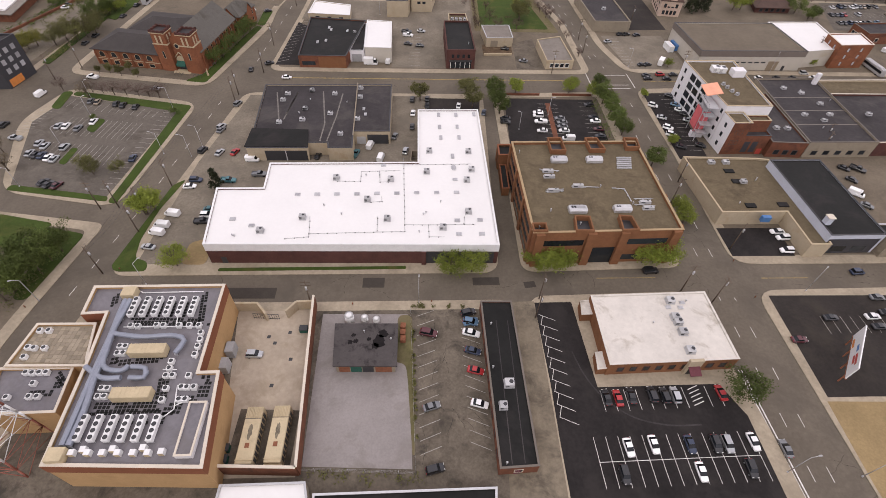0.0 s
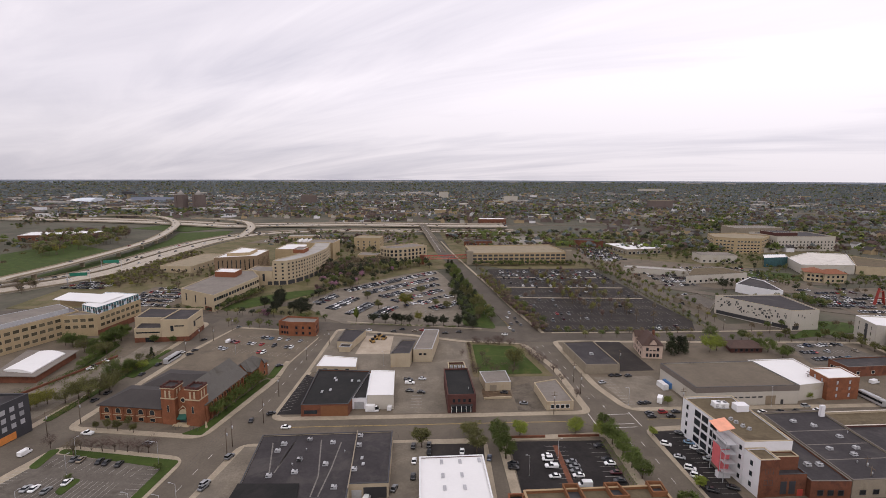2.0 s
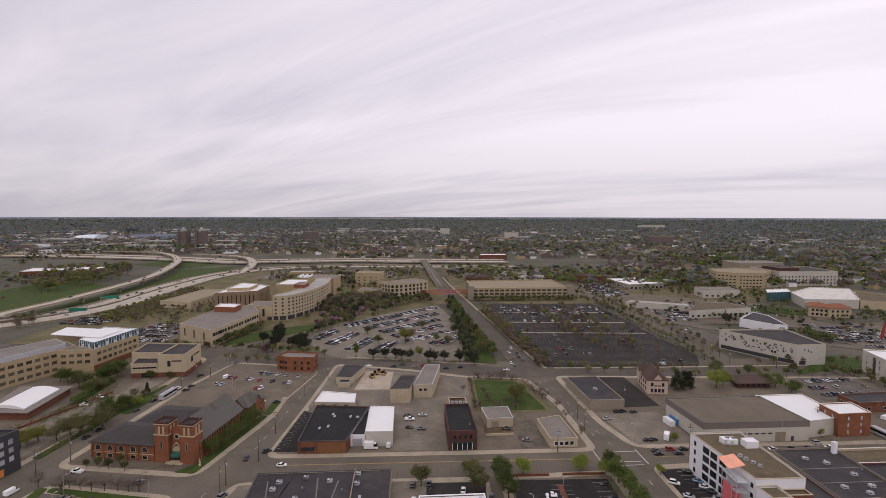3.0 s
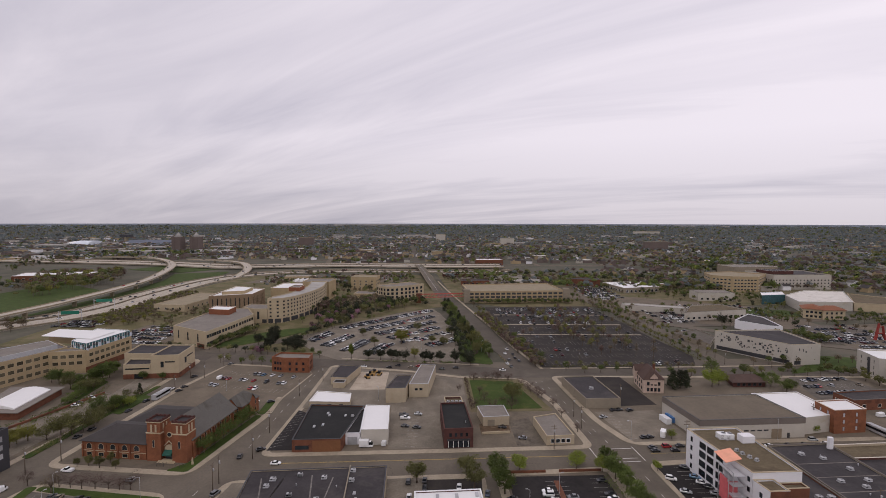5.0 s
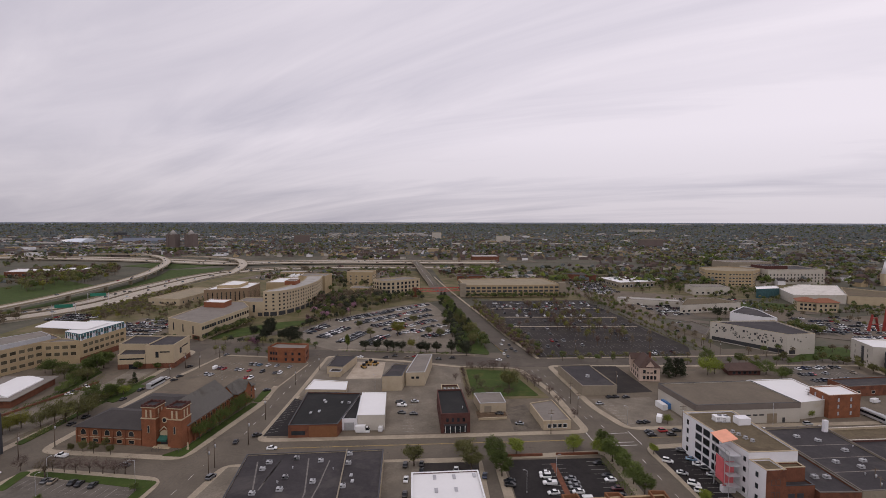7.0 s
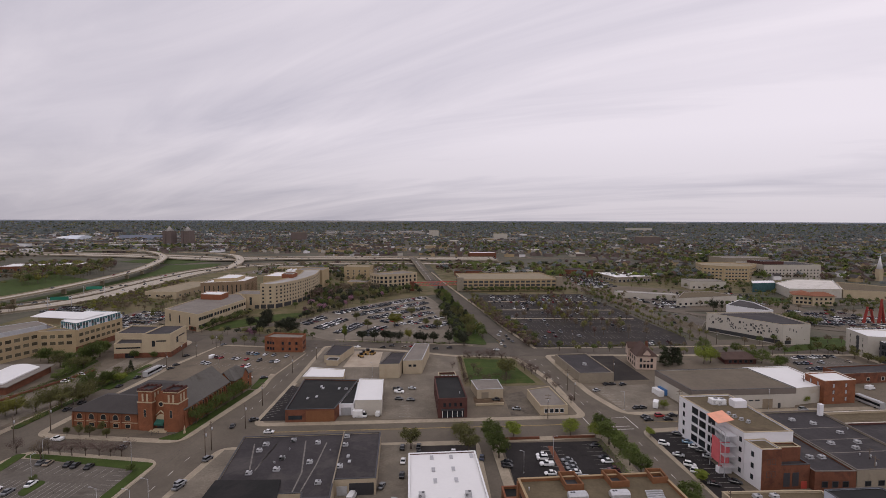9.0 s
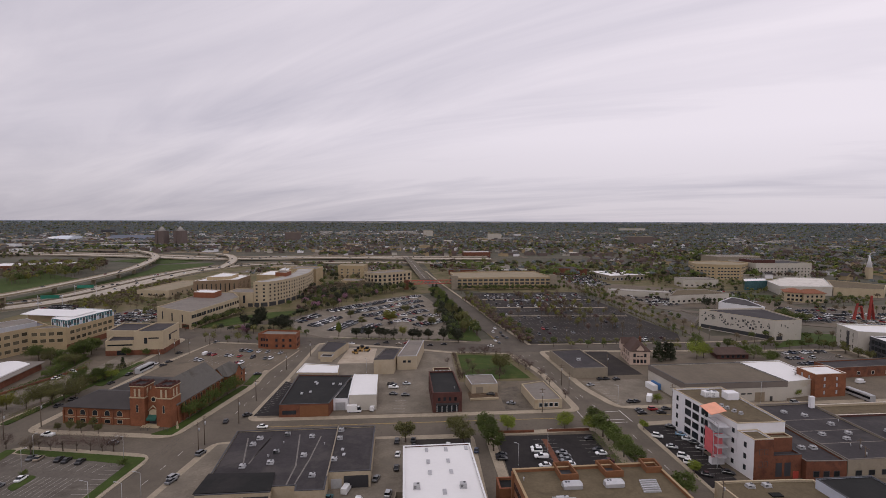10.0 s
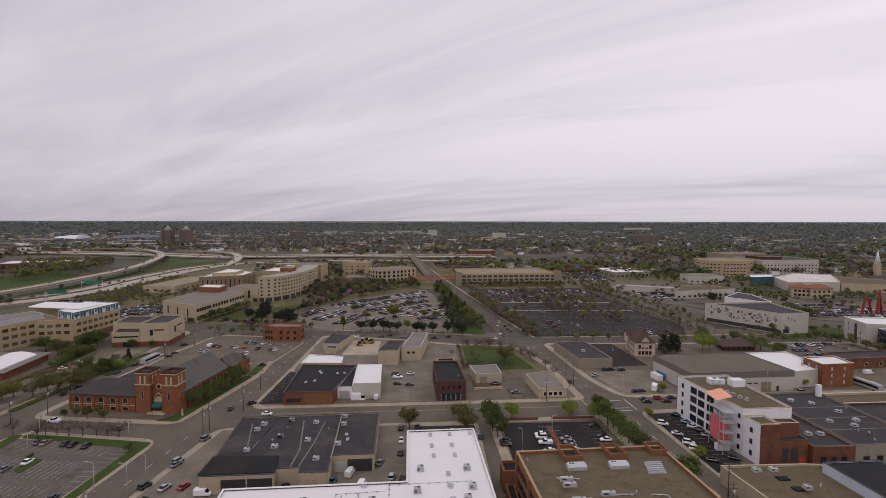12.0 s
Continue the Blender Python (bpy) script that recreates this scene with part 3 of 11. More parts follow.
def dash(bm, a, b, z, width=0.12, on=0.0, off=0.0):
    """Painted line from a to b: whole, or in dashes."""
    a, b = Vector(a), Vector(b)
    length = (b - a).length
    d = (b - a) / max(length, 1e-6)
    n = Vector((-d.y, d.x)) * width / 2
    s = 0.0
    while s < length - 0.01:
        e = min(length, s + on) if on else length
        p, q = a + d * s, a + d * e
        v = [bm.verts.new((c.x, c.y, z)) for c in (p + n, p - n, q - n, q + n)]
        bm.faces.new(v)
        s = e + off if on else length
    return bm


def from_arrays(name, verts, faces, material, smooth=False, materials_of=None):
    me = bpy.data.meshes.new(name)
    me.from_pydata(verts, [], faces)
    for m in material if isinstance(material, (list, tuple)) else (material,):
        me.materials.append(m)
    if materials_of is not None:
        me.polygons.foreach_set("material_index", materials_of)
    me.update()
    return me

# ---- ground, streets, blocks ----
def terrain(r):
    """Level in the town; a long gentle wooded rise far out makes the skyline."""
    t = min(1.0, max(0.0, (r - 2200) / 2700))
    return 70.0 * t * t * (3 - 2 * t)


def make_ground():
    n = 96
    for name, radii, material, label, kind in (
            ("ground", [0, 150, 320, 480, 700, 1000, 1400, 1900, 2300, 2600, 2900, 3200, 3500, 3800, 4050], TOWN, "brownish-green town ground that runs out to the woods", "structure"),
            ("backdrop", [4050, 4200, 4350, 4500, 4650, 4750, 4850, 4920], HAZED_WOODS, "wooded plain out to the horizon, tinted blue-grey for haze", "structure")):
        verts, faces, rings = [], [], []
        for r in radii:
            ring_of = []
            for i in range(n if r else 1):
                a = 2 * math.pi * i / n
                ring_of.append(len(verts))
                verts.append((r * math.cos(a), r * math.sin(a), terrain(r) - 0.3))
            rings.append(ring_of)
        for p, q in zip(rings, rings[1:]):
            for i in range(n):
                j = (i + 1) % n
                faces.append((p[0], q[i], q[j]) if len(p) == 1 else (p[i], q[i], q[j], p[j]))
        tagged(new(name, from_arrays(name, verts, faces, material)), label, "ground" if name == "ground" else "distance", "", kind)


make_ground()
slab("road", [(-340, -90), (330, -90), (330, 200), (300, 330), (70, 310), (-30, 312), (-90, 325), (-170, 345), (-240, 345), (-340, 300)], -0.28, 0.0, ROAD, "worn grey asphalt streets with faint stains", "road")

BLOCK_AW = [(-85.5, 74.5), (15.2, 81.0), (13.3, 171.3), (-77.5, 165.2)]
BLOCK_AE = [(21.3, 81.6), (65.5, 85.6), (61.0, 176.8), (17.0, 172.0)]
BLOCK_CW = [(-85.5, 65.6), (18.0, 72.3), (20.6, 30.5), (22.0, -60), (-93, -60)]
BLOCK_CE = [(22.4, 73.6), (64.5, 77.4), (70.5, 40.5), (78.0, -60), (25.5, -60)]
BLOCK_D = [(82.2, 78.6), (117.7, 81.4), (260, 91), (260, -60), (92, -60), (86.0, 28.5)]
BLOCK_E = [(80.0, 87.6), (122.7, 90.2), (260, 100), (260, 195), (129.5, 187.5), (75.0, 180.2), (78.5, 132)]
BLOCK_N = [(-73.6, 182.4), (-0.7, 186.7), (59.5, 191.0), (55.0, 240), (44.0, 277.6), (9.4, 281), (-22.5, 292.2), (-60, 300.4), (-73.5, 303), (-73.0, 237)]
BLOCK_NE = [(74.3, 193.8), (168.4, 199.0), (240, 204), (250, 285), (156, 284), (60, 283), (66.6, 218)]
BLOCK_CH = [(-150.5, 173.6), (-92.8, 168.0), (-83.2, 222.7), (-85.0, 242), (-79.8, 289), (-112, 301), (-139, 305), (-147, 262)]
BLOCK_W = [(-131.7, 104.2), (-94.9, 99.6), (-91.8, 156.6), (-142.6, 163.6), (-148, 140)]
BLOCK_SW = [(-126.7, 96.0), (-94.9, 93.0), (-98.0, 64.0), (-106, -60), (-300, -60), (-300, 118)]
BLOCK_FW = [(-163, 170), (-158, 250), (-160, 312), (-215, 340), (-330, 300), (-330, 150), (-172, 150)]
for ring_poly, r in ((BLOCK_AW, 5), (BLOCK_AE, 4), (BLOCK_CW, 4), (BLOCK_CE, 4), (BLOCK_D, 6), (BLOCK_E, 6), (BLOCK_N, 6), (BLOCK_NE, 7), (BLOCK_CH, 7), (BLOCK_W, 7), (BLOCK_SW, 3), (BLOCK_FW, 6)):
    slab("pavement", rounded(ring_poly, r), -0.2, Z0, WALKWAY, "pale concrete pavement with a raised kerb", "pavement")


def lot(poly, material, label, z=0.17, name="parking_lot"):
    return slab(name, poly, 0.02, z, material, label, "parking lot")


def lawn(poly, label="mown green lawn strip beside the pavement", z=0.24, material=None):
    return slab("lawn", rounded(poly, 1.5, 3), 0.02, z, material or LAWN, label, "lawn")


# the worn asphalt that fills the blocks behind their pavements
for block in (BLOCK_AE, BLOCK_E, BLOCK_N, BLOCK_NE, BLOCK_CH, BLOCK_FW, BLOCK_SW):
    slab("yard", inset(rounded(block, 6), 3.2), 0.02, 0.16, LOT, "worn grey asphalt yards behind the pavements", "yard")
slab("yard", inset(rounded(BLOCK_CW, 4), 2.8), 0.02, 0.158, LOT_BROWN, "worn brownish ground between the lots", "yard")
slab("alley", [(14.5, 71.4), (23.6, 72.0), (24.6, 50), (25.6, 26), (25.8, -50), (14.5, -50)], 0.02, 0.174, ALLEY, "brown concrete alley beside the long shop", "alley")

# lots and yards
lot(inset([(-80, 78.5), (-62.0, 80), (-62.5, 101.5), (-49, 116), (-9.5, 118.5), (-8.5, 168.0), (-75.0, 163.5), (-79.5, 122)], 0.1), LOT_PALE, "worn light asphalt lot round the white-roofed building")
lot([(-9.0, 149.5), (11.5, 150.5), (12.0, 167.5), (-8.2, 166.5)], SEALED_OLD, "dark asphalt parking bay behind the white-roofed building", z=0.18)
lot([(22.0, 133.5), (57.2, 135.5), (56.0, 170.5), (21.5, 168.8)], SEALED, "dark sealed asphalt lot with a brick-paved divider")
lot([(-25.8, 30.0), (-4.3, 30.3), (-8.0, 66.5), (-28.5, 65.6)], GRAVEL, "pale grey gravel yard round a derelict hut", name="gravel_yard")
lot([(-49.0, 65.2), (-31.2, 66.6), (-26.6, 28.0), (-41.0, 27.2)], YARD, "tan concrete service yard behind walls", name="service_yard")
lot([(-3.1, 28.8), (12.6, 30.0), (9.8, 68.0), (-6.6, 67.2)], LOT_BROWN, "cracked brownish asphalt lot with faded stalls", z=0.172)
lot([(-86, -55), (20.5, -55), (20.3, 26.0), (-36, 25.2), (-85, 22.5)], LOT_BROWN, "dry dirt strip behind the buildings", z=0.168, name="dirt_strip")
lot([(25.2, -55), (73.5, -55), (66.7, 44.0), (63.0, 51.2), (35.4, 49.2), (33.0, 72.3), (23.6, 71.6), (23.9, 66), (25.0, 50), (25.4, 38), (26, 26)], SEALED, "freshly sealed black asphalt lot with white stalls")
lot([(85.2, 77.0), (118, 78.8), (250, 87), (250, 56), (96, 49.6), (86.5, 49)], SEALED_OLD, "dark asphalt lot by the avenue")
lot([(85.9, 48), (250, 54.5), (250, -55), (94, -55), (86.4, 31)], STRAW, "dry straw-coloured bare ground", name="bare_ground")
lot([(80.9, 90.5), (99.0, 91.6), (98.3, 102.6), (80.2, 101.4)], SEALED, "dark sealed forecourt between cream walls", z=0.176, name="forecourt")
lot([(124.0, 94), (250, 102), (250, 138), (120, 130)], LOT, "pale asphalt yard with a few parked cars")
lot([(79.5, 134.5), (89.5, 135.5), (88.9, 178.2), (77.5, 177.0)], SEALED, "dark asphalt lot beside the white apartment block")
lot([(-71.8, 187.5), (-62, 188.0), (-65.5, 224.5), (-71.6, 229)], SEALED, "dark asphalt strip of angled parking")
lot([(-24.0, 189.5), (-1.8, 191.0), (-3.8, 228), (9.5, 236), (8.5, 277), (-60, 296), (-71.5, 298), (-70.9, 232), (-27.5, 232)], LOT_PALE, "worn light asphalt lots behind small industrial buildings")
lot([(28.3, 192.5), (39.6, 193.6), (37.5, 222), (28.0, 216)], LOT_BROWN, "rough asphalt yard beside a shed")
lot([(77.0, 197.0), (103.0, 198.6), (99.5, 231), (70.2, 228.5)], LOT_PALE, "light asphalt lot at the avenue's corner")
lot([(84.0, 236), (104, 238), (101, 281), (81, 281)], SEALED_OLD, "dark asphalt lot beside the grey building")
lot([(-145.0, 258), (-85.5, 246), (-80.8, 287), (-112, 298.5), (-138.5, 302), (-143, 268)], LOT, "grey asphalt lot north of the church")
lot([(-130.5, 107.5), (-100.0, 104), (-97.0, 150.6), (-139.5, 157.4), (-143.5, 140)], LOT_GREY, "worn asphalt lot with faded white stalls")
lot([(-200, 180), (-168.5, 181), (-164.0, 262), (-166, 290), (-180, 286), (-176.5, 250), (-190, 215)], LOT_PALE, "pale asphalt drive with parked cars", name="drive")
lot([(120, 240), (150, 240), (158, 278), (118, 279)], LOT, "faded asphalt lot behind the warehouse")
lot([(190, 246), (236, 252), (231, 284), (200, 282)], LOT_GREY, "grey asphalt lot full of cars")
# lawns
lawn([(-98.6, 101.4), (-95.9, 101.2), (-93.6, 154.4), (-139.0, 160.8), (-139.3, 158.0), (-97.4, 150.0)], "bright green lawn strip round the car park")
lawn([(-130.6, 105.0), (-99, 101.8), (-99.5, 104.0), (-130.3, 107.4)], "green lawn strip beside the street")
lawn([(-79.9, 113.4), (-82.4, 99.5), (-82.6, 87.5), (-81.1, 80.7), (-77.4, 79.9), (-76.3, 76.5), (-84.1, 76.0), (-85.9, 77.6), (-82.9, 110.4)], "green lawn wedge at the street corner")
lawn([(-58.2, 77.5), (-9.5, 80.9), (-9.5, 81.9), (-58.2, 78.6)], "thin green grass strip along the wall")
lawn([(-62.2, 79.5), (-68.5, 79.3), (-69.0, 87), (-62.6, 90)], "bare dry patch under a young tree", z=0.2, material=STRAW)
lawn([(-104.4, 66.0), (-100.9, 66.0), (-98.3, 88.6), (-121.5, 92.6), (-121.0, 85.0), (-107, 82)], "green verge under a row of trees")
lawn([(-126.0, 95.0), (-109, 92.2), (-112, 82), (-126, 84)], "green lawn beside a low blue building", z=0.225)
lawn([(-10.2, 66.3), (-6.9, 66.3), (-3.9, 33), (-4.5, 33), (-6.6, 49), (-7.4, 53), (-10.4, 53.5)], "weedy strip of earth beside a wire fence", z=0.2, material=SCRUB)
lawn([(-103.0, 171.5), (-94.6, 170.8), (-86.6, 222.0), (-89.9, 223.0), (-97.5, 178)], "green lawn beside the church")
lawn([(-89.8, 224.0), (-86.2, 223.3), (-86.5, 240), (-91, 241)], "small green lawn beside the parish house")
lawn([(11.0, 227.6), (51.0, 229.6), (41.0, 276.0), (9.2, 279.2)], "mulched earth border round the park lawn", z=0.19, material=SCRUB)
lawn([(14.0, 230.8), (46.4, 232.6), (37.0, 272.0), (12.6, 274.6)], "triangular park lawn between the streets")
lawn([(-160.5, 180), (-164.0, 180.5), (-160.5, 262), (-157.5, 262)], "green bank beside the street")
lawn([(-168.1, 228.2), (-154.3, 222.7), (-153.5, 246.1), (-162.6, 250.2)], "green verge with shrubs beside the drive", z=0.23)
lawn([(-186.3, 223.8), (-185.3, 226.6), (-191.4, 268.5), (-197.4, 272.4)], "green verge along the office drive", z=0.235)
lawn([(14, 214), (27, 214), (27.5, 205), (14.5, 203)], "patch of bare brown earth by a wall", z=0.2, material=RUBBLE)
for island in ([(-123.4, 136.9), (-122.8, 143.9), (-119.4, 143.2), (-119.8, 134.9)], [(-122.5, 118.4), (-122.4, 126.6), (-120.1, 126.3), (-119.9, 117.5)], [(-142.3, 149.1), (-143.6, 160.2), (-139.9, 160.5), (-138.6, 148.3)]):
    lawn(island, "ragged grass island in the car park", z=0.26)
# asphalt patches and repairs
for cx, cy, w, d, a in ((-49, 71.0, 15, 3.4, 3), (-17.5, 76.0, 5.6, 3.2, 3), (11.6, 78.0, 7, 2.6, 4), (-112.5, 98.5, 7, 4.2, -7), (23, 77.5, 3, 2, 10)):
    bm = bmesh.new()
    box(bm, -w / 2, w / 2, -d / 2, d / 2, -0.02, 0.008, pose(cx, cy, 0, 0, 0, a))
    tagged(part("asphalt_patch", bm, PATCH), "dark rectangular asphalt repair in the street", "road patch", "", "structure")

# wandering crack repairs in the old asphalt
rng_crack = random.Random(11)
bm = bmesh.new()
for k in range(96):
    if k < 16:
        x, y, z = rng_crack.uniform(-4, 10), rng_crack.uniform(31, 67), 0.176
    elif k < 34:
        x, z = rng_crack.uniform(-80, 120), 0.006
        y = 76.5 + (x - 18) * 0.065 + rng_crack.uniform(-3.4, 3.4)
    elif k < 56:
        y, z = rng_crack.uniform(15, 290), 0.006
        x = 77 - (y - 20) * 0.085 + rng_crack.uniform(-5, 5)
    elif k < 74:
        x, z = rng_crack.uniform(-70, 160), 0.006
        y = 180.5 + x * 0.062 + rng_crack.uniform(-4, 4)
    else:
        x, y, z = rng_crack.uniform(-132, -100), rng_crack.uniform(108, 150), 0.176
    a = rng_crack.choice((0, 90, 4, 94)) + rng_crack.uniform(-14, 14)
    p = Vector((x, y))
    for s in range(rng_crack.randint(4, 10)):
        a += rng_crack.uniform(-28, 28)
        q = p + Vector((math.cos(radians(a)), math.sin(radians(a)))) * rng_crack.uniform(0.5, 1.3)
        dash(bm, p, q, z, rng_crack.uniform(0.03, 0.08))
        p = q
tagged(part("crack_repair", bm, CRACK), "thin dark wandering crack repairs in old asphalt", "road cracks", "", "structure")
# painted lines of the streets
bm = bmesh.new()
for a, b, on, off in (((-91.6, 68), (-88.2, 98), 3, 6), ((-88.2, 102), (-84.0, 165), 3, 6), ((-80.0, 190), (-78.3, 300), 3, 6),
                      ((75.2, 90), (70.5, 176), 3, 8), ((71.0, 90), (66.2, 176), 3, 8), ((79.5, 20), (76.0, 76), 3, 8), ((75.7, 20), (72.0, 76), 3, 8),
                      ((66.0, 196), (52.0, 285), 3, 8), ((61.5, 205), (48.0, 285), 3, 8)):
    dash(bm, a, b, 0.006, 0.14, on, off)
for a, b in (((72.3, 20), (69.0, 55)), ((73.0, 20), (69.7, 55)), ((62.5, 90.5), (61.8, 100)), ((63.6, 90.5), (62.8, 100)),
             ((61.5, 180), (73.5, 181)), ((61.3, 182.6), (73.3, 183.6)), ((60.5, 190.5), (73.8, 191.6)), ((57, 193), (58, 180)), ((74.5, 193), (75.5, 181.5))):
    dash(bm, a, b, 0.006, 0.3)
tagged(part("lane_marking", bm, PAINT_W), "faded white lane and crossing lines", "road marking", "", "structure")
bm = bmesh.new()
for a, b in (((41, 80.6), (57, 81.6)), ((86, 83.0), (99, 83.8)), ((-64, 177.6), (52, 185.0)), ((-64, 177.9), (52, 185.3)), ((80, 187.2), (160, 193)), ((-60, 304), (20, 290)),
             ((40, 300), (20, 420)), ((40.4, 300), (20.4, 420))):
    dash(bm, a, b, 0.006, 0.13)
tagged(part("lane_marking", bm, PAINT_Y), "faded yellow centre lines", "road marking", "", "structure")


def stalls(bm, p, q, n, depth, lean=0.0, z=0.178, width=0.11, skip=()):
    """Painted stall lines on the left of the line from p to q. Returns the stalls' middles and headings."""
    p, q = Vector(p), Vector(q)
    step = (q - p) / n
    d = step.normalized()
    side = Matrix.Rotation(radians(90 + lean), 2) @ d * depth
    for i in range(n + 1):
        if i not in skip:
            dash(bm, p + step * i, p + step * i + side, z, width)
    return [(p + step * (i + 0.5) + side / 2, math.degrees(math.atan2(side.y, side.x))) for i in range(n)]


BAYS = {}
bm = bmesh.new()
dash(bm, (32.8, 33.0), (66.0, 35.7), 0.178)
BAYS["new_up"] = stalls(bm, (32.8, 33.0), (66.0, 35.7), 13, 5.0)
BAYS["new_down"] = stalls(bm, (66.0, 35.7), (32.8, 33.0), 13, 5.0)
BAYS["new_wall"] = stalls(bm, (36.2, 43.6), (62.5, 46.0), 10, 4.8, skip=(8,))
stalls(bm, (24.3, 68), (26.0, 42), 9, 4.2, -25)
for i in range(9):
    p0, p1 = between((24.3, 68), (26.0, 42), i / 9), between((24.3, 68), (26.0, 42), (i + 1) / 9)
    side = Vector((p0[0] - p1[0], p0[1] - p1[1])).normalized()
    side = Matrix.Rotation(radians(-115), 2) @ side
    dash(bm, (p0[0] + side.x * 1.0, p0[1] + side.y * 1.0), (p1[0] + 0.1, p1[1]), 0.178, 0.11)
for i in range(5):
    dash(bm, between((55.4, 50.4), (55.8, 45.8), (i + 1) / 5), between((57.9, 50.6), (58.4, 46.0), i / 5), 0.182, 0.2)
arc = spline([Vector(p) for p in ((31.0, 58.0), (33.0, 52.0), (36.5, 46.5), (42.0, 42.6), (49.0, 41.2), (56.0, 41.6))], 1.0)
arc_bm = bmesh.new()
for a, b in zip(arc, arc[1:]):
    dash(arc_bm, a, b, 0.1745, 0.34)
tagged(part("tyre_mark", arc_bm, surface("scuffed_asphalt", (0.045, 0.041, 0.040), 0.85, 0.3, 0.4, 3.0, 0.0)), "faint pale tyre arc across the black lot", "tyre mark", "", "structure")
tagged(part("stall_marking", bm, PAINT_W), "crisp white stall lines on new asphalt", "parking lines", "", "structure")
bm = bmesh.new()
BAYS["old_w"] = stalls(bm, (-2.9, 33.0), (-5.8, 66.0), 12, 4.6, -160)
BAYS["old_e"] = stalls(bm, (9.2, 64.0), (11.4, 34.5), 12, 4.6, 156)
BAYS["west_a"] = stalls(bm, (-98.5, 107), (-97.0, 149), 16, 5.0)
BAYS["west_b"] = stalls(bm, (-104.0, 150.0), (-136.5, 155.0), 12, 5.0)
BAYS["west_c"] = stalls(bm, *[(-132.2, 134.0), (-107.1, 131.8)], 14, 10.0)
BAYS["west_d"] = stalls(bm, *[(-132.1, 119.4), (-106.5, 118.1)], 14, 10.0)
BAYS["west_e"] = stalls(bm, *[(-141.5, 132.8), (-140.3, 146.7)], 9, 4.8)
BAYS["strip"] = stalls(bm, (-71.4, 228), (-71.6, 190), 13, 4.8, 30)
BAYS["drive"] = stalls(bm, (-192, 210), (-178, 250), 14, 4.5)
for k, (a, b) in enumerate((((-135, 262), (-90, 252)), ((-133, 273), (-88, 263)), ((-131, 284), (-86, 274)))):
    BAYS["church%d" % k] = stalls(bm, a, b, 17, 4.8)
BAYS["yard_n"] = stalls(bm, (-12.5, 192), (-13.2, 224), 11, 4.8)
BAYS["brick_w"] = stalls(bm, (36.8, 165.5), (37.2, 138.5), 10, 4.8)
BAYS["brick_e"] = stalls(bm, (39.6, 138.5), (39.0, 166.0), 10, 4.8)
BAYS["brick_far"] = stalls(bm, (55.7, 137.0), (54.8, 168.0), 11, 4.8)
BAYS["corner"] = stalls(bm, (80, 200), (78, 226), 9, 4.8)
BAYS["aptlot"] = stalls(bm, (88.8, 140), (88.2, 176), 13, 4.6)
BAYS["eastlot"] = stalls(bm, (96, 66), (140, 68.6), 17, 5.0)
for k in range(3):
    BAYS["right%d" % k] = stalls(bm, (196 + k, 252 + k * 10), (232 - k, 256 + k * 10), 14, 4.8)
tagged(part("stall_marking", bm, PAINT_WORN), "worn and faded white stall lines", "parking lines", "", "structure")
bm = bmesh.new()
box(bm, -0.9, 0.9, -14.5, 14.5, 0.1, 0.185, pose(38.3, 152, 0, 0, 0, 1))
tagged(part("brick_divider", bm, BRICK_RED), "low red brick paving between two rows of stalls", "paving", "", "structure")

# ---- kinds of things: vehicles ----
def loft(bm, rings, slot=0):
    rows = [[bm.verts.new(v) for v in r] for r in rings]
    n = len(rows[0])
    for a, b in zip(rows, rows[1:]):
        for i in range(n):
            f = bm.faces.new((a[i], a[(i + 1) % n], b[(i + 1) % n], b[i]))
            f.material_index, f.smooth = slot, False
    bm.faces.new(rows[0][::-1]).material_index = slot
    bm.faces.new(rows[-1]).material_index = slot
    bmesh.ops.recalc_face_normals(bm, faces=bm.faces)
    return bm


def section(x, hw, z0, z1):
    return [(x, y, z) for y, z in ((-hw, z0 + 0.12), (-hw * 0.86, z0), (hw * 0.86, z0), (hw, z0 + 0.12), (hw, z1 - 0.14), (hw * 0.88, z1), (-hw * 0.88, z1), (-hw, z1 - 0.14))]


# length, width, height, waist height, cab: back and front at the waist, back and front at the roof
SHAPES = {"s": ("sedan", 4.75, 1.84, 1.46, 0.95, -1.75, 1.15, -1.0, 0.3), "u": ("suv", 4.7, 1.92, 1.76, 1.08, -2.15, 1.2, -1.85, 0.45),
          "v": ("van", 5.4, 2.02, 2.1, 1.15, 0.7, 2.0, 0.7, 1.35), "p": ("pickup_truck", 5.7, 1.98, 1.82, 1.1, -0.6, 1.35, -0.45, 0.6),
          "b": ("box_truck", 7.0, 2.3, 2.5, 1.2, 1.5, 3.3, 1.6, 2.6)}
CAR_PROTOS = {}


def wheel_shapes(r=0.33, w=0.22):
    bm = bmesh.new()
    tube(bm, (0, -w / 2, 0), (0, w / 2, 0), r, n=12)
    t = bpy.data.meshes.new("wheel")
    bm.to_mesh(t)
    bm.free()
    t.materials.append(TYRE)
    bm = bmesh.new()
    tube(bm, (0, -w / 2 - 0.015, 0), (0, w / 2 + 0.015, 0), r * 0.62, n=8)
    m = bpy.data.meshes.new("rim")
    bm.to_mesh(m)
    bm.free()
    m.materials.append(RIM)
    return t, m


WHEEL, WHEEL_RIM = wheel_shapes()


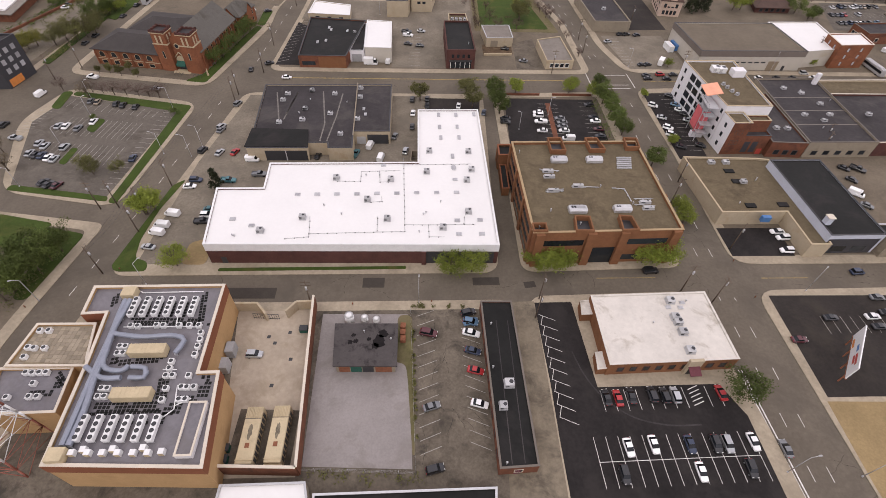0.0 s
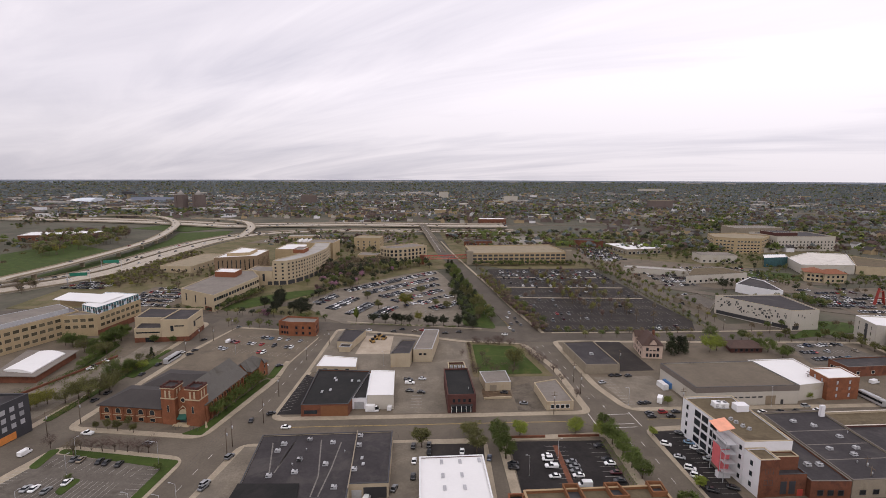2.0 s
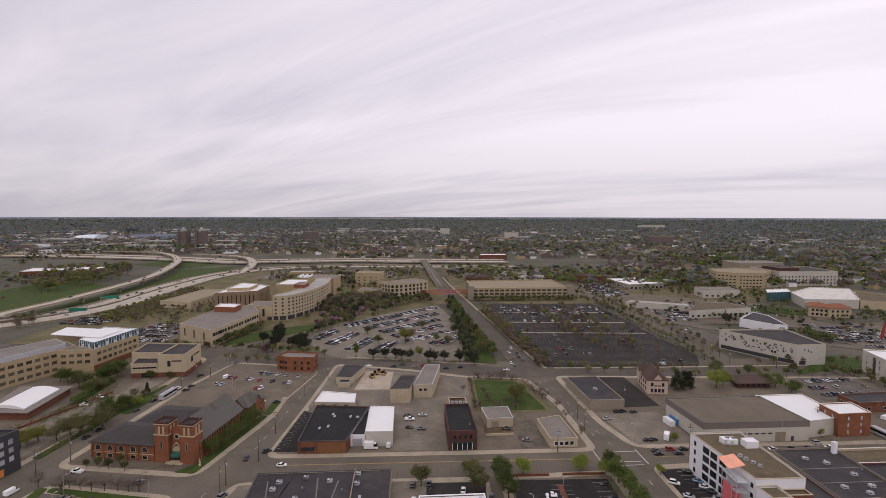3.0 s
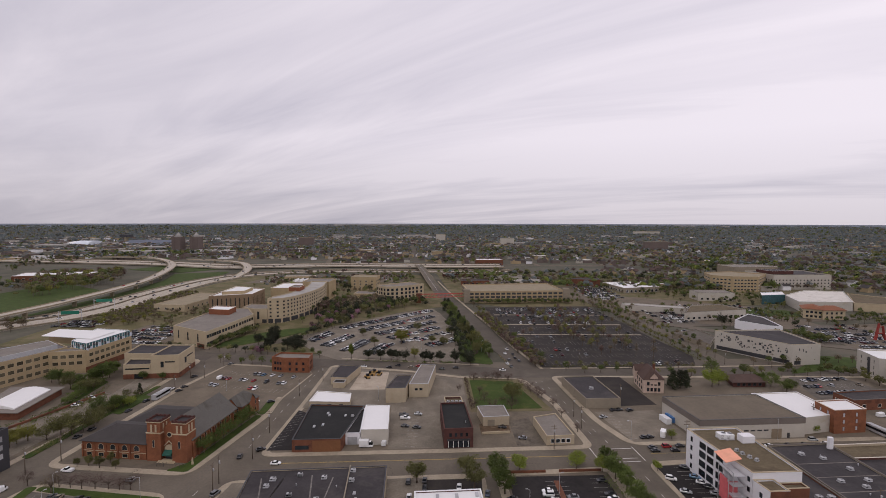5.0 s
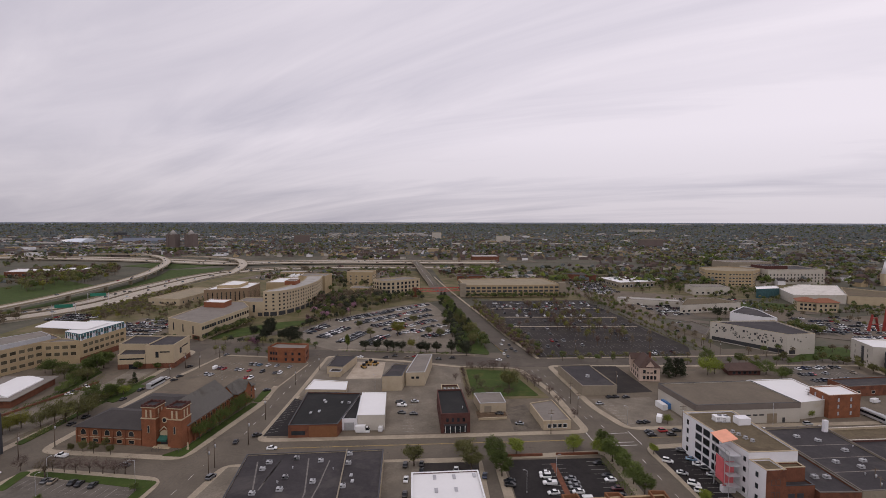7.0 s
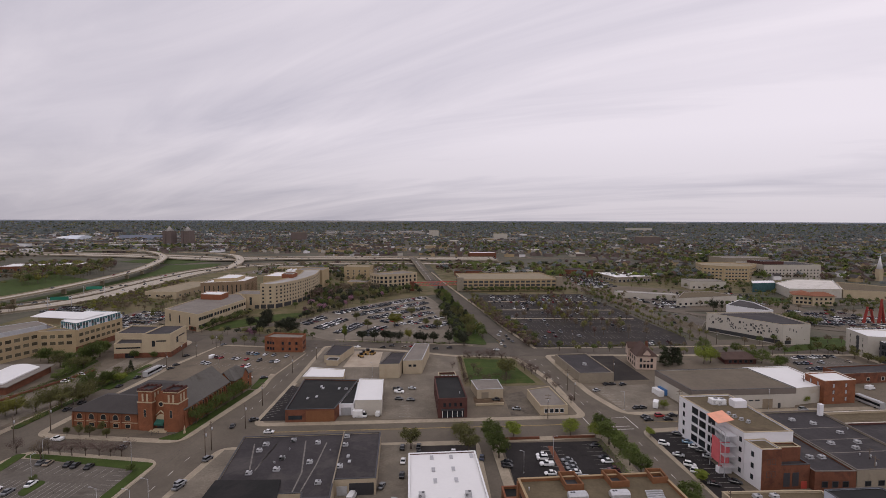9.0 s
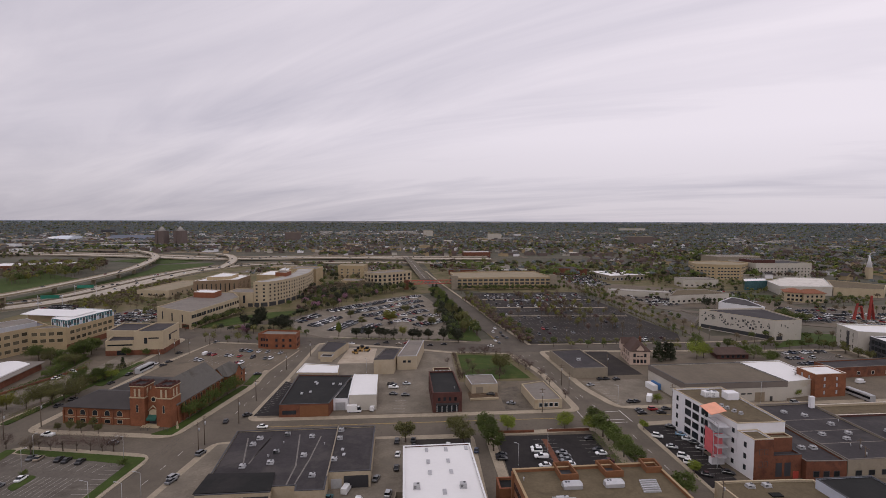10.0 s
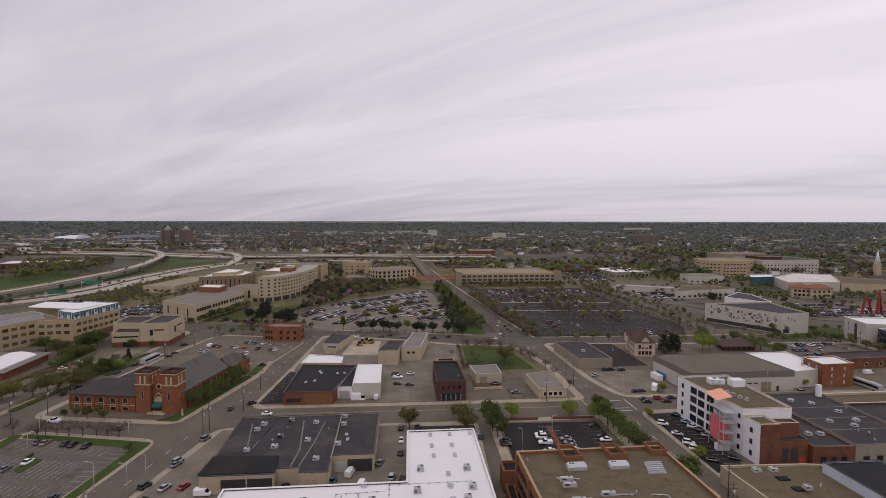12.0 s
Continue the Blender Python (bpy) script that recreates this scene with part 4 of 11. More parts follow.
def make_car(code, rims):
    name, L, W, H, waist, b0, b1, r0, r1 = SHAPES[code]
    root = new(name)
    h = L / 2
    hw = W / 2
    bm = bmesh.new()
    bonnet = waist - (0.12 if code in "su" else 0.05)
    loft(bm, [section(-h, hw * 0.9, 0.38, waist - 0.18), section(-h + 0.18, hw * 0.98, 0.25, waist - 0.02), section(-h * 0.5, hw, 0.22, waist), section(b1 - 0.1, hw, 0.22, waist),
              section(h - 0.7, hw * 0.97, 0.24, bonnet), section(h - 0.15, hw * 0.9, 0.28, bonnet - 0.1), section(h, hw * 0.78, 0.36, bonnet - 0.25)])
    box(bm, r0, r1, -hw * 0.74, hw * 0.74, H - 0.07, H)
    if code == "p":
        box(bm, -h + 0.1, -0.75, -hw * 0.97, -hw * 0.85, waist - 0.05, waist + 0.18)
        box(bm, -h + 0.1, -0.75, hw * 0.85, hw * 0.97, waist - 0.05, waist + 0.18)
        box(bm, -h + 0.04, -h + 0.14, -hw * 0.97, hw * 0.97, waist - 0.3, waist + 0.18)
    if code == "v":
        loft(bm, [section(-h + 0.02, hw * 0.93, 0.5, H - 0.05), section(-h + 0.3, hw * 0.97, 0.4, H), section(0.9, hw * 0.97, 0.4, H), section(1.15, hw * 0.9, 0.6, H - 0.08)])
    if code == "b":
        box(bm, -h, 1.3, -hw, hw, 0.8, 3.1)
    me = bpy.data.meshes.new("body")
    bm.to_mesh(me)
    bm.free()
    me.materials.append(PAINTS["w"][1])
    body = new("body", me)
    body.parent = root
    bm = bmesh.new()
    lo, hi = waist - 0.02, H - 0.06
    loft(bm, [[(b0, -hw * 0.88, lo), (b1, -hw * 0.88, lo), (b1, hw * 0.88, lo), (b0, hw * 0.88, lo)], [(r0 - 0.04, -hw * 0.76, hi), (r1 + 0.06, -hw * 0.76, hi), (r1 + 0.06, hw * 0.76, hi), (r0 - 0.04, hw * 0.76, hi)]])
    gm = bpy.data.meshes.new("window_glass")
    bm.to_mesh(gm)
    bm.free()
    gm.materials.append(CAR_GLASS)
    new("window_glass", gm).parent = root
    for sx in (-1, 1):
        for sy in (-1, 1):
            wl_ = new("wheel", WHEEL)
            wl_.parent = root
            wl_.matrix_basis = pose(sx * L * 0.3, sy * (hw - 0.12), 0.33)
            if rims:
                rim = new("rim", WHEEL_RIM)
                rim.parent = wl_
    if rims:
        for name_, sx, m in (("headlight", 1, LAMP_CLEAR), ("tail_light", -1, LAMP_RED)):
            bm = bmesh.new()
            box(bm, -0.06, 0.06, -0.19, 0.19, -0.07, 0.07)
            lm = bpy.data.meshes.new(name_)
            bm.to_mesh(lm)
            bm.free()
            lm.materials.append(m)
            for sy in (-1, 1):
                lo_ = new(name_, lm)
                lo_.parent = root
                lo_.matrix_basis = pose(sx * (h - 0.1), sy * hw * 0.62, waist - (0.22 if sx > 0 else 0.14))
    return root


PARKED = "parked vehicles"
CAR_LABELS = {"s": "%s sedan parked on the asphalt", "u": "%s sport utility vehicle on the asphalt", "v": "%s high-roofed van on the asphalt", "p": "%s pickup truck with an empty bed", "b": "%s delivery truck with a box body"}
CAR_WORDS = {"s": "car", "u": "car", "v": "van", "p": "pickup truck", "b": "truck"}
CAR_COUNT = [0]
CAR_SCALE = Matrix.Diagonal((0.9, 0.94, 0.96, 1))


def car(code, paint, x, y, heading, z=0.17, rims=True):
    key = (code, rims)
    if key not in CAR_PROTOS:
        CAR_PROTOS[key] = make_car(code, rims)
        ob = CAR_PROTOS[key]
        ob.matrix_basis = pose(x, y, z, 0, 0, heading) @ CAR_SCALE
    else:
        ob = copy_thing(CAR_PROTOS[key], pose(x, y, z, 0, 0, heading) @ CAR_SCALE)
    word, m = PAINTS[paint]
    tagged(ob, CAR_LABELS[code] % word, CAR_WORDS[code], PARKED)
    for c in ob.children:
        if c.name.startswith("body"):
            c.material_slots[0].link = "OBJECT"
            c.material_slots[0].material = m
    CAR_COUNT[0] += 1
    return ob


def cars(codes, places, heading, z=0.17, rims=True):
    """codes: two letters a car, shape and paint."""
    for code, (x, y) in zip(codes.split(), places):
        car(code[0], code[1], x, y, heading + random.uniform(-3, 3), z, rims)


RANDOM_CARS = ["sw", "sw", "ss", "ss", "sg", "sg", "sk", "sk", "sn", "sr", "uw", "us", "ug", "uk", "uk", "un", "um", "so", "sb", "pg", "pw", "vw"]


def fill(bays, share, z=0.17, rims=False):
    for at, heading in bays:
        if random.random() < share:
            code = random.choice(RANDOM_CARS)
            car(code[0], code[1], at.x + random.uniform(-0.15, 0.15), at.y + random.uniform(-0.3, 0.3), heading + random.choice((0, 180)) + random.uniform(-2, 2), z, rims)


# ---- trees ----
# grey: far crowns, with the blue-grey of distance haze in the leaf colour
LEAF = {"spring": leafy("spring_leaves", (0.180, 0.215, 0.036)), "green": leafy("green_leaves", (0.093, 0.120, 0.031), 0.32), "olive": leafy("olive_leaves", (0.118, 0.116, 0.042), 0.30), "grey": leafy("hazed_grey_twigs", (0.150, 0.172, 0.172), 0.06, 0.08),
        "bud": leafy("reddish_buds", (0.100, 0.066, 0.055)), "dark": leafy("dark_needles", (0.034, 0.040, 0.020)), "blossom": leafy("pink_blossom", (0.22, 0.11, 0.15)),
        "pine": leafy("dull_green_needles", (0.033, 0.037, 0.021)), "gold": leafy("yellow_green_leaves", (0.165, 0.160, 0.034)), "haze": leafy("thin_brown_twigs", (0.125, 0.098, 0.062))}
TREE_PROTOS = {}


def leaf_cards(centres, radii, per, size, rng, flat=0.75):
    """Small bent leaf sprays round clump centres, as vertices and faces."""
    n = len(centres) * per
    c = np.repeat(centres, per, axis=0)
    r = np.repeat(radii, per)[:, None]
    p = rng.normal(0, 0.5, (n, 3))
    p[:, 2] *= flat
    p = c + p * r
    a, b = rng.normal(0, 1, (n, 3)), rng.normal(0, 1, (n, 3))
    a /= np.linalg.norm(a, axis=1, keepdims=True)
    b -= a * (a * b).sum(1, keepdims=True)
    b /= np.linalg.norm(b, axis=1, keepdims=True)
    s = size * rng.uniform(0.6, 1.3, (n, 1))
    v = np.stack([p + a * s, p + b * s * 0.7, p - a * s * 0.9, p - b * s * 0.6], 1).reshape(-1, 3)
    f = np.arange(n * 4).reshape(-1, 4)
    return v, f


def make_tree(kind, variant, h, r):
    rng = np.random.default_rng(variant * 17 + len(kind) * 5 + 3)
    root = new("tree")
    bm = bmesh.new()
    conifer = kind == "dark"
    base = h * (0.12 if conifer else 0.28)
    tube(bm, (0, 0, -0.2), (0.1, 0, base), 0.045 * h ** 0.8, 0.034 * h ** 0.8, 7)
    tube(bm, (0.1, 0, base), (-0.1, 0.1, h * (0.95 if conifer else 0.7)), 0.034 * h ** 0.8, 0.03, 6)
    centres, radii = [], []
    if conifer:
        for k in range(60):
            t = rng.uniform(0, 1) ** 0.8
            a = rng.uniform(0, 2 * math.pi)
            d = r * (1.02 - t) * rng.uniform(0.45, 1.05)
            centres.append((math.cos(a) * d, math.sin(a) * d, base + (h - base) * t - d * 0.15))
            radii.append(0.25 * r)
    else:
        limbs = 9
        for k in range(limbs):
            a = 2 * math.pi * k / limbs + rng.uniform(-0.3, 0.3)
            d = r * rng.uniform(0.5, 0.85)
            e = Vector((math.cos(a) * d, math.sin(a) * d, base + (h - base) * rng.uniform(0.3, 0.85)))
            s = Vector((0.1, 0, base * rng.uniform(0.9, 1.5)))
            m = s.lerp(e, 0.5) + Vector((0, 0, 0.06 * h))
            tube(bm, s, m, 0.014 * h, 0.009 * h, 5)
            tube(bm, m, e, 0.009 * h, 0.02, 5)
            for j in range(3):
                tip = m.lerp(e, 0.4 + 0.3 * j) + Vector(rng.normal(0, 0.16 * r, 3))
                tube(bm, m.lerp(e, 0.2 + 0.3 * j), tip, 0.03, 0.012, 4)
                centres.append(tuple(tip))
                radii.append(r * rng.uniform(0.22, 0.36))
            centres.append(tuple(e))
            radii.append(r * rng.uniform(0.25, 0.4))
        for k in range(26):
            v = rng.normal(0, 1, 3)
            v /= np.linalg.norm(v)
            q = rng.uniform(0.55, 1.0)
            z = base + (h - base) * (0.5 + 0.47 * v[2] * q)
            centres.append((v[0] * r * q * 0.9, v[1] * r * q * 0.9, z))
            radii.append(r * rng.uniform(0.16, 0.36))
    me = bpy.data.meshes.new("trunk")
    bm.to_mesh(me)
    bm.free()
    me.materials.append(BARK)
    new("trunk", me).parent = root
    per = {"bud": 20, "haze": 12, "dark": 32, "olive": 40, "pine": 46, "green": 54}.get(kind, 48)
    v, f = leaf_cards(np.array(centres), np.array(radii), per, {"bud": 0.15, "haze": 0.17, "dark": 0.25}.get(kind, 0.22) * (h / 8) ** 0.6, rng)
    cm = from_arrays("crown", v.tolist(), f.tolist(), LEAF[kind])
    new("crown", cm).parent = root
    return root


TREE_LABELS = {"grey": "tree with fine twigs greyed by painted haze", "spring": "young street tree in fresh bright green leaf", "green": "full-crowned tree in mid-green leaf", "olive": "tree with thin olive-green spring leaves", "bud": "small bare tree with reddish-brown twigs and buds",
               "dark": "dark green conifer with a ragged cone shape", "blossom": "small ornamental tree in pink blossom", "pine": "broad dark evergreen with a rounded crown", "gold": "tree in yellow-green new leaf", "haze": "nearly bare tree with thin brown twigs"}


def tree(kind, x, y, h=8.0, r=3.0, z=Z0, group="street trees"):
    variant = random.randrange(3)
    key = (kind, variant, r / h > 0.5)
    if key not in TREE_PROTOS:
        TREE_PROTOS[key] = make_tree(kind, variant, 8.0, 3.0 if r / h <= 0.5 else 4.6)
        ob = TREE_PROTOS[key]
    else:
        ob = copy_thing(TREE_PROTOS[key], Matrix.Identity(4))
    base_r = 3.0 if r / h <= 0.5 else 4.6
    ob.matrix_basis = pose(x, y, z, 0, 0, random.uniform(0, 360)) @ Matrix.Diagonal((r / base_r, r / base_r, h / 8.0, 1))
    return tagged(ob, TREE_LABELS[kind], "tree", group)


FAR_TREES = []


def far_tree(kind, x, y, h, r):
    """One of the countless trees farther out: kept for the joined woods."""
    FAR_TREES.append((kind, x, y, h, r))


def trees(kind, places, h=8.0, r=3.0, z=Z0, group="street trees"):
    for x, y in places:
        k = random.uniform(0.85, 1.15)
        tree(kind, x, y, h * k, r * k * random.uniform(0.92, 1.08), z, group)


def hedge(a, b, w, h, kind="green", z=Z0):
    """A clipped row of shrubs between two points: a thing with its stems and its leaves."""
    rng = np.random.default_rng(int(abs(a[0] * 7 + a[1] * 3)) + 5)
    length = math.dist(a, b)
    n = max(3, int(length / 1.0))
    root = thing("hedge", (*between(a, b, 0.5), z), "low leafy hedge beside the pavement", "hedge")
    t = rng.uniform(0, 1, n)
    c = np.stack([a[0] + (b[0] - a[0]) * t + rng.normal(0, w * 0.2, n), a[1] + (b[1] - a[1]) * t + rng.normal(0, w * 0.2, n), z + h * rng.uniform(0.35, 0.7, n)], 1)
    v, f = leaf_cards(c, np.full(n, w * 0.55), 14, 0.26, rng)
    v[:, 2] = np.maximum(v[:, 2], z)
    held(new("foliage", from_arrays("foliage", v.tolist(), f.tolist(), LEAF[kind])), root)
    bm = bmesh.new()
    for p in c[::2]:
        tube(bm, (p[0], p[1], z - 0.1), tuple(p), 0.04, 0.02, 4)
    part("stems", bm, BARK, root)
    return root


# ---- roof and street furniture ----
PROTOS = {}


def placed(key, maker, x, y, z, turn=0.0):
    """The first of a kind is built, the others are copies."""
    m = pose(x, y, z, 0, 0, turn)
    if key not in PROTOS:
        PROTOS[key] = maker()
        PROTOS[key].matrix_basis = m
        return PROTOS[key]
    return copy_thing(PROTOS[key], m)


def sub(name, bm, material, parent, label=""):
    """A part of a thing that is built round the world's origin."""
    me = bpy.data.meshes.new(name)
    bm.to_mesh(me)
    bm.free()
    me.materials.append(material)
    ob = new(name, me)
    ob.parent = parent
    if label:
        ob["label"] = label
    return ob


def rooftop_unit(x, y, z, w=1.8, d=1.5, h=1.2, turn=3.5, material=None):
    material = material or UNIT_GREY

    def maker():
        root = tagged(new("hvac_unit"), "grey rooftop air-conditioning unit with a top fan", "air conditioner", "rooftop units")
        sub("curb", box(bmesh.new(), -w / 2 - 0.1, w / 2 + 0.1, -d / 2 - 0.1, d / 2 + 0.1, -0.05, 0.25), METAL, root)
        bm = box(bmesh.new(), -w / 2, w / 2, -d / 2, d / 2, 0.25, h)
        bmesh.ops.bevel(bm, geom=bm.edges[:], offset=0.06, segments=1, affect="EDGES")
        sub("casing", bm, material, root)
        sub("fan_ring", tube(bmesh.new(), (w * 0.18, 0, h), (w * 0.18, 0, h + 0.12), d * 0.32, n=12), METAL, root)
        sub("fan", tube(bmesh.new(), (w * 0.18, 0, h + 0.1), (w * 0.18, 0, h + 0.13), d * 0.27, n=10), DARK_METAL, root)
        bm = bmesh.new()
        for i in range(5):
            box(bm, -w * 0.42, -w * 0.05, -d / 2 - 0.03, -d / 2, 0.4 + i * (h - 0.55) / 5, 0.47 + i * (h - 0.55) / 5)
        sub("louvre", bm, DARK_METAL, root)
        return root

    return placed(("rtu", w, d, h, material.name), maker, x, y, z, turn)


def skylight(x, y, z, w=1.6, d=1.3, turn=3.5):
    def maker():
        root = tagged(new("skylight"), "grey domed skylight on a low white curb", "skylight", "roof skylights")
        sub("curb", ring(bmesh.new(), [(-w / 2, -d / 2), (w / 2, -d / 2), (w / 2, d / 2), (-w / 2, d / 2)], inset([(-w / 2, -d / 2), (w / 2, -d / 2), (w / 2, d / 2), (-w / 2, d / 2)], 0.12), -0.05, 0.3), METAL, root)
        bm = bmesh.new()
        loft(bm, [[(sx * w * a, sy * d * a, zz) for sx, sy in ((-1, -1), (1, -1), (1, 1), (-1, 1))] for a, zz in ((0.47, 0.2), (0.4, 0.36), (0.22, 0.44))])
        sub("dome", bm, SKYLIGHT, root)
        return root

    return placed(("skylight", w, d), maker, x, y, z, turn)


def roof_vent(x, y, z, h=0.7):
    def maker():
        root = tagged(new("roof_vent"), "small galvanised roof vent pipe with a cap", "vent", "roof vents")
        sub("pipe", tube(bmesh.new(), (0, 0, -0.05), (0, 0, h), 0.13, n=8), METAL, root)
        sub("cap", tube(bmesh.new(), (0, 0, h), (0, 0, h + 0.22), 0.26, 0.12, 8), METAL, root)
        return root

    return placed(("vent", h), maker, x, y, z)


def utility_pole(x, y, h=11.0, turn=0.0, arms=1):
    def maker():
        root = tagged(new("utility_pole"), "weathered wooden utility pole with crossarms", "utility pole", "utility poles")
        sub("pole", tube(bmesh.new(), (0, 0, -0.3), (0, 0, h), 0.17, 0.11, 8), WOOD_POLE, root)
        for k in range(arms):
            bm = box(bmesh.new(), -1.2, 1.2, -0.06, 0.06, h - 0.7 - k * 1.1, h - 0.56 - k * 1.1)
            arm = sub("crossarm", bm, WOOD_POLE, root)
        sub("transformer", tube(bmesh.new(), (0, -0.35, h - 3.0), (0, -0.35, h - 2.0), 0.25, n=10), UNIT_GREY, root)
        return root

    return placed(("pole", h, arms), maker, x, y, Z0, turn)


def street_lamp(x, y, h=8.5, turn=0.0, reach=1.5):
    def maker():
        root = tagged(new("street_lamp"), "slender grey metal street lamp with one arm", "street lamp", "street lamps")
        sub("base", tube(bmesh.new(), (0, 0, -0.1), (0, 0, 0.35), 0.2, 0.14, 8), METAL, root)
        sub("pole", tube(bmesh.new(), (0, 0, 0.2), (0, 0, h), 0.075, 0.05, 8), UNIT_GREY, root)
        sub("arm", tube(bmesh.new(), (0, 0, h - 0.1), (reach, 0, h + 0.35), 0.045, n=6), METAL, root)
        bm = box(bmesh.new(), reach - 0.15, reach + 0.6, -0.15, 0.15, h + 0.25, h + 0.42)
        bmesh.ops.bevel(bm, geom=bm.edges[:], offset=0.05, segments=1, affect="EDGES")
        sub("lamp_head", bm, UNIT_GREY, root)
        return root

    return placed(("lamp", h, reach), maker, x, y, Z0, turn)


def lot_lamp(x, y, h=7.5, turn=0.0):
    return street_lamp(x, y, h, turn, 0.8)

# ---- blocks south of the front street ----
def data_hall():
    plan = [(-77.4, 63.2), (-48.9, 65.2), (-46.9, 43.6), (-43.0, 43.9), (-39.8, 25.6), (-67.2, 24.9), (-69.7, 45.4), (-71.5, 56.2), (-76.4, 55.6)]
    root = building("data_hall", "tan equipment building with a red-banded parapet and crowded roof", plan, 10.4, TAN, HALL_ROOF, 0.6, 0.5, COPING, band=(8.2, 10.9, TERRACOTTA))
    low = [(-85.5, 53.9), (-73.3, 54.6), (-70.9, 46.3), (-69.7, 44.5), (-86.1, 43.7)]
    building("equipment_annex", "tan annex with a ballasted flat roof", low, 9.0, TAN, CONCRETE, 0.5, 0.4, COPING)
    low = [(-87.4, 43.6), (-72.9, 44.5), (-71.4, 35.1), (-84.2, 34.0)]
    building("equipment_annex", "tan annex with condensers on a grey roof", low, 8.5, TAN, HALL_ROOF, 0.5, 0.4, COPING)
    z = 10.4
    # banks of condensers, each with four fans
    def bank():
        r = tagged(new("condenser_bank"), "white condenser bank with four round dark fans", "air conditioner", "condenser banks")
        sub("casing", box(bmesh.new(), -0.55, 0.55, -2.4, 2.4, 0.5, 1.5), WHITE_PAINT, r)
        for i in range(4):
            y = -1.8 + i * 1.2
            sub("fan", tube(bmesh.new(), (0, y, 1.5), (0, y, 1.6), 0.42, n=10), DARK_METAL, r)
        for sx in (-0.45, 0.45):
            for sy in (-2.2, 2.2):
                sub("leg", box(bmesh.new(), sx - 0.05, sx + 0.05, sy - 0.05, sy + 0.05, -0.02, 0.5), METAL, r)
        return r
    for x, y in [(-63.5, 31.5), (-60.9, 31.6), (-58.3, 31.7), (-55.8, 31.8), (-53.3, 31.9), (-50.7, 32.0)] + [(-66.0, 57.8), (-63.6, 58.0), (-61.1, 58.2), (-58.6, 58.3), (-56.0, 58.4), (-53.5, 58.6)]:
        placed("bank", bank, x, y, z, 4)
    def small():
        r = tagged(new("condenser_unit"), "small white condenser with one dark fan", "air conditioner", "small condensers")
        sub("casing", box(bmesh.new(), -0.5, 0.5, -0.5, 0.5, 0.1, 1.0), WHITE_PAINT, r)
        sub("fan", tube(bmesh.new(), (0, 0, 1.0), (0, 0, 1.06), 0.4, n=10), DARK_METAL, r)
        sub("feet", box(bmesh.new(), -0.4, 0.4, -0.4, 0.4, -0.02, 0.1), METAL, r)
        return r
    for x, y in [(-64.7, 53.3), (-63.3, 53.3), (-59.5, 53.7), (-58.1, 53.7), (-54.9, 53.9), (-52.8, 54.0), (-50.8, 54.1), (-49.7, 52.3), (-49.3, 50.7), (-49.2, 49.1), (-49.1, 47.2), (-53.1, 45.5), (-52.9, 44.0), (-52.9, 42.4), (-51.7, 42.5), (-48.6, 42.6), (-51.9, 39.8), (-51.7, 37.5), (-49.0, 40.2), (-48.0, 40.2), (-46.7, 40.3), (-48.5, 37.7), (-47.4, 37.8), (-64.6, 48.4), (-63.5, 48.4), (-64.4, 46.8), (-63.3, 46.9), (-63.8, 39.3), (-62.7, 39.3), (-63.7, 37.6), (-62.5, 37.7)]:
        placed("small", small, x, y, z, 4)
    for x, y in [(-63.0, 27.3), (-60.3, 27.4), (-57.8, 27.5), (-55.2, 27.6), (-52.6, 27.7), (-50.1, 27.8), (-61.3, 27.9), (-56.3, 28.2), (-51.2, 28.6), (-47.8, 28.1)]:
        placed("cabinet", lambda: _cabinet(), x, y, z, 4)
    for x, y in [(-83.8, 52.1), (-82.0, 52.2), (-83.9, 48.1), (-82.6, 48.0), (-80.6, 48.1), (-83.4, 45.9)]:
        placed("small", small, x, y, 9.0, 4)
    for x, y in [(-81.4, 42.8), (-80.1, 42.8), (-78.8, 42.9), (-77.5, 43.0), (-78.7, 40.6), (-82.0, 37.6), (-77.9, 37.9), (-76.4, 38.0)]:
        placed("small", small, x, y, 8.5, 4)
    # two long tan air handlers
    for x, y in [(-58.2, 47.3), (-57.2, 38.0)]:
        def handler():
            r = tagged(new("air_handler"), "long tan rooftop air handler with seams", "air handler", "air handlers")
            bm = box(bmesh.new(), -3.6, 3.6, -1.1, 1.1, 0.3, 2.3)
            bmesh.ops.bevel(bm, geom=bm.edges[:], offset=0.08, segments=1, affect="EDGES")
            sub("casing", bm, UNIT_TAN, r)
            for i in range(9):
                sub("seam", box(bmesh.new(), -3.3 + i * 0.82, -3.25 + i * 0.82, -1.13, 1.13, 0.4, 2.34), UNIT_TAN, r)
            sub("skid", box(bmesh.new(), -3.5, 3.5, -0.9, 0.9, -0.05, 0.3), DARK_METAL, r)
            return r
        placed("handler", handler, x, y, z, 4)
    # ducts that run over the roof
    for k, pts in enumerate(([(-65.0, 28.2), (-65.7, 34.6), (-66.7, 43.4), (-67.3, 50.0), (-68.1, 55.8), (-68.5, 59.5)], [(-63.9, 28.3), (-64.5, 34.7), (-65.9, 41.2), (-66.3, 45.5), (-67.5, 52.3), (-67.5, 56.2), (-67.5, 59.6)], [(-67.6, 51.1), (-61.0, 50.5), (-54.6, 51.1), (-52.2, 50.0), (-52.9, 47.1)], [(-68.8, 43.4), (-64.6, 41.2), (-61.0, 41.4)], [(-67.3, 49.9), (-65.6, 43.8), (-61.7, 42.8), (-60.7, 44.0)], [(-59.5, 41.5), (-56.7, 41.6), (-57.3, 43.6), (-60.1, 43.8)])):
        bm = bmesh.new()
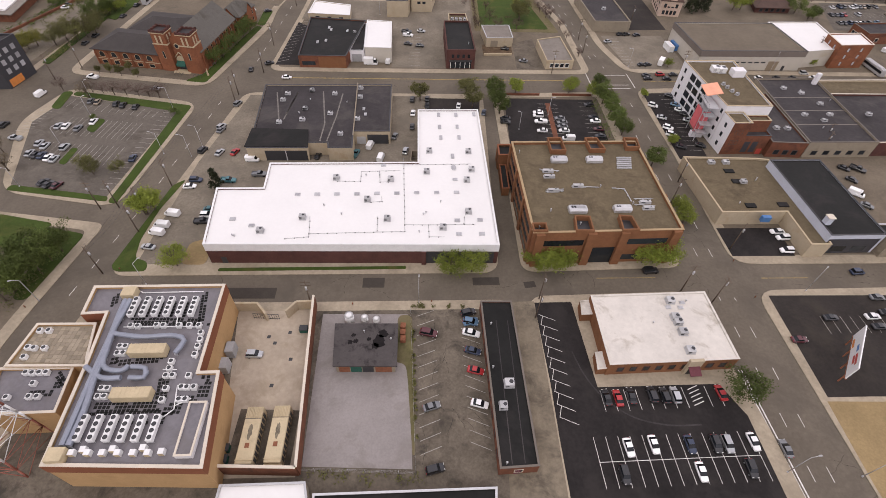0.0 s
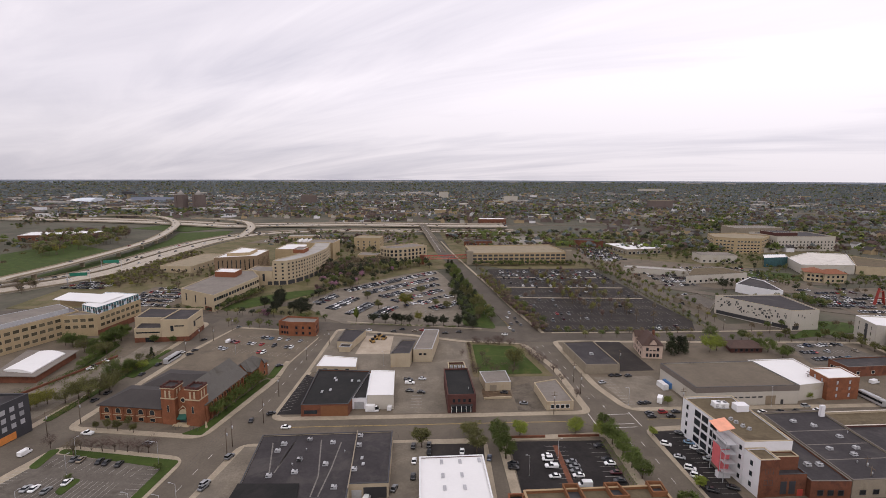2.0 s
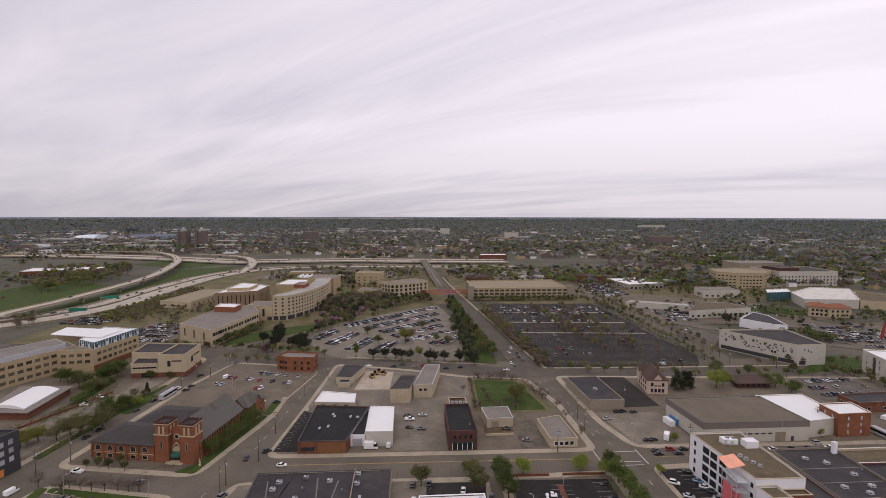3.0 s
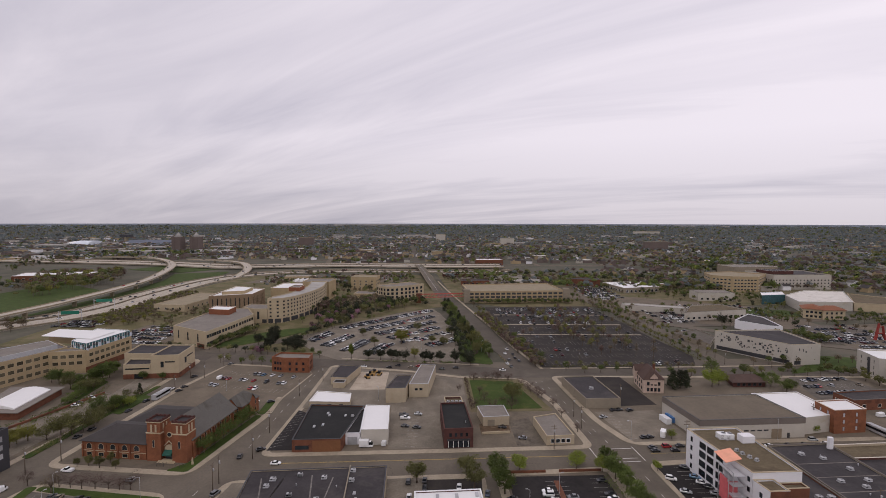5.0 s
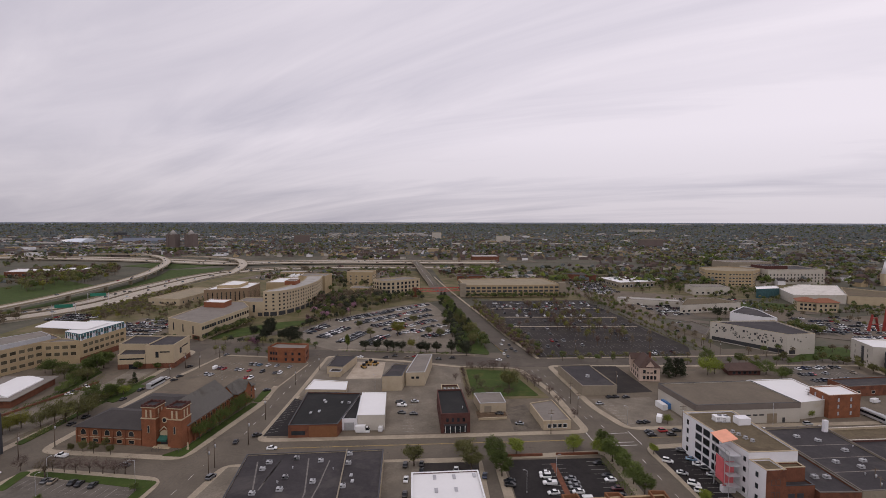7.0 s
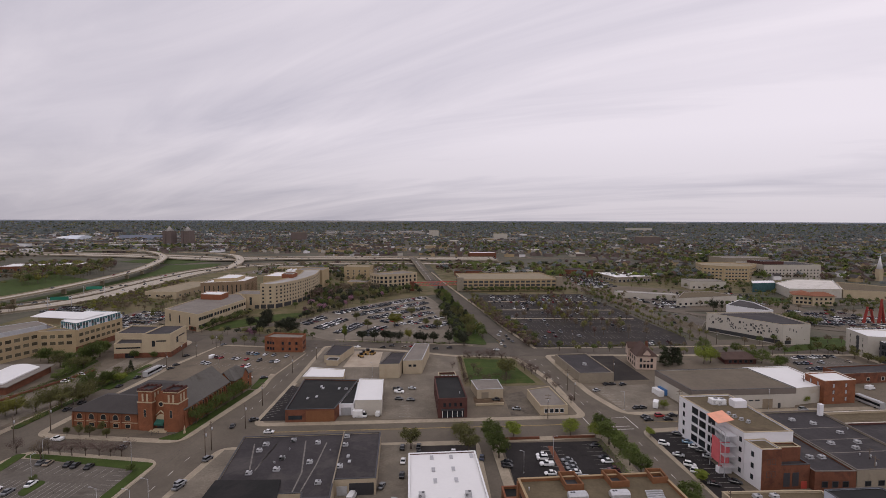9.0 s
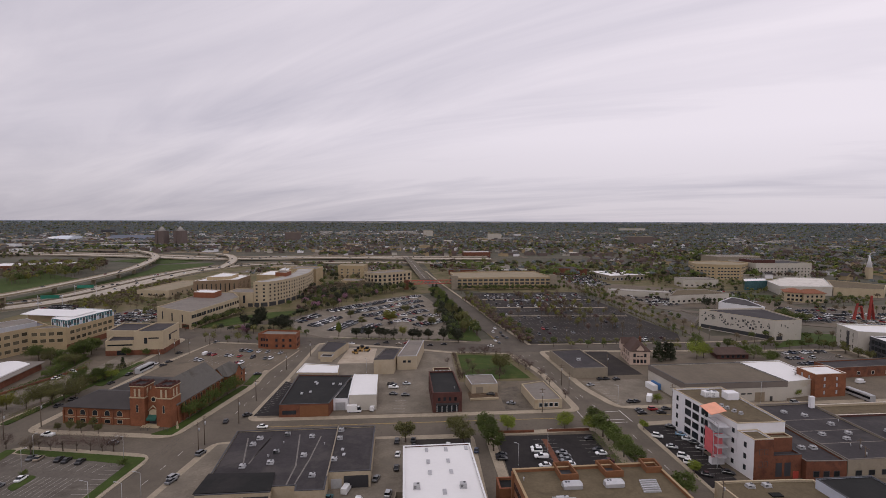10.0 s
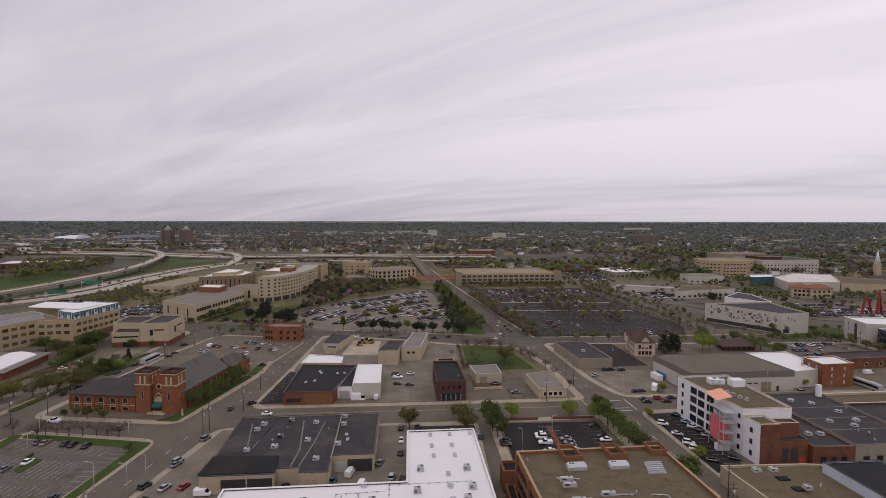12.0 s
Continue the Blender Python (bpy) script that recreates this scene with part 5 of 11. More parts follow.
        line = spline([(x, y, 11.5) for x, y in pts], 1.0)
        rings = []
        for i, c in enumerate(line):
            d = (line[min(i + 1, len(line) - 1)] - line[max(i - 1, 0)]).normalized()
            side, wide = Vector((-d.y, d.x, 0)), (0.55 if k < 2 else 0.5) * (1.06 if i % 2 else 1.0)
            rings.append([bm.verts.new(c + side * wide * math.cos(2 * math.pi * q / 10) + Vector((0, 0, wide * math.sin(2 * math.pi * q / 10)))) for q in range(10)])
        for a, b in zip(rings, rings[1:]):
            for q in range(10):
                bm.faces.new((a[q], a[(q + 1) % 10], b[(q + 1) % 10], b[q]))
        bm.faces.new(rings[0])
        bm.faces.new(rings[-1])
        bmesh.ops.recalc_face_normals(bm, faces=bm.faces)
        duct = tagged(part("roof_duct", bm, DUCT), "fat blue-grey insulated duct across the roof", "duct", "roof ducts")
        bm = bmesh.new()
        for p in line[::4]:
            box(bm, p.x - 0.3, p.x + 0.3, p.y - 0.08, p.y + 0.08, z - 0.02, 11.2)
        part("support", bm, METAL, duct)
    # dark grating tiles laid in strips between the machines
    bm = bmesh.new()
    along = ((2, [(-69.8, 61.3), (-68.0, 53.9)]), (2, [(-52.9, 63.3), (-51.1, 55.4)]), (2, [(-65.9, 55.0), (-51.1, 55.5)]), (1, [(-66.2, 54.0), (-48.9, 54.8)]), (2, [(-71.1, 58.3), (-72.0, 61.8)]), (2, [(-64.4, 44.9), (-55.3, 46.2)]), (2, [(-65.0, 47.2), (-64.6, 44.5)]), (3, [(-53.6, 43.0), (-52.3, 38.0)]), (3, [(-63.9, 35.7), (-51.7, 36.5)]), (3, [(-46.5, 42.5), (-44.5, 42.9)]), (3, [(-45.0, 41.9), (-44.8, 38.5)]), (2, [(-49.2, 38.1), (-45.4, 38.2)]), (3, [(-50.0, 37.4), (-49.9, 34.7)]))
    across = ((2, [(-48.5, 37.5), (-48.5, 35.1)]), (1, [(-66.4, 60.5), (-65.6, 55.8)]), (1, [(-63.8, 60.7), (-62.9, 55.9)]), (1, [(-61.1, 60.8), (-60.4, 56.0)]), (1, [(-58.4, 60.9), (-57.8, 56.2)]), (1, [(-55.7, 61.1), (-55.1, 56.3)]), (1, [(-63.5, 34.0), (-63.6, 32.5)]), (1, [(-60.9, 34.1), (-61.0, 32.6)]), (1, [(-58.3, 34.2), (-58.3, 32.7)]), (1, [(-55.6, 34.3), (-55.7, 32.8)]), (1, [(-53.0, 34.4), (-53.0, 32.9)]), (2, [(-50.8, 35.5), (-50.6, 33.0)]), (1, [(-65.8, 34.3), (-51.2, 35.5)]))
    annex = ((2, [(-75.9, 43.3), (-73.1, 40.9)]), (2, [(-78.9, 38.7), (-74.4, 39.1)]), (2, [(-74.6, 42.3), (-74.3, 40.0)]))
    for z_top, strips in ((10.46, along), (10.46, across), (8.56, annex)):
        for rows, (a, b) in strips:
            a, b = Vector(a), Vector(b)
            n = max(2, int((b - a).length / 0.72))
            d = (b - a).normalized()
            turn = math.degrees(math.atan2(d.y, d.x))
            for i in range(n):
                for k in range(rows):
                    c = a.lerp(b, (i + 0.5) / n) + Vector((-d.y, d.x)) * 0.72 * (k - rows / 2 + 0.5)
                    if (i * 7 + k * 5) % 11:
                        box(bm, -0.29, 0.29, -0.29, 0.29, z_top - 0.08, z_top, pose(c.x, c.y, 0, 0, 0, turn))
    tagged(part("roof_grating", bm, BLACK_ROOF), "dark rubber grating tiles between the roof machines", "roof tiles", "", "stuff")
    # thin white conduits
    bm = bmesh.new()
    for pts in ([(-66.9, 62.5), (-66.2, 62.1), (-53.2, 63.1)], [(-66.3, 53.1), (-55.6, 53.7), (-56.4, 57.1)], [(-55.4, 53.9), (-51.0, 53.8)], [(-49.8, 52.6), (-48.7, 46.4)], [(-51.5, 43.9), (-54.2, 43.8)], [(-50.1, 40.6), (-48.9, 35.9), (-50.3, 34.3)], [(-46.6, 40.8), (-50.1, 40.6)], [(-46.5, 38.1), (-49.0, 36.6)]):
        for a, b in zip(pts, pts[1:]):
            tube(bm, (*a, 10.75), (*b, 10.75), 0.12, n=6)
    tagged(part("conduit", bm, WHITE_PAINT), "thin white conduits across the equipment roof", "conduit", "", "stuff")
    # square pavers on the first annex
    yard = inset([(-85.5, 53.9), (-73.3, 54.6), (-70.9, 46.3), (-69.7, 44.5), (-86.1, 43.7)], 0.8)
    bm = bmesh.new()
    for ix in range(-110, 0):
        for iy in range(30, 80):
            x, y = ix * 0.95, iy * 0.95
            inside = False
            for (x1, y1), (x2, y2) in zip(yard, yard[1:] + yard[:1]):
                if (y1 > y) != (y2 > y) and x < (x2 - x1) * (y - y1) / (y2 - y1) + x1:
                    inside = not inside
            if inside:
                box(bm, x - 0.44, x + 0.44, y - 0.44, y + 0.44, 8.98, 9.05)
    tagged(part("roof_paver", bm, PAVER), "weathered tan pavers laid on the annex roof", "pavers", "", "stuff")
    pent = [(-46.1, 37.1), (-42.9, 37.3), (-42.2, 27.4), (-45.2, 27.2)]
    building("roof_penthouse", "low pale penthouse on the equipment roof", pent, 11.4, WHITE_WALL, HALL_ROOF, 0.25, 0.25, COPING, base=z)
    for i, (x, y) in enumerate([(-65.1, 26.6)] + [(-68.5, 61.4)]):
        bm = box(bmesh.new(), -1.4, 1.4, -1.2, 1.2, 10.35, 12.2, pose(x, y, 0, 0, 0, 4))
        ob = tagged(part("intake_housing", bm, UNIT_TAN), "boxy cream intake housing where ducts enter", "housing", "intake housings")
    return root


def _cabinet():
    r = tagged(new("control_cabinet"), "small cream electrical cabinet on the roof", "cabinet", "roof cabinets")
    sub("body", box(bmesh.new(), -0.5, 0.5, -0.5, 0.5, -0.02, 1.1), WHITE_PAINT, r)
    sub("door", box(bmesh.new(), -0.42, 0.42, -0.54, -0.5, 0.1, 1.0), UNIT_TAN, r)
    return r


data_hall()


SOOT = surface("soot", (0.17, 0.145, 0.105), 0.9, 0.3, 1.2, 5.0, 0.0)
BURNT = surface("burnt_roof", (0.012, 0.010, 0.010), 0.9, 0.3, 0.8, 4.0, 0.2)
VILLA_WALL = surface("pinkish_cream_render", (0.50, 0.385, 0.31), 0.88, 0.1, 0.3, 2.0, 0.1)


def yard_walls():
    """The walls round the service yard, its gates, and two long generators."""
    pts = [(-30.7, 68.1), (-25.9, 28.5), (-41.5, 28.2)]
    bm = bmesh.new()
    for a, b in zip(pts, pts[1:]):
        d = (Vector(b) - Vector(a)).normalized()
        n = Vector((-d.y, d.x)) * 0.25
        prism(bm, [tuple(Vector(a) + n), tuple(Vector(a) - n), tuple(Vector(b) - n), tuple(Vector(b) + n)], 0.05, 4.2)
    w = tagged(part("yard_wall", bm, BRICK_RED), "red brick wall with a cream coping round the service yard", "wall", "", "structure")
    bm = bmesh.new()
    for a, b in zip(pts, pts[1:]):
        d = (Vector(b) - Vector(a)).normalized()
        n = Vector((-d.y, d.x)) * 0.28
        prism(bm, [tuple(Vector(a) + n), tuple(Vector(a) - n), tuple(Vector(b) - n), tuple(Vector(b) + n)], 4.2, 4.4)
    part("coping", bm, COPING, w)
    for q in ([(-49.7, 65.7), (-43.9, 66.0), (-41.1, 63.0)], [(-36.7, 64.0), (-34.8, 66.9), (-30.5, 67.3)]):
        bm = bmesh.new()
        for a, b in zip(q, q[1:]):
            d = (Vector(b) - Vector(a)).normalized()
            n = Vector((-d.y, d.x)) * 0.25
            prism(bm, [tuple(Vector(a) + n), tuple(Vector(a) - n), tuple(Vector(b) - n), tuple(Vector(b) + n)], 0.05, 3.2)
        tagged(part("gate_wall", bm, CREAM), "pale stucco wing wall beside the yard gate", "wall", "", "structure")
    g = thing("sliding_gate", (-41.5, 63.8, 0.17), "dark metal sliding gate of the yard", "gate")
    for i in range(12):
        part("bar", box(bmesh.new(), -44.6 + i * 0.55, -44.54 + i * 0.55, 63.5, 63.56, 0.17, 2.2), DARK_METAL, g)
    for z in (0.4, 2.1):
        part("rail", box(bmesh.new(), -44.7, -38.4, 63.49, 63.57, z, z + 0.08), DARK_METAL, g)

    def gen():
        r = tagged(new("generator_container"), "long tan generator enclosure with a dark exhaust", "generator", "generators")
        bm = box(bmesh.new(), -1.6, 1.6, -5.6, 5.6, 0.5, 3.5)
        bmesh.ops.bevel(bm, geom=bm.edges[:], offset=0.1, segments=1, affect="EDGES")
        sub("enclosure", bm, UNIT_TAN, r)
        for i in range(10):
            sub("roof_rib", box(bmesh.new(), -1.45 + i * 0.31, -1.33 + i * 0.31, 3.3, 5.5, 3.5, 3.66), UNIT_TAN, r)
        for i in range(9):
            sub("side_louvre", box(bmesh.new(), 1.6, 1.66, -4.8 + i * 1.1, -4.1 + i * 1.1, 1.0, 2.9), DARK_METAL, r)
        sub("end_lip", box(bmesh.new(), -1.66, 1.66, -5.0, -4.85, 3.5, 3.72), UNIT_TAN, r)
        sub("cross_seam", box(bmesh.new(), -1.6, 1.6, 3.1, 3.22, 3.5, 3.56), DARK_CAP, r)
        soot = bmesh.new()
        rng = random.Random(3)
        soot.faces.new([soot.verts.new((math.cos(2 * math.pi * k / 22) * 0.42 * rng.uniform(0.7, 1.3), 0.6 + math.sin(2 * math.pi * k / 22) * 1.5 * rng.uniform(0.75, 1.25), 3.505)) for k in range(22)])
        sub("soot_stain", soot, SOOT, r, "dark soot stain")
        sub("exhaust_hatch", box(bmesh.new(), -0.4, 0.4, -2.6, -1.7, 3.48, 3.6), RUST, r)
        sub("skid", box(bmesh.new(), -1.4, 1.4, -5.4, 5.4, 0.0, 0.5), DARK_METAL, r)
        sub("sill", box(bmesh.new(), -1.75, 1.75, -5.9, -5.6, 0.3, 2.8), UNIT_TAN, r)
        return r
    slab("generator_pad", [(-40.6, 28.9), (-28.0, 28.9), (-28.6, 41.2), (-40.9, 41.0)], 0.05, 0.178, LOT_BROWN, "stained dark concrete pad under the generators", "pad")
    for x, y in [(-36.3, 34.5), (-31.0, 35.0)]:
        placed("gen", gen, x, y, 0.17, 3.5)
    for x, y in [(-41.3, 32.6), (-41.0, 30.5)] + [(-32.0, 60.6)]:
        def dumpster():
            r = tagged(new("steel_bin"), "dark green steel bin in the yard", "bin", "steel bins")
            bm = box(bmesh.new(), -0.9, 0.9, -0.7, 0.7, 0.05, 1.3)
            bmesh.ops.bevel(bm, geom=bm.edges[:], offset=0.05, segments=1, affect="EDGES")
            sub("body", bm, GREEN_AWN, r)
            sub("lid", box(bmesh.new(), -0.95, 0.95, -0.75, 0.75, 1.3, 1.38), DARK_METAL, r)
            sub("feet", box(bmesh.new(), -0.7, 0.7, -0.5, 0.5, -0.01, 0.05), DARK_METAL, r)
            return r
        placed("bin", dumpster, x, y, 0.17, 3)
    for i, (x, y) in enumerate([(-46.7, 54.0), (-46.9, 50.0)]):
        bm = box(bmesh.new(), -0.9, 0.9, -1.3, 1.3, 0.17, 3.0, pose(x, y, 0, 0, 0, 4))
        tagged(part("transformer_cabinet", bm, UNIT_GREY), "grey steel cabinet against the tan wall", "cabinet", "wall cabinets")


for x, y in ((-39.8, 58.6), (-33.4, 53.0), (-36.0, 46.5), (-38.0, 57.0), (-35.2, 60.0)):
    tagged(part("drain_cover", box(bmesh.new(), x - 0.4, x + 0.4, y - 0.4, y + 0.4, 0.1, 0.176), DARK_METAL), "square iron drain cover in the yard", "drain cover", "drain covers")
yard_walls()


MAST_RED = surface("faded_red_paint", (0.30, 0.115, 0.085), 0.75, 0.25, 0.5, 3.0, 0.1)


def lattice_tower(x, y):
    """The red and white mast: four legs with crossed bracing, in bands of paint."""
    root = thing("lattice_mast", (x, y, 0.17), "red and white painted steel lattice mast", "radio mast")
    h, half, steps = 46.0, 4.3, 13

    def corner(k, i):
        z = h * i / steps
        s = half * (1 - 0.55 * z / h)
        return (x + s * (1 if k in (0, 3) else -1), y + s * (1 if k in (0, 1) else -1), z)

    for i in range(steps):
        paint = MAST_RED if (i // 2) % 2 == 0 else WHITE_PAINT
        for k in range(4):
            j = (k + 1) % 4
            part("leg", tube(bmesh.new(), corner(k, i), corner(k, i + 1), 0.2, n=6), paint, root)
            for a, lo, b, up in ((k, i, j, i + 1), (j, i, k, i + 1), (k, i + 1, j, i + 1)):
                part("brace", tube(bmesh.new(), corner(a, lo), corner(b, up), 0.08, n=4), paint, root)
    return root


lattice_tower(-80.7, 30.5)


def hut():
    plan = [(-24.3, 60.7), (-9.7, 61.4), (-9.0, 50.4), (-22.9, 49.8)]
    root = building("derelict_hut", "derelict hut with a dark tarred flat roof and open front", inset(plan, 0.5), 3.4, GREY_WALL, BLACK_ROOF, 0.0, 0.25)
    part("roof_deck", prism(bmesh.new(), plan, 3.4, 3.75), surface("tarred_roof", (0.070, 0.062, 0.060), 0.8, 0.15, 0.2, 1.5, 0.2, stain=(0.006, 0.005, 0.005), stain_scale=0.3, stain_at=0.62), root)
    p, q = ccw(inset(plan, 0.5))[0], ccw(inset(plan, 0.5))[1]
    walls = ccw(inset(plan, 0.5))
    i = min(range(4), key=lambda k: walls[k][1] + walls[(k + 1) % 4][1])
    p, q = walls[i], walls[(i + 1) % 4]
    for k, (m, u0, u1) in enumerate(((RUST, 0.6, 3.0), (GREEN_AWN, 3.2, 5.6), (DARK_METAL, 5.8, 8.2), (RUST, 8.6, 12.2))):
        panel("boarded_bay", root, p, q, u0, u1, 0.3, 2.9, m, 0.06)
    roof_vent(*(-17.2, 58.6), 3.75)
    roof_vent(*(-11.0, 57.1), 3.75, 0.4)
    rng = random.Random(8)
    for x, y, w in ((-13.6, 56.6, 1.7), (-12.9, 58.4, 1.1), (-14.4, 55.2, 0.9), (-18.9, 56.2, 0.6), (-20.0, 55.9, 0.6), (-19.6, 57.8, 0.5), (-15.9, 56.9, 0.5)):
        bm = bmesh.new()
        bm.faces.new([bm.verts.new((x + math.cos(2 * math.pi * k / 18) * w * rng.uniform(0.6, 1.25), y + math.sin(2 * math.pi * k / 18) * w * rng.uniform(0.6, 1.25), 3.756)) for k in range(18)])
        part("burnt_patch", bm, BURNT, root, "black burnt patch in the roof")
    for i, (x, y) in enumerate([(-8.8, 62.9), (-8.7, 61.0), (-8.5, 59.1)]):
        t = thing("pallet_stack", (x, y, 0.15), "stack of rusty red pallets beside the hut", "pallets", "pallet stacks")
        for k in range(4 + i):
            part("pallet", box(bmesh.new(), x - 0.6, x + 0.6, y - 0.7, y + 0.7, 0.15 + k * 0.2, 0.3 + k * 0.2), RUST, t)
    for (x, y), r, h in zip([(-21.7, 63.8), (-18.1, 64.1), (-15.3, 64.1)], (1.1, 0.85, 0.85), (2.8, 1.9, 1.4)):
        tank = thing("storage_tank", (x, y, 0.17), "white upright cylindrical storage tank", "tank", "storage tanks")
        part("shell", tube(bmesh.new(), (x, y, 0.15), (x, y, h), r, n=18), WHITE_PAINT, tank)
        part("dome", tube(bmesh.new(), (x, y, h), (x, y, h + 0.35), r, r * 0.3, 18), WHITE_PAINT, tank)


hut()


def strip_shop():
    plan = [(9.6, 68.9), (17.2, 69.3), (20.0, 30.7), (12.4, 29.9)]
    root = building("long_shop", "long narrow brick shop with a black membrane roof", plan, 3.4, BRICK_RED, BLACK_ROOF, 0.2, 0.3, DARK_CAP)
    walls = ccw(plan)
    for k in range(4):
        p, q = walls[k], walls[(k + 1) % 4]
        if math.dist(p, q) > 20:
            windows(root, p, q, 9, (1.2,), 1.6, 1.2, frame_m=BRICK_DARK)
        else:
            panel("door", root, p, q, 3.0, 4.2, 0.15, 2.3, MAROON)
            windows(root, p, q, 1, (1.1,), 1.5, 1.2, margin=0.6)
    rooftop_unit(*(15.2, 47.4), 3.4, 2.0, 1.8, 1.3)
    rooftop_unit(*(13.7, 42.4), 3.4, 1.6, 1.6, 1.1)
    for x, y in [(11.9, 51.1), (11.9, 62.3), (13.7, 30.9)]:
        roof_vent(x, y, 3.4, 0.9)
    bm = bmesh.new()
    a, b = (13.2, 63.6), (14.8, 30.9)
    c, d = (15.9, 63.7), (17.3, 31.2)
    for s, e in ((a, b), (c, d)):
        dash(bm, s, e, 3.406, 0.18)
    part("roof_seam", bm, DARK_ROOF, root)


strip_shop()


def white_office():
    plan = [(36.6, 71.2), (65.5, 73.8), (67.1, 55.1), (37.5, 52.3)]
    root = building("brick_office", "low orange-brick office with a stained white roof", plan, 4.6, BRICK_ORANGE, DIRTY_WHITE, 0.06, 0.4, DIRTY_WHITE)
    walls = ccw(plan)
    i = min(range(4), key=lambda k: walls[k][1] + walls[(k + 1) % 4][1])
    p, q = walls[i], walls[(i + 1) % 4]
    windows(root, p, q, 9, (1.5,), 1.3, 1.7, frame_m=BRICK_DARK)
    L = math.dist(p, q)
    # the entrance gable with its awning
    panel("entrance_gable", root, p, q, L * 0.60, L * 0.60 + 3.2, 0.1, 5.6, CREAM, 0.7, "pale stucco entrance gable")
    panel("entrance_door", root, p, q, L * 0.60 + 0.7, L * 0.60 + 2.4, 0.15, 2.5, GLASS, 0.74)
    bm = bmesh.new()
    m = wall_pose(p, q, L * 0.60 + 1.6, 0)
    for a, b in ((0, 1),):
        v = [bm.verts.new(m @ Vector(c)) for c in ((-1.3, 0.7, 3.4), (1.3, 0.7, 3.4), (1.3, 2.6, 2.6), (-1.3, 2.6, 2.6), (-1.3, 0.7, 3.2), (1.3, 0.7, 3.2), (1.3, 2.6, 2.4), (-1.3, 2.6, 2.4))]
        for f in ((0, 1, 2, 3), (7, 6, 5, 4), (0, 3, 7, 4), (1, 5, 6, 2), (2, 6, 7, 3), (0, 4, 5, 1)):
            bm.faces.new([v[k] for k in f])
    part("awning", bm, MAROON, root, "dark maroon canvas awning")
    for x, y in [(55.9, 64.3), (56.2, 61.5), (56.4, 56.7)] + [(55.8, 70.4), (55.6, 65.6)]:
        rooftop_unit(x, y, 4.6, 1.9, 1.7, 1.1)
    for x, y in [(54.9, 68.5), (57.9, 68.6), (58.7, 70.1)]:
        skylight(x, y, 4.6, 1.2, 0.9)
    for x, y in [(59.8, 70.6), (50.0, 63.8)]:
        roof_vent(x, y, 4.6, 0.5)
    for poly, h in (([(34.4, 70.8), (37.4, 71.1), (36.9, 66.9), (34.1, 66.6)], 2.8), ([(35.6, 56.6), (38.4, 57.0), (38.3, 52.7), (35.4, 52.3)], 2.4)):
        building("porch_annex", "small flat-roofed brick annex beside the office", poly, h, BRICK_ORANGE, DIRTY_WHITE, 0.06, 0.2, DIRTY_WHITE)
    bm = bmesh.new()
    prism(bm, [(38.3, 52.7), (67.3, 56.4), (67.7, 54.0), (38.3, 49.5)], 0.1, 0.19)
    tagged(part("forecourt_pavement", bm, WALKWAY), "pale concrete walk along the office front", "pavement", "", "structure")


white_office()


def billboard():
    x, y = 94.3, 58.0
    root = thing("billboard", (x, y, 0.17), "roadside billboard on a rusty steel frame", "billboard")
    m = pose(x, y, 0, 0, 0, 54.5)
    part("panel", box(bmesh.new(), -7.0, 7.0, -0.25, 0.0, 3.0, 7.5, m), WHITE_PAINT, root)
    part("frame", ring(bmesh.new(), [tuple((m @ Vector(c))[:2]) for c in ((-7.1, -0.35, 0), (7.1, -0.35, 0), (7.1, 0.1, 0), (-7.1, 0.1, 0))], [tuple((m @ Vector(c))[:2]) for c in ((-7.0, -0.3, 0), (7.0, -0.3, 0), (7.0, 0.05, 0), (-7.0, 0.05, 0))], 2.8, 3.0), RUST, root)
    for i, (mm, u, w, z) in enumerate(((RED_PAINT, -3.0, 3.4, 5.6), (RED_PAINT, -2.6, 2.6, 4.6), (ORANGE_PAINT, 3.6, 2.8, 3.3), (BLUE_PAINT, 0.6, 2.0, 5.5))):
        part("printed_bar", box(bmesh.new(), u - w / 2, u + w / 2, -0.27, -0.25, z, z + 0.8, m), mm, root)
        part("printed_bar", box(bmesh.new(), u - w / 2, u + w / 2, 0.0, 0.02, z, z + 0.8, m), mm, root)
    for u in (-6, -2, 2, 6):
        part("post", box(bmesh.new(), u - 0.12, u + 0.12, -0.15, 0.1, 0.0, 3.0, m), RUST, root)


billboard()
for name, poly, h, roof in (("white_shed", [(-39.1, 25.2), (-23.7, 26.3), (-22.2, 21.9), (-38.9, 20.8)], 3.2, WHITE_ROOF), ("black_roofed_shop", [(-21.9, 24.3), (11.7, 26.7), (11.4, 21.3), (-21.3, 19.6)], 3.2, BLACK_ROOF)):
    building(name, "low building behind the dirt strip with a flat roof", poly, h, GREY_WALL, roof, 0.25, 0.3, METAL)
# wire fence round the gravel yard
bm = bmesh.new()
fence = thing("wire_fence", (-5.4, 48, 0.15), "thin wire fence on steel posts round the gravel yard", "fence")
line = [(-26.3, 29.2), (-3.6, 29.4), (-7.3, 67.2)]
for a, b in zip(line, line[1:]):
    n = int(math.dist(a, b) / 3)
    for i in range(n + 1):
        x, y = between(a, b, i / n)
        part("post", tube(bmesh.new(), (x, y, 0.1), (x, y, 1.9), 0.04, n=5), METAL, fence)
    for z in (0.4, 1.1, 1.8):
        part("wire", tube(bmesh.new(), (*a, z), (*b, z), 0.012, n=4), METAL, fence)

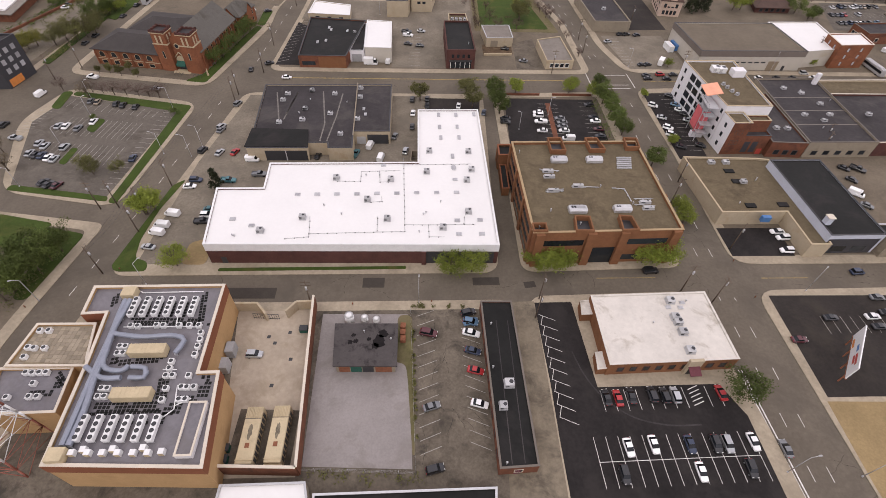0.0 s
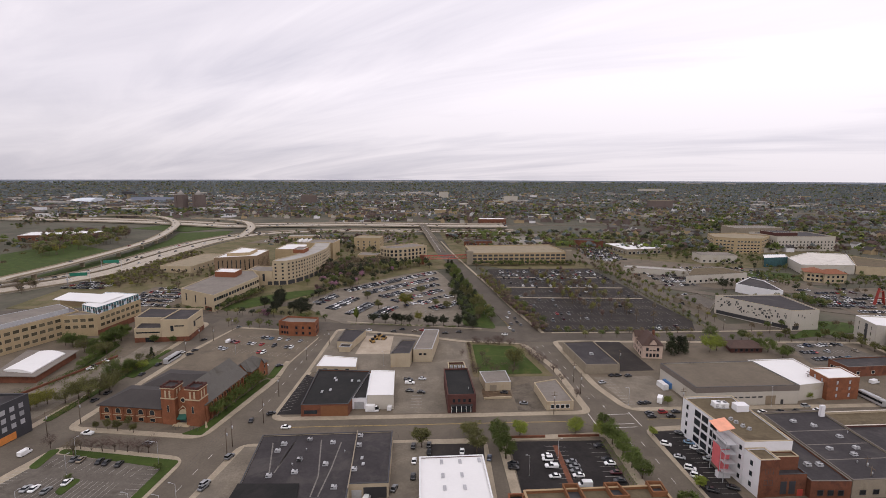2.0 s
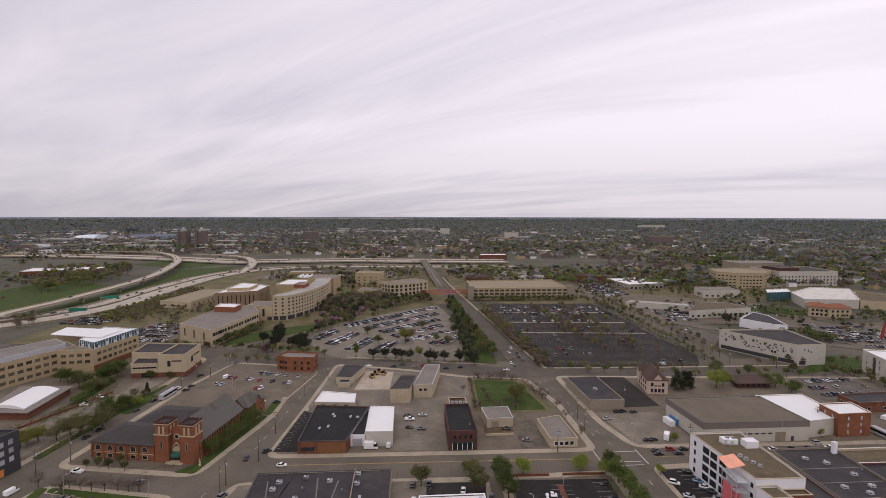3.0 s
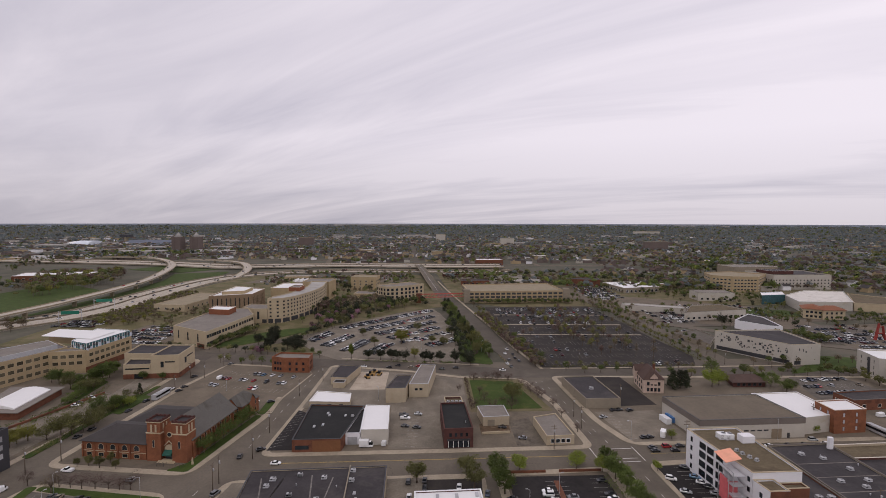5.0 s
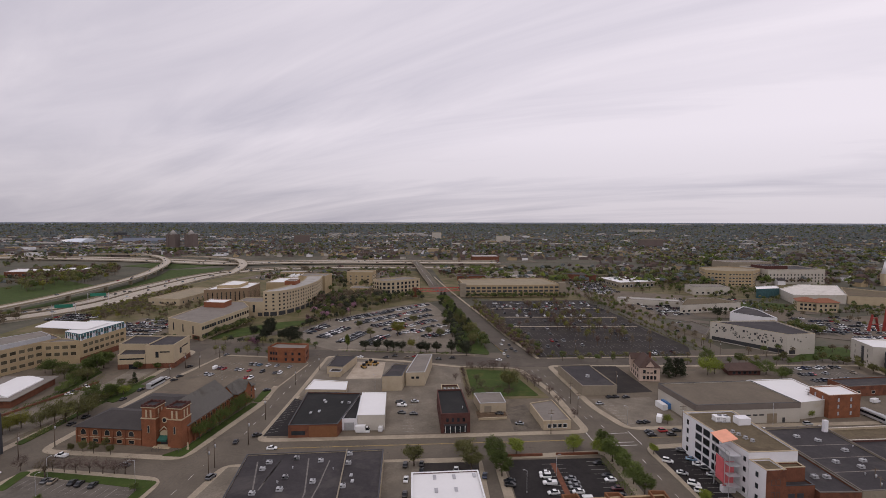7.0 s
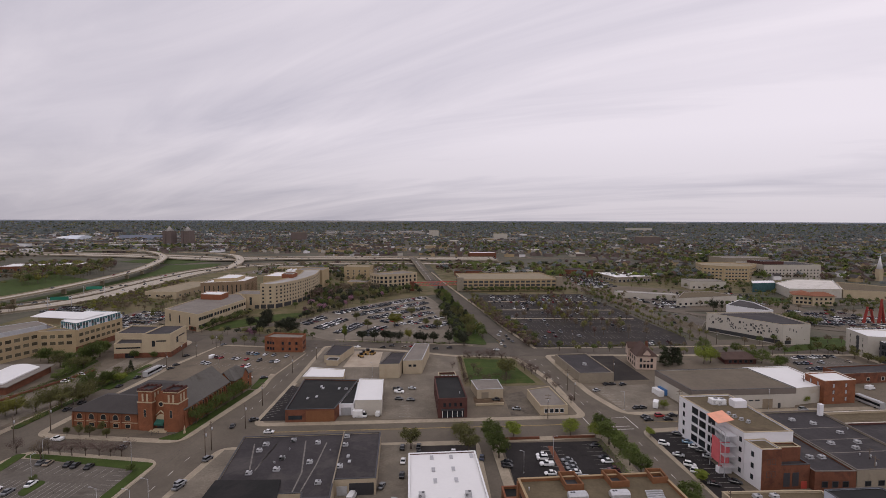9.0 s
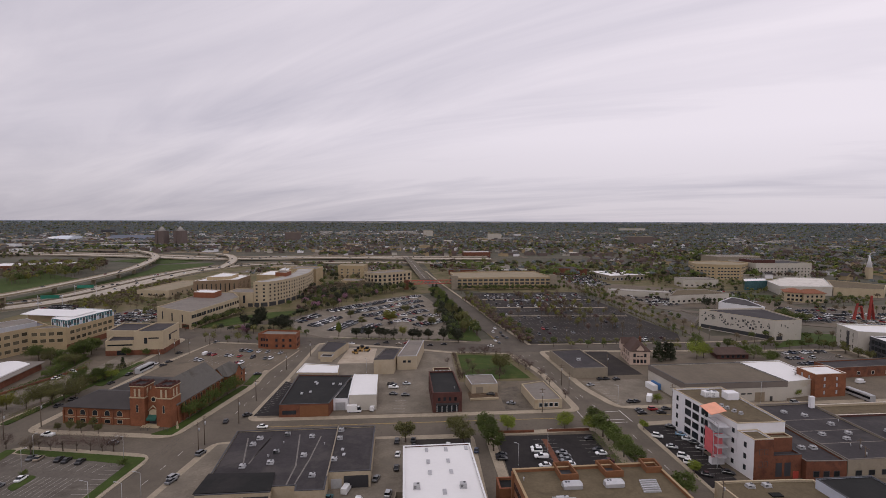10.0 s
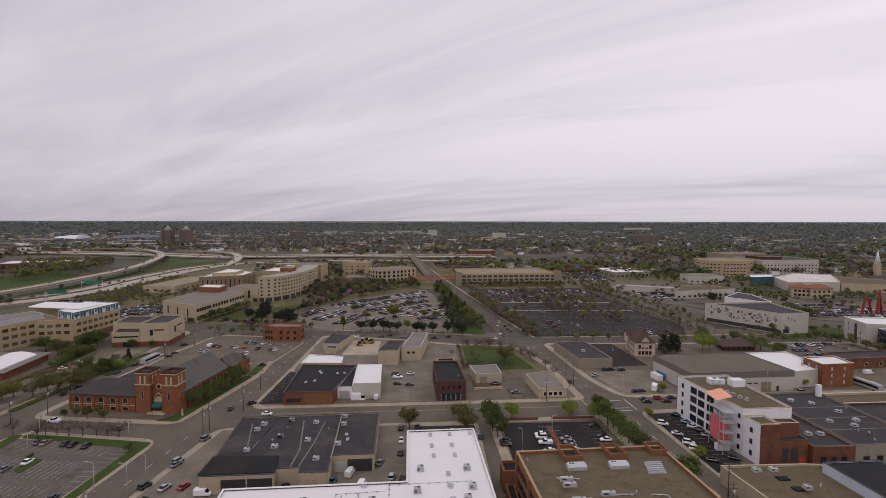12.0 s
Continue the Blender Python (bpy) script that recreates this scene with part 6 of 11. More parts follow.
# ---- blocks north of the front street ----
def south_side(poly):
    """The wall of a plan that faces the front street, as its two ends."""
    walls = ccw(poly)
    n = len(walls)
    i = min(range(n), key=lambda k: walls[k][1] + walls[(k + 1) % n][1])
    return walls[i], walls[(i + 1) % n]


def sides(poly):
    walls = ccw(poly)
    return [(walls[i], walls[(i + 1) % len(walls)]) for i in range(len(walls))]


def white_store():
    plan = [(-10.4, 146.4), (10.3, 148.1), (14.6, 84.3), (-60.7, 80.3), (-64.5, 101.7), (-51.5, 102.6), (-52.7, 113.9), (-8.6, 117.3)]
    root = building("white_roofed_store", "large L-shaped store with a brilliant white flat roof", plan, 7.1, BRICK_DARK, WHITE_ROOF, 0.3, 0.4, WHITE_PAINT, band=(4.9, 7.38, WHITE_PAINT))
    p, q = south_side(plan)
    L = math.dist(p, q)
    panel("dark_bay", root, p, q, L - 19, L - 1.0, 0.3, 4.6, DARK_METAL, 0.05)
    panel("brick_pier", root, p, q, L - 20.2, L - 19, 0.1, 4.9, BRICK_DARK, 0.6)
    panel("side_door", root, p, q, 3.0, 4.4, 0.15, 2.5, DARK_METAL, 0.06)
    z = 7.1
    for x, y in [(-41.4, 100.6), (-36.0, 101.1), (-30.5, 101.5), (-24.9, 101.9), (-19.3, 102.5), (-13.7, 102.9), (-8.1, 103.5), (-2.4, 103.9), (3.3, 104.4), (2.8, 110.1), (2.3, 115.8), (3.6, 92.9), (9.8, 93.4), (4.1, 87.8), (10.2, 88.2), (-18.9, 115.3)] + [(-56.2, 89.8), (-50.6, 87.7)]:
        skylight(x, y, z, 1.5, 1.1)
    for x, y in [(-3.2, 144.1), (2.7, 144.5), (8.9, 145.4), (-2.6, 136.9), (3.2, 137.4), (-2.0, 130.9), (3.9, 131.4), (1.9, 121.3), (2.3, 115.6)]:
        skylight(x, y, z, 1.0, 2.2)
    for x, y in [(-31.8, 108.2), (-16.0, 108.6), (-5.7, 112.8), (6.3, 109.7), (-21.6, 99.4), (-15.3, 92.1), (6.6, 96.2), (-0.2, 89.7)] + [(-47.7, 85.7), (-37.9, 91.3)] + [(-5.4, 123.1), (6.8, 123.6), (7.7, 114.7)]:
        rooftop_unit(x, y, z, 1.7, 1.4, 1.3)
    for x, y in [(-37.8, 91.5), (-6.4, 87.9), (-33.2, 96.6), (-27.8, 93.4), (-5.7, 94.7), (-5.0, 95.3), (-1.1, 100.0), (-23.4, 110.2), (-19.5, 110.5)] + [(-53.8, 83.6), (-54.4, 83.8)]:
        roof_vent(x, y, z, 0.6)
    # gas lines on little blocks
    bm, feet = bmesh.new(), bmesh.new()
    for pts in ([(-40.8, 83.5), (-34.9, 84.5), (-35.1, 85.6), (-10.2, 87.9), (-13.1, 119.3)], [(-35.0, 85.6), (-36.1, 92.0)], [(-17.5, 87.7), (-18.0, 93.1)], [(-10.5, 90.4), (-4.1, 90.7), (-3.7, 86.3), (0.4, 86.5)], [(-31.3, 107.0), (-24.7, 107.5), (-25.0, 111.9), (-13.3, 113.3)], [(-20.5, 98.7), (-17.5, 99.2), (-17.9, 101.2)], [(-12.7, 116.0), (7.9, 117.8)], [(5.4, 91.7), (5.6, 94.6)], [(-4.1, 90.7), (8.3, 91.7)], [(-19.7, 112.2), (-19.0, 107.5), (-15.2, 107.8)]):
        for a, b in zip(pts, pts[1:]):
            tube(bm, (*a, z + 0.16), (*b, z + 0.16), 0.045, n=5)
            for i in range(int(math.dist(a, b) / 2.4) + 1):
                x, y = between(a, b, min(1.0, i * 2.4 / max(0.1, math.dist(a, b))))
                box(feet, x - 0.14, x + 0.14, y - 0.12, y + 0.12, z - 0.01, z + 0.14)
    pipe = tagged(part("gas_pipe", bm, UNIT_GREY), "thin grey gas pipes across the white roof", "pipe", "", "stuff")
    part("pipe_block", feet, DARK_METAL, pipe)
    for x, y in [(-10.2, 126.9)]:
        bm = bmesh.new()
        ring(bm, [(x - 1.3, y - 2.8), (x + 1.3, y - 2.8), (x + 1.3, y + 2.8), (x - 1.3, y + 2.8)], [(x - 1.1, y - 2.6), (x + 1.1, y - 2.6), (x + 1.1, y + 2.6), (x - 1.1, y + 2.6)], 0.1, 2.6)
        tagged(part("bin_enclosure", bm, GREY_WALL), "open-topped grey block enclosure behind the store", "enclosure")


white_store()


def brick_hall():
    plan = [(19.6, 123.2), (58.7, 126.4), (61.8, 87.9), (22.6, 84.3)]
    root = building("orange_brick_hall", "three-storey orange-brick office with a gravelled roof and notched parapet", plan, 11.4, BRICK_ORANGE, BROWN_ROOF, 0.75, 0.5, TAN_CAP)
    for p, q in sides(plan):
        L = math.dist(p, q)
        south = p[1] < 92 and q[1] < 92
        if south:
            panel("entrance_bay", root, p, q, L * 0.40, L * 0.58, 0.3, 6.2, GLASS, 0.06, "deep dark glazed entrance bay")
            for u in (0.02, 0.36, 0.58, 0.93):
                panel("brick_pier", root, p, q, L * u, L * u + 2.2, 0.1, 12.1, BRICK_ORANGE, 0.9)
            for a, b in ((0.08, 0.35), (0.65, 0.92)):
                for z in (1.2, 7.2):
                    panel("window_band", root, p, q, L * a, L * b, z, z + 2.0, GLASS, 0.05, "long dark window band")
        else:
            for z in (1.2, 4.6, 8.2):
                panel("window_band", root, p, q, 2.5, L - 2.5, z, z + 1.7, GLASS, 0.05, "long dark window band")
            for k in range(4):
                panel("brick_pier", root, p, q, 1.0 + k * (L - 3.2) / 3, 2.2 + k * (L - 3.2) / 3, 0.1, 12.1, BRICK_ORANGE, 0.5)
    z = 11.4
    # little walled wells along the roof edge
    for poly in ([(33.8, 90.7), (37.9, 90.8), (38.1, 85.4), (33.4, 85.2)], [(45.5, 91.7), (49.0, 91.5), (49.9, 86.5), (45.5, 86.1)], [(30.7, 125.2), (35.0, 125.5), (35.8, 118.9), (31.1, 118.6)], [(42.4, 126.1), (46.3, 126.3), (47.9, 120.4), (43.1, 120.0)], [(54.5, 127.0), (58.8, 127.0), (58.7, 122.3), (54.5, 122.0)], [(22.3, 87.3), (26.1, 87.6), (26.3, 84.7), (22.6, 84.5)]):
        r = thing("roof_well", (*mid(poly), z), "low brick-walled well on the roof edge", "roof well", "roof wells")
        part("wall", ring(bmesh.new(), ccw(poly), inset(poly, 0.35), z - 0.05, 13.0), BRICK_ORANGE, r)
        part("floor", prism(bmesh.new(), inset(poly, 0.35), z - 0.02, z + 0.05), DARK_METAL, r)
    def hood():
        r = tagged(new("roof_unit_long"), "long grey rooftop unit with a rounded top", "air conditioner", "long roof units")
        bm = bmesh.new()
        loft(bm, [[(x, y * s, zz * s if zz > 0.2 else zz) for y, zz in ((-1.1, 0.05), (1.1, 0.05), (1.15, 1.0), (0.7, 1.5), (-0.7, 1.5), (-1.15, 1.0))] for x, s in ((-2.4, 0.85), (-2.0, 1.0), (2.0, 1.0), (2.4, 0.85))])
        sub("casing", bm, METAL, r)
        for sx in (-1.6, -0.9):
            sub("fan", tube(bmesh.new(), (sx, 0, 1.48), (sx, 0, 1.56), 0.3, n=10), DARK_METAL, r)
        sub("skid", box(bmesh.new(), -2.1, 2.1, -0.8, 0.8, -0.02, 0.12), DARK_METAL, r)
        return r
    for x, y in [(35.4, 94.0)] + [(47.5, 95.1), (35.3, 94.2)] + [(33.2, 115.5), (43.8, 116.2)]:
        placed("hood", hood, x, y, z, 4)
    for x, y in [(29.4, 110.2), (29.5, 107.8), (29.9, 101.7), (37.1, 104.1)] + [(54.5, 98.4), (54.8, 96.1)]:
        rooftop_unit(x, y, z, 3.0, 0.9, 0.9, 4)
    for k in range(6):
        (x, y) = (53.2, 116.1)
        skylight(x - 0.2 * k, y + 2.2 - k * 1.0, z, 4.4, 0.5)
    for x, y in [(43.4, 104.3), (51.0, 97.7)] + [(24.4, 86.9), (28.2, 93.5), (35.3, 88.9)] + [(21.8, 118.7)]:
        roof_vent(x, y, z, 0.8)
    poly = [(16.6, 124.8), (22.6, 125.2), (22.4, 131.0), (16.4, 130.6)]
    building("stair_annex", "small orange-brick annex with a dark flat roof", poly, 5.2, BRICK_ORANGE, BLACK_ROOF, 0.6, 0.4, TERRACOTTA)
    poly = [(17.4, 112), (19.6, 112.2), (19.2, 124.0), (17.0, 123.8)]
    building("side_porch", "low brick porch along the alley", poly, 2.6, BRICK_ORANGE, BLACK_ROOF, 0.3, 0.25, TERRACOTTA)
    for a, b in (((22.0, 171.6), (35.5, 172.4)), ((40.5, 172.8), (56.0, 173.6))):
        bm = bmesh.new()
        prism(bm, [a, b, (b[0] + 0.03, b[1] - 0.45), (a[0] + 0.03, a[1] - 0.45)], 0.1, 1.0)
        tagged(part("garden_wall", bm, BRICK_RED), "low red brick wall along the pavement", "wall", "", "structure")


brick_hall()
bm = bmesh.new()
for pts in ([(46.6, 104.0), (50.1, 103.8), (50.9, 98.6)], [(27.8, 101.8), (32.9, 102.6)], [(27.7, 101.1), (32.8, 101.9)], [(35.3, 104.0), (43.0, 104.0)], [(27.1, 111.0), (32.7, 110.6)], [(51.3, 97.5), (57.0, 97.2)], [(51.8, 99.8), (57.0, 100.2)]):
    for a, b in zip(pts, pts[1:]):
        tube(bm, (*a, 11.62), (*b, 11.62), 0.13, n=6)
        for t in (0.1, 0.5, 0.9):
            x, y = between(a, b, t)
            box(bm, x - 0.2, x + 0.2, y - 0.2, y + 0.2, 11.39, 11.56)
tagged(part("roof_pipe", bm, METAL), "galvanised pipes on blocks across the gravelled roof", "pipe", "", "stuff")


def dark_shop():
    plan = [(-67.9, 162.8), (-21.5, 166.8), (-19.2, 136.3), (-31.2, 135.4), (-30.2, 126.3), (-38.0, 125.8), (-38.6, 128.5), (-44.9, 128.0), (-44.3, 125.3), (-63.5, 123.9), (-64.0, 133.6)]
    root = building("dark_roofed_workshop", "wide workshop with a dark grey flat roof", plan, 4.8, CREAM, DARK_ROOF, 0.25, 0.35, DARK_METAL)
    for p, q in sides(plan):
        L = math.dist(p, q)
        if p[1] < 142 and q[1] < 142 and q[0] > p[0] and L > 4:
            # open bays are flat dark sheets that imitate their shaded insides
            if L > 15:
                panel("open_bay", root, p, q, 5.5, L - 0.5, 0.15, 4.0, DARK_METAL, 0.04, "dark sheet for the shade inside an open loading bay")
                panel("bay_post", root, p, q, L * 0.62, L * 0.62 + 0.3, 0.15, 4.0, METAL, 0.08)
            elif L > 10:
                panel("roller_door", root, p, q, 0.8, 3.8, 0.15, 3.0, UNIT_GREY, 0.05)
                panel("open_bay", root, p, q, 4.4, L - 0.6, 0.15, 3.8, DARK_METAL, 0.04, "dark sheet for the shade inside an open loading bay")
    canopy = [(-64.4, 134.4), (-46.4, 134.8), (-44.6, 126.1), (-63.9, 124.7)]
    c = thing("loading_canopy", (*mid(canopy), Z0), "dark sheet-metal canopy over the loading bays", "canopy")
    part("canopy_roof", prism(bmesh.new(), inset(canopy, -0.3), 5.06, 5.3), BLACK_ROOF, c)
    for x, y in inset(canopy, 0.3):
        part("post", box(bmesh.new(), x - 0.1, x + 0.1, y - 0.1, y + 0.1, 4.7, 5.06), METAL, c)
    z = 4.8
    for x, y in [(-56.9, 139.0), (-59.0, 153.0), (-58.4, 157.3), (-49.6, 141.2), (-50.0, 148.0), (-50.1, 160.3)] + [(-58.2, 157.3), (-50.1, 160.3), (-41.5, 158.6), (-50.0, 148.0), (-40.8, 145.6), (-49.4, 141.1), (-35.3, 133.8), (-32.7, 163.4), (-32.0, 157.1), (-31.0, 143.0)]:
        rooftop_unit(x, y, z, 1.6, 1.3, 0.9)
    for x, y in [(-29.7, 149.6), (-28.7, 146.2)]:
        skylight(x, y, z, 0.9, 1.5)
    for x, y in [(-36.2, 153.2), (-51.3, 145.0), (-49.5, 154.0)] + [(-51.7, 145.3)]:
        roof_vent(x, y, z, 0.5)
    bm = bmesh.new()
    for pts in ([(-62.5, 158.2), (-57.0, 139.3)], [(-55.1, 158.9), (-55.9, 141.0)], [(-46.1, 160.6), (-41.6, 139.7), (-41.3, 129.5)], [(-38.7, 159.3), (-38.5, 144.1), (-39.1, 129.7)], [(-55.0, 158.9), (-55.9, 144.4)]):
        for a, b in zip(pts, pts[1:]):
            dash(bm, a, b, z + 0.006, 0.45)
    part("sealed_seam", bm, surface("pale_roof_sealant", (0.17, 0.155, 0.14), 0.8, 0.3, 0.8, 3.0, 0.1), root)
    a, b = (-34.5, 166.7), (-31.2, 133.2)
    bm = bmesh.new()
    d = Vector((0.3, 0))
    prism(bm, [a, (a[0] + 0.35, a[1]), (b[0] + 0.35, b[1]), b], 4.8, 5.3)
    part("fire_wall", bm, GREY_WALL, root)


dark_shop()


def cream_garage():
    plan = [(77.0, 129.2), (100.6, 130.0), (105.1, 129.7), (106.9, 104.4), (106.5, 91.8), (100.6, 91.4), (99.8, 104.4), (80.3, 103.0)]
    root = building("cream_garage", "cream stucco garage with a brown gravel roof wrapped round a forecourt", plan, 4.6, CREAM, BROWN_ROOF, 0.45, 0.4, LIGHT_STONE)
    for x, y in [(85.5, 127.1), (90.3, 127.4)]:
        rooftop_unit(x, y, 4.6, 2.0, 1.5, 0.9)
    for x, y in [(89.8, 123.0), (90.4, 118.0), (90.3, 106.9), (100.3, 107.9)]:
        bm = box(bmesh.new(), -1.5, 1.5, -0.9, 0.9, 4.58, 4.95, pose(x, y, 0, 0, 0, 2))
        tagged(part("roof_hatch", bm, BLACK_ROOF), "flat black roof hatch", "roof hatch", "roof hatches")
    for x, y in [(96.4, 118.7), (87.3, 107.7), (97.2, 119.6)]:
        roof_vent(x, y, 4.6, 0.6)
    p, q = (82.8, 103.9), (101.4, 105.6)
    bm = bmesh.new()
    box(bm, 91.4, 93.9, 101.2, 102.3, 3.6, 5.4)
    tagged(part("sign_box", bm, BLUE_PAINT), "plain blue box sign on the parapet", "sign")
    plan2 = [(103.0, 127.3), (124.6, 128.6), (122.3, 96.9), (110.2, 97.1), (107.7, 95.4)]
    plan2 = [(105.6, 93.0), (121.5, 94.2), (119.4, 127.5), (102.9, 126.3)]
    root = building("black_roofed_hall", "blue-grey stucco hall with a long black roof", plan2, 7.2, BLUE_GREY, BLACK_ROOF, 0.15, 0.3, DARK_METAL)
    p, q = south_side(plan2)
    panel("dark_front", root, p, q, 0.3, 15.2, 0.2, 5.8, CHARCOAL, 0.06)
    for u in (3, 9):
        panel("shop_window", root, p, q, u, u + 4, 1.0, 3.0, GLASS, 0.12)
    west = [s for s in sides(plan2) if s[0][0] < 108 and s[1][0] < 108][0]
    windows(root, *west, 2, (2.6,), 1.4, 1.3, margin=20, frame_m=WHITE_PAINT)
    x, y = 106.5, 98.0
    bm = box(bmesh.new(), -0.8, 0.8, -0.8, 0.8, 6.9, 9.6, pose(x, y, 0, 0, 0, 4))
    ch = tagged(part("chimney_stack", bm, BLUE_GREY), "square blue-grey chimney stack with a cap", "chimney")
    part("cap", box(bmesh.new(), -1.0, 1.0, -1.0, 1.0, 9.6, 9.8, pose(x, y, 0, 0, 0, 4)), COPING, ch)
    building("grey_shed", "long grey shed with a dark roof", [(122.5, 92.5), (150, 94.5), (149, 101), (122, 99.5)], 6.0, GREY_WALL, BLACK_ROOF, 0.3, 0.3, METAL)


cream_garage()


def apartment_block():
    plan = [(92.8, 145.0), (108.6, 146.0), (107.4, 178.0), (88.3, 176.5)]
    root = building("white_apartment_block", "white-painted four-storey apartment block with coral stair panels", plan, 14.2, WHITE_WALL, BROWN_ROOF, 0.5, 0.35, LIGHT_STONE)
    west = [s for s in sides(plan) if s[0][0] < 95 and s[1][0] < 95][0]
    L = math.dist(*west)
    for z in (1.6, 4.9, 8.2, 11.4):
        for u in (9.0, 13.0, 17.5):
            window(root, *west, u, z, 3.0, 2.0, DARK_METAL)
        window(root, *west, 3.0, z, 0.9, 1.6, DARK_METAL)
        window(root, *west, 30.4, z, 0.9, 1.3, DARK_METAL)
    low = [(93.8, 138.3), (100.0, 138.8), (99.4, 145.3), (92.85, 144.85)]
    wing = building("white_stair_wing", "lower white wing with a brick south face", low, 12.2, WHITE_WALL, BROWN_ROOF, 0.4, 0.35, LIGHT_STONE)
    p, q = south_side(low)
    panel("brick_face", wing, p, q, 0.1, 6.3, 0.15, 12.5, BRICK_RED, 0.06)
    windows(wing, p, q, 2, (4.2, 8.0), 1.0, 1.6, frame_m=DARK_METAL)
    ww = [s for s in sides(low) if s[0][0] < 95 and s[1][0] < 95][0]
    windows(wing, *ww, 1, (2.0, 5.5, 9.0), 0.9, 1.4, margin=1, frame_m=DARK_METAL)
    low2 = [(100.2, 138.9), (109.2, 139.5), (108.7, 145.8), (99.6, 145.2)]
    b2 = building("brick_rear_wing", "red brick wing with tall boarded windows", low2, 7.0, BRICK_RED, DARK_ROOF, 0.5, 0.35, DARK_METAL)
    p, q = south_side(low2)
    for u in (0.8, 3.6):
        panel("boarded_window", b2, p, q, u, u + 2.0, 1.0, 5.2, CHARCOAL, 0.06)
    panel("red_door", b2, p, q, 6.4, 8.2, 0.15, 2.4, RED_PAINT, 0.06)
    upper = [(100.4, 142.0), (108.4, 142.5), (108.2, 145.7), (100.0, 145.2)]
    building("brick_stair_head", "red brick stair head below the roof edge", upper, 11.0, BRICK_RED, BROWN_ROOF, 0.4, 0.3, LIGHT_STONE, base=7.0)
    # coral stair tower: screens, landings and a peach canopy
    st = thing("stair_screen", (87.6, 153.5, Z0), "open steel stair with coral screens under a peach canopy", "staircase")
    x0, x1, y0, y1 = 87.4, 91.2, 148.0, 153.6
    bm = bmesh.new()
    v = [bm.verts.new(c) for c in ((x0 - 0.6, y0 + 0.8, 16.0), (x1 + 0.6, y0 + 0.8, 17.2), (x1 + 0.4, y1 + 1.4, 17.8), (x0 - 0.9, y1 + 1.4, 16.6))]
    w = [bm.verts.new(c.co - Vector((0, 0, 0.15))) for c in v]
    bm.faces.new(v)
    bm.faces.new(w[::-1])
    for i in range(4):
        bm.faces.new((v[i], w[i], w[(i + 1) % 4], v[(i + 1) % 4]))
    part("canopy", bm, CORAL, st, "ribbed peach sheet-metal canopy")
    part("screen", box(bmesh.new(), x0 - 0.3, x0 - 0.2, y0 + 0.3, y1 - 1.2, 3.4, 11.0), PINK, st, "tall coral screen panel")
    part("screen", box(bmesh.new(), x0 - 0.3, x1 - 0.8, y0 + 0.2, y0 + 0.3, 2.4, 10.2), PINK, st, "tall coral screen panel")
    part("foot_wall", box(bmesh.new(), x0 - 0.4, x1, y0, y0 + 1.6, 0.1, 2.2), WHITE_WALL, st)
    for z in (3.4, 6.7, 10.0, 13.2):
        part("landing", box(bmesh.new(), x0, x1, y0 - 2.4, y1, z - 0.15, z), METAL, st)
        for yy in (y0 - 2.4, y1):
            part("rail", box(bmesh.new(), x0, x0 + 0.05, min(yy, y0), max(yy, y1), z + 1.0, z + 1.06), DARK_METAL, st)
    for xx, yy in ((x0, y0 - 2.4), (x0, y1), (x0, y0)):
        part("post", box(bmesh.new(), xx - 0.08, xx + 0.08, yy - 0.08, yy + 0.08, 0.1, 14.3), METAL, st)
    for k in range(3):
        z = 3.4 + 3.3 * k
        part("flight", box(bmesh.new(), x0 + 0.3, x1 - 0.3, -2.2, 2.2, -0.1, 0.1, Matrix.Translation((0, y0 + 2.6, z + 1.6)) @ Matrix.Rotation(radians(36), 4, "X")), METAL, st)
    # roof plant
    for x, y in ((97.5, 170.0), (99.5, 169.6)):
        rooftop_unit(x, y, 14.2, 3.0, 2.6, 1.9, 4, WHITE_PAINT)
    bm = box(bmesh.new(), -2.2, 2.2, -1.6, 1.6, 14.1, 16.6, pose(104.5, 167.5, 0, 0, 0, 4))
    tagged(part("stair_penthouse", bm, WHITE_WALL), "white boxy roof penthouse", "penthouse")
    for k, (x, y) in enumerate(((97.6, 158), (98.4, 155.5), (97.0, 160.2), (99.4, 153.5))):
        rooftop_unit(x, y, 14.2, 1.1, 0.9, 0.9, 10 * k, UNIT_GREY)


apartment_block()


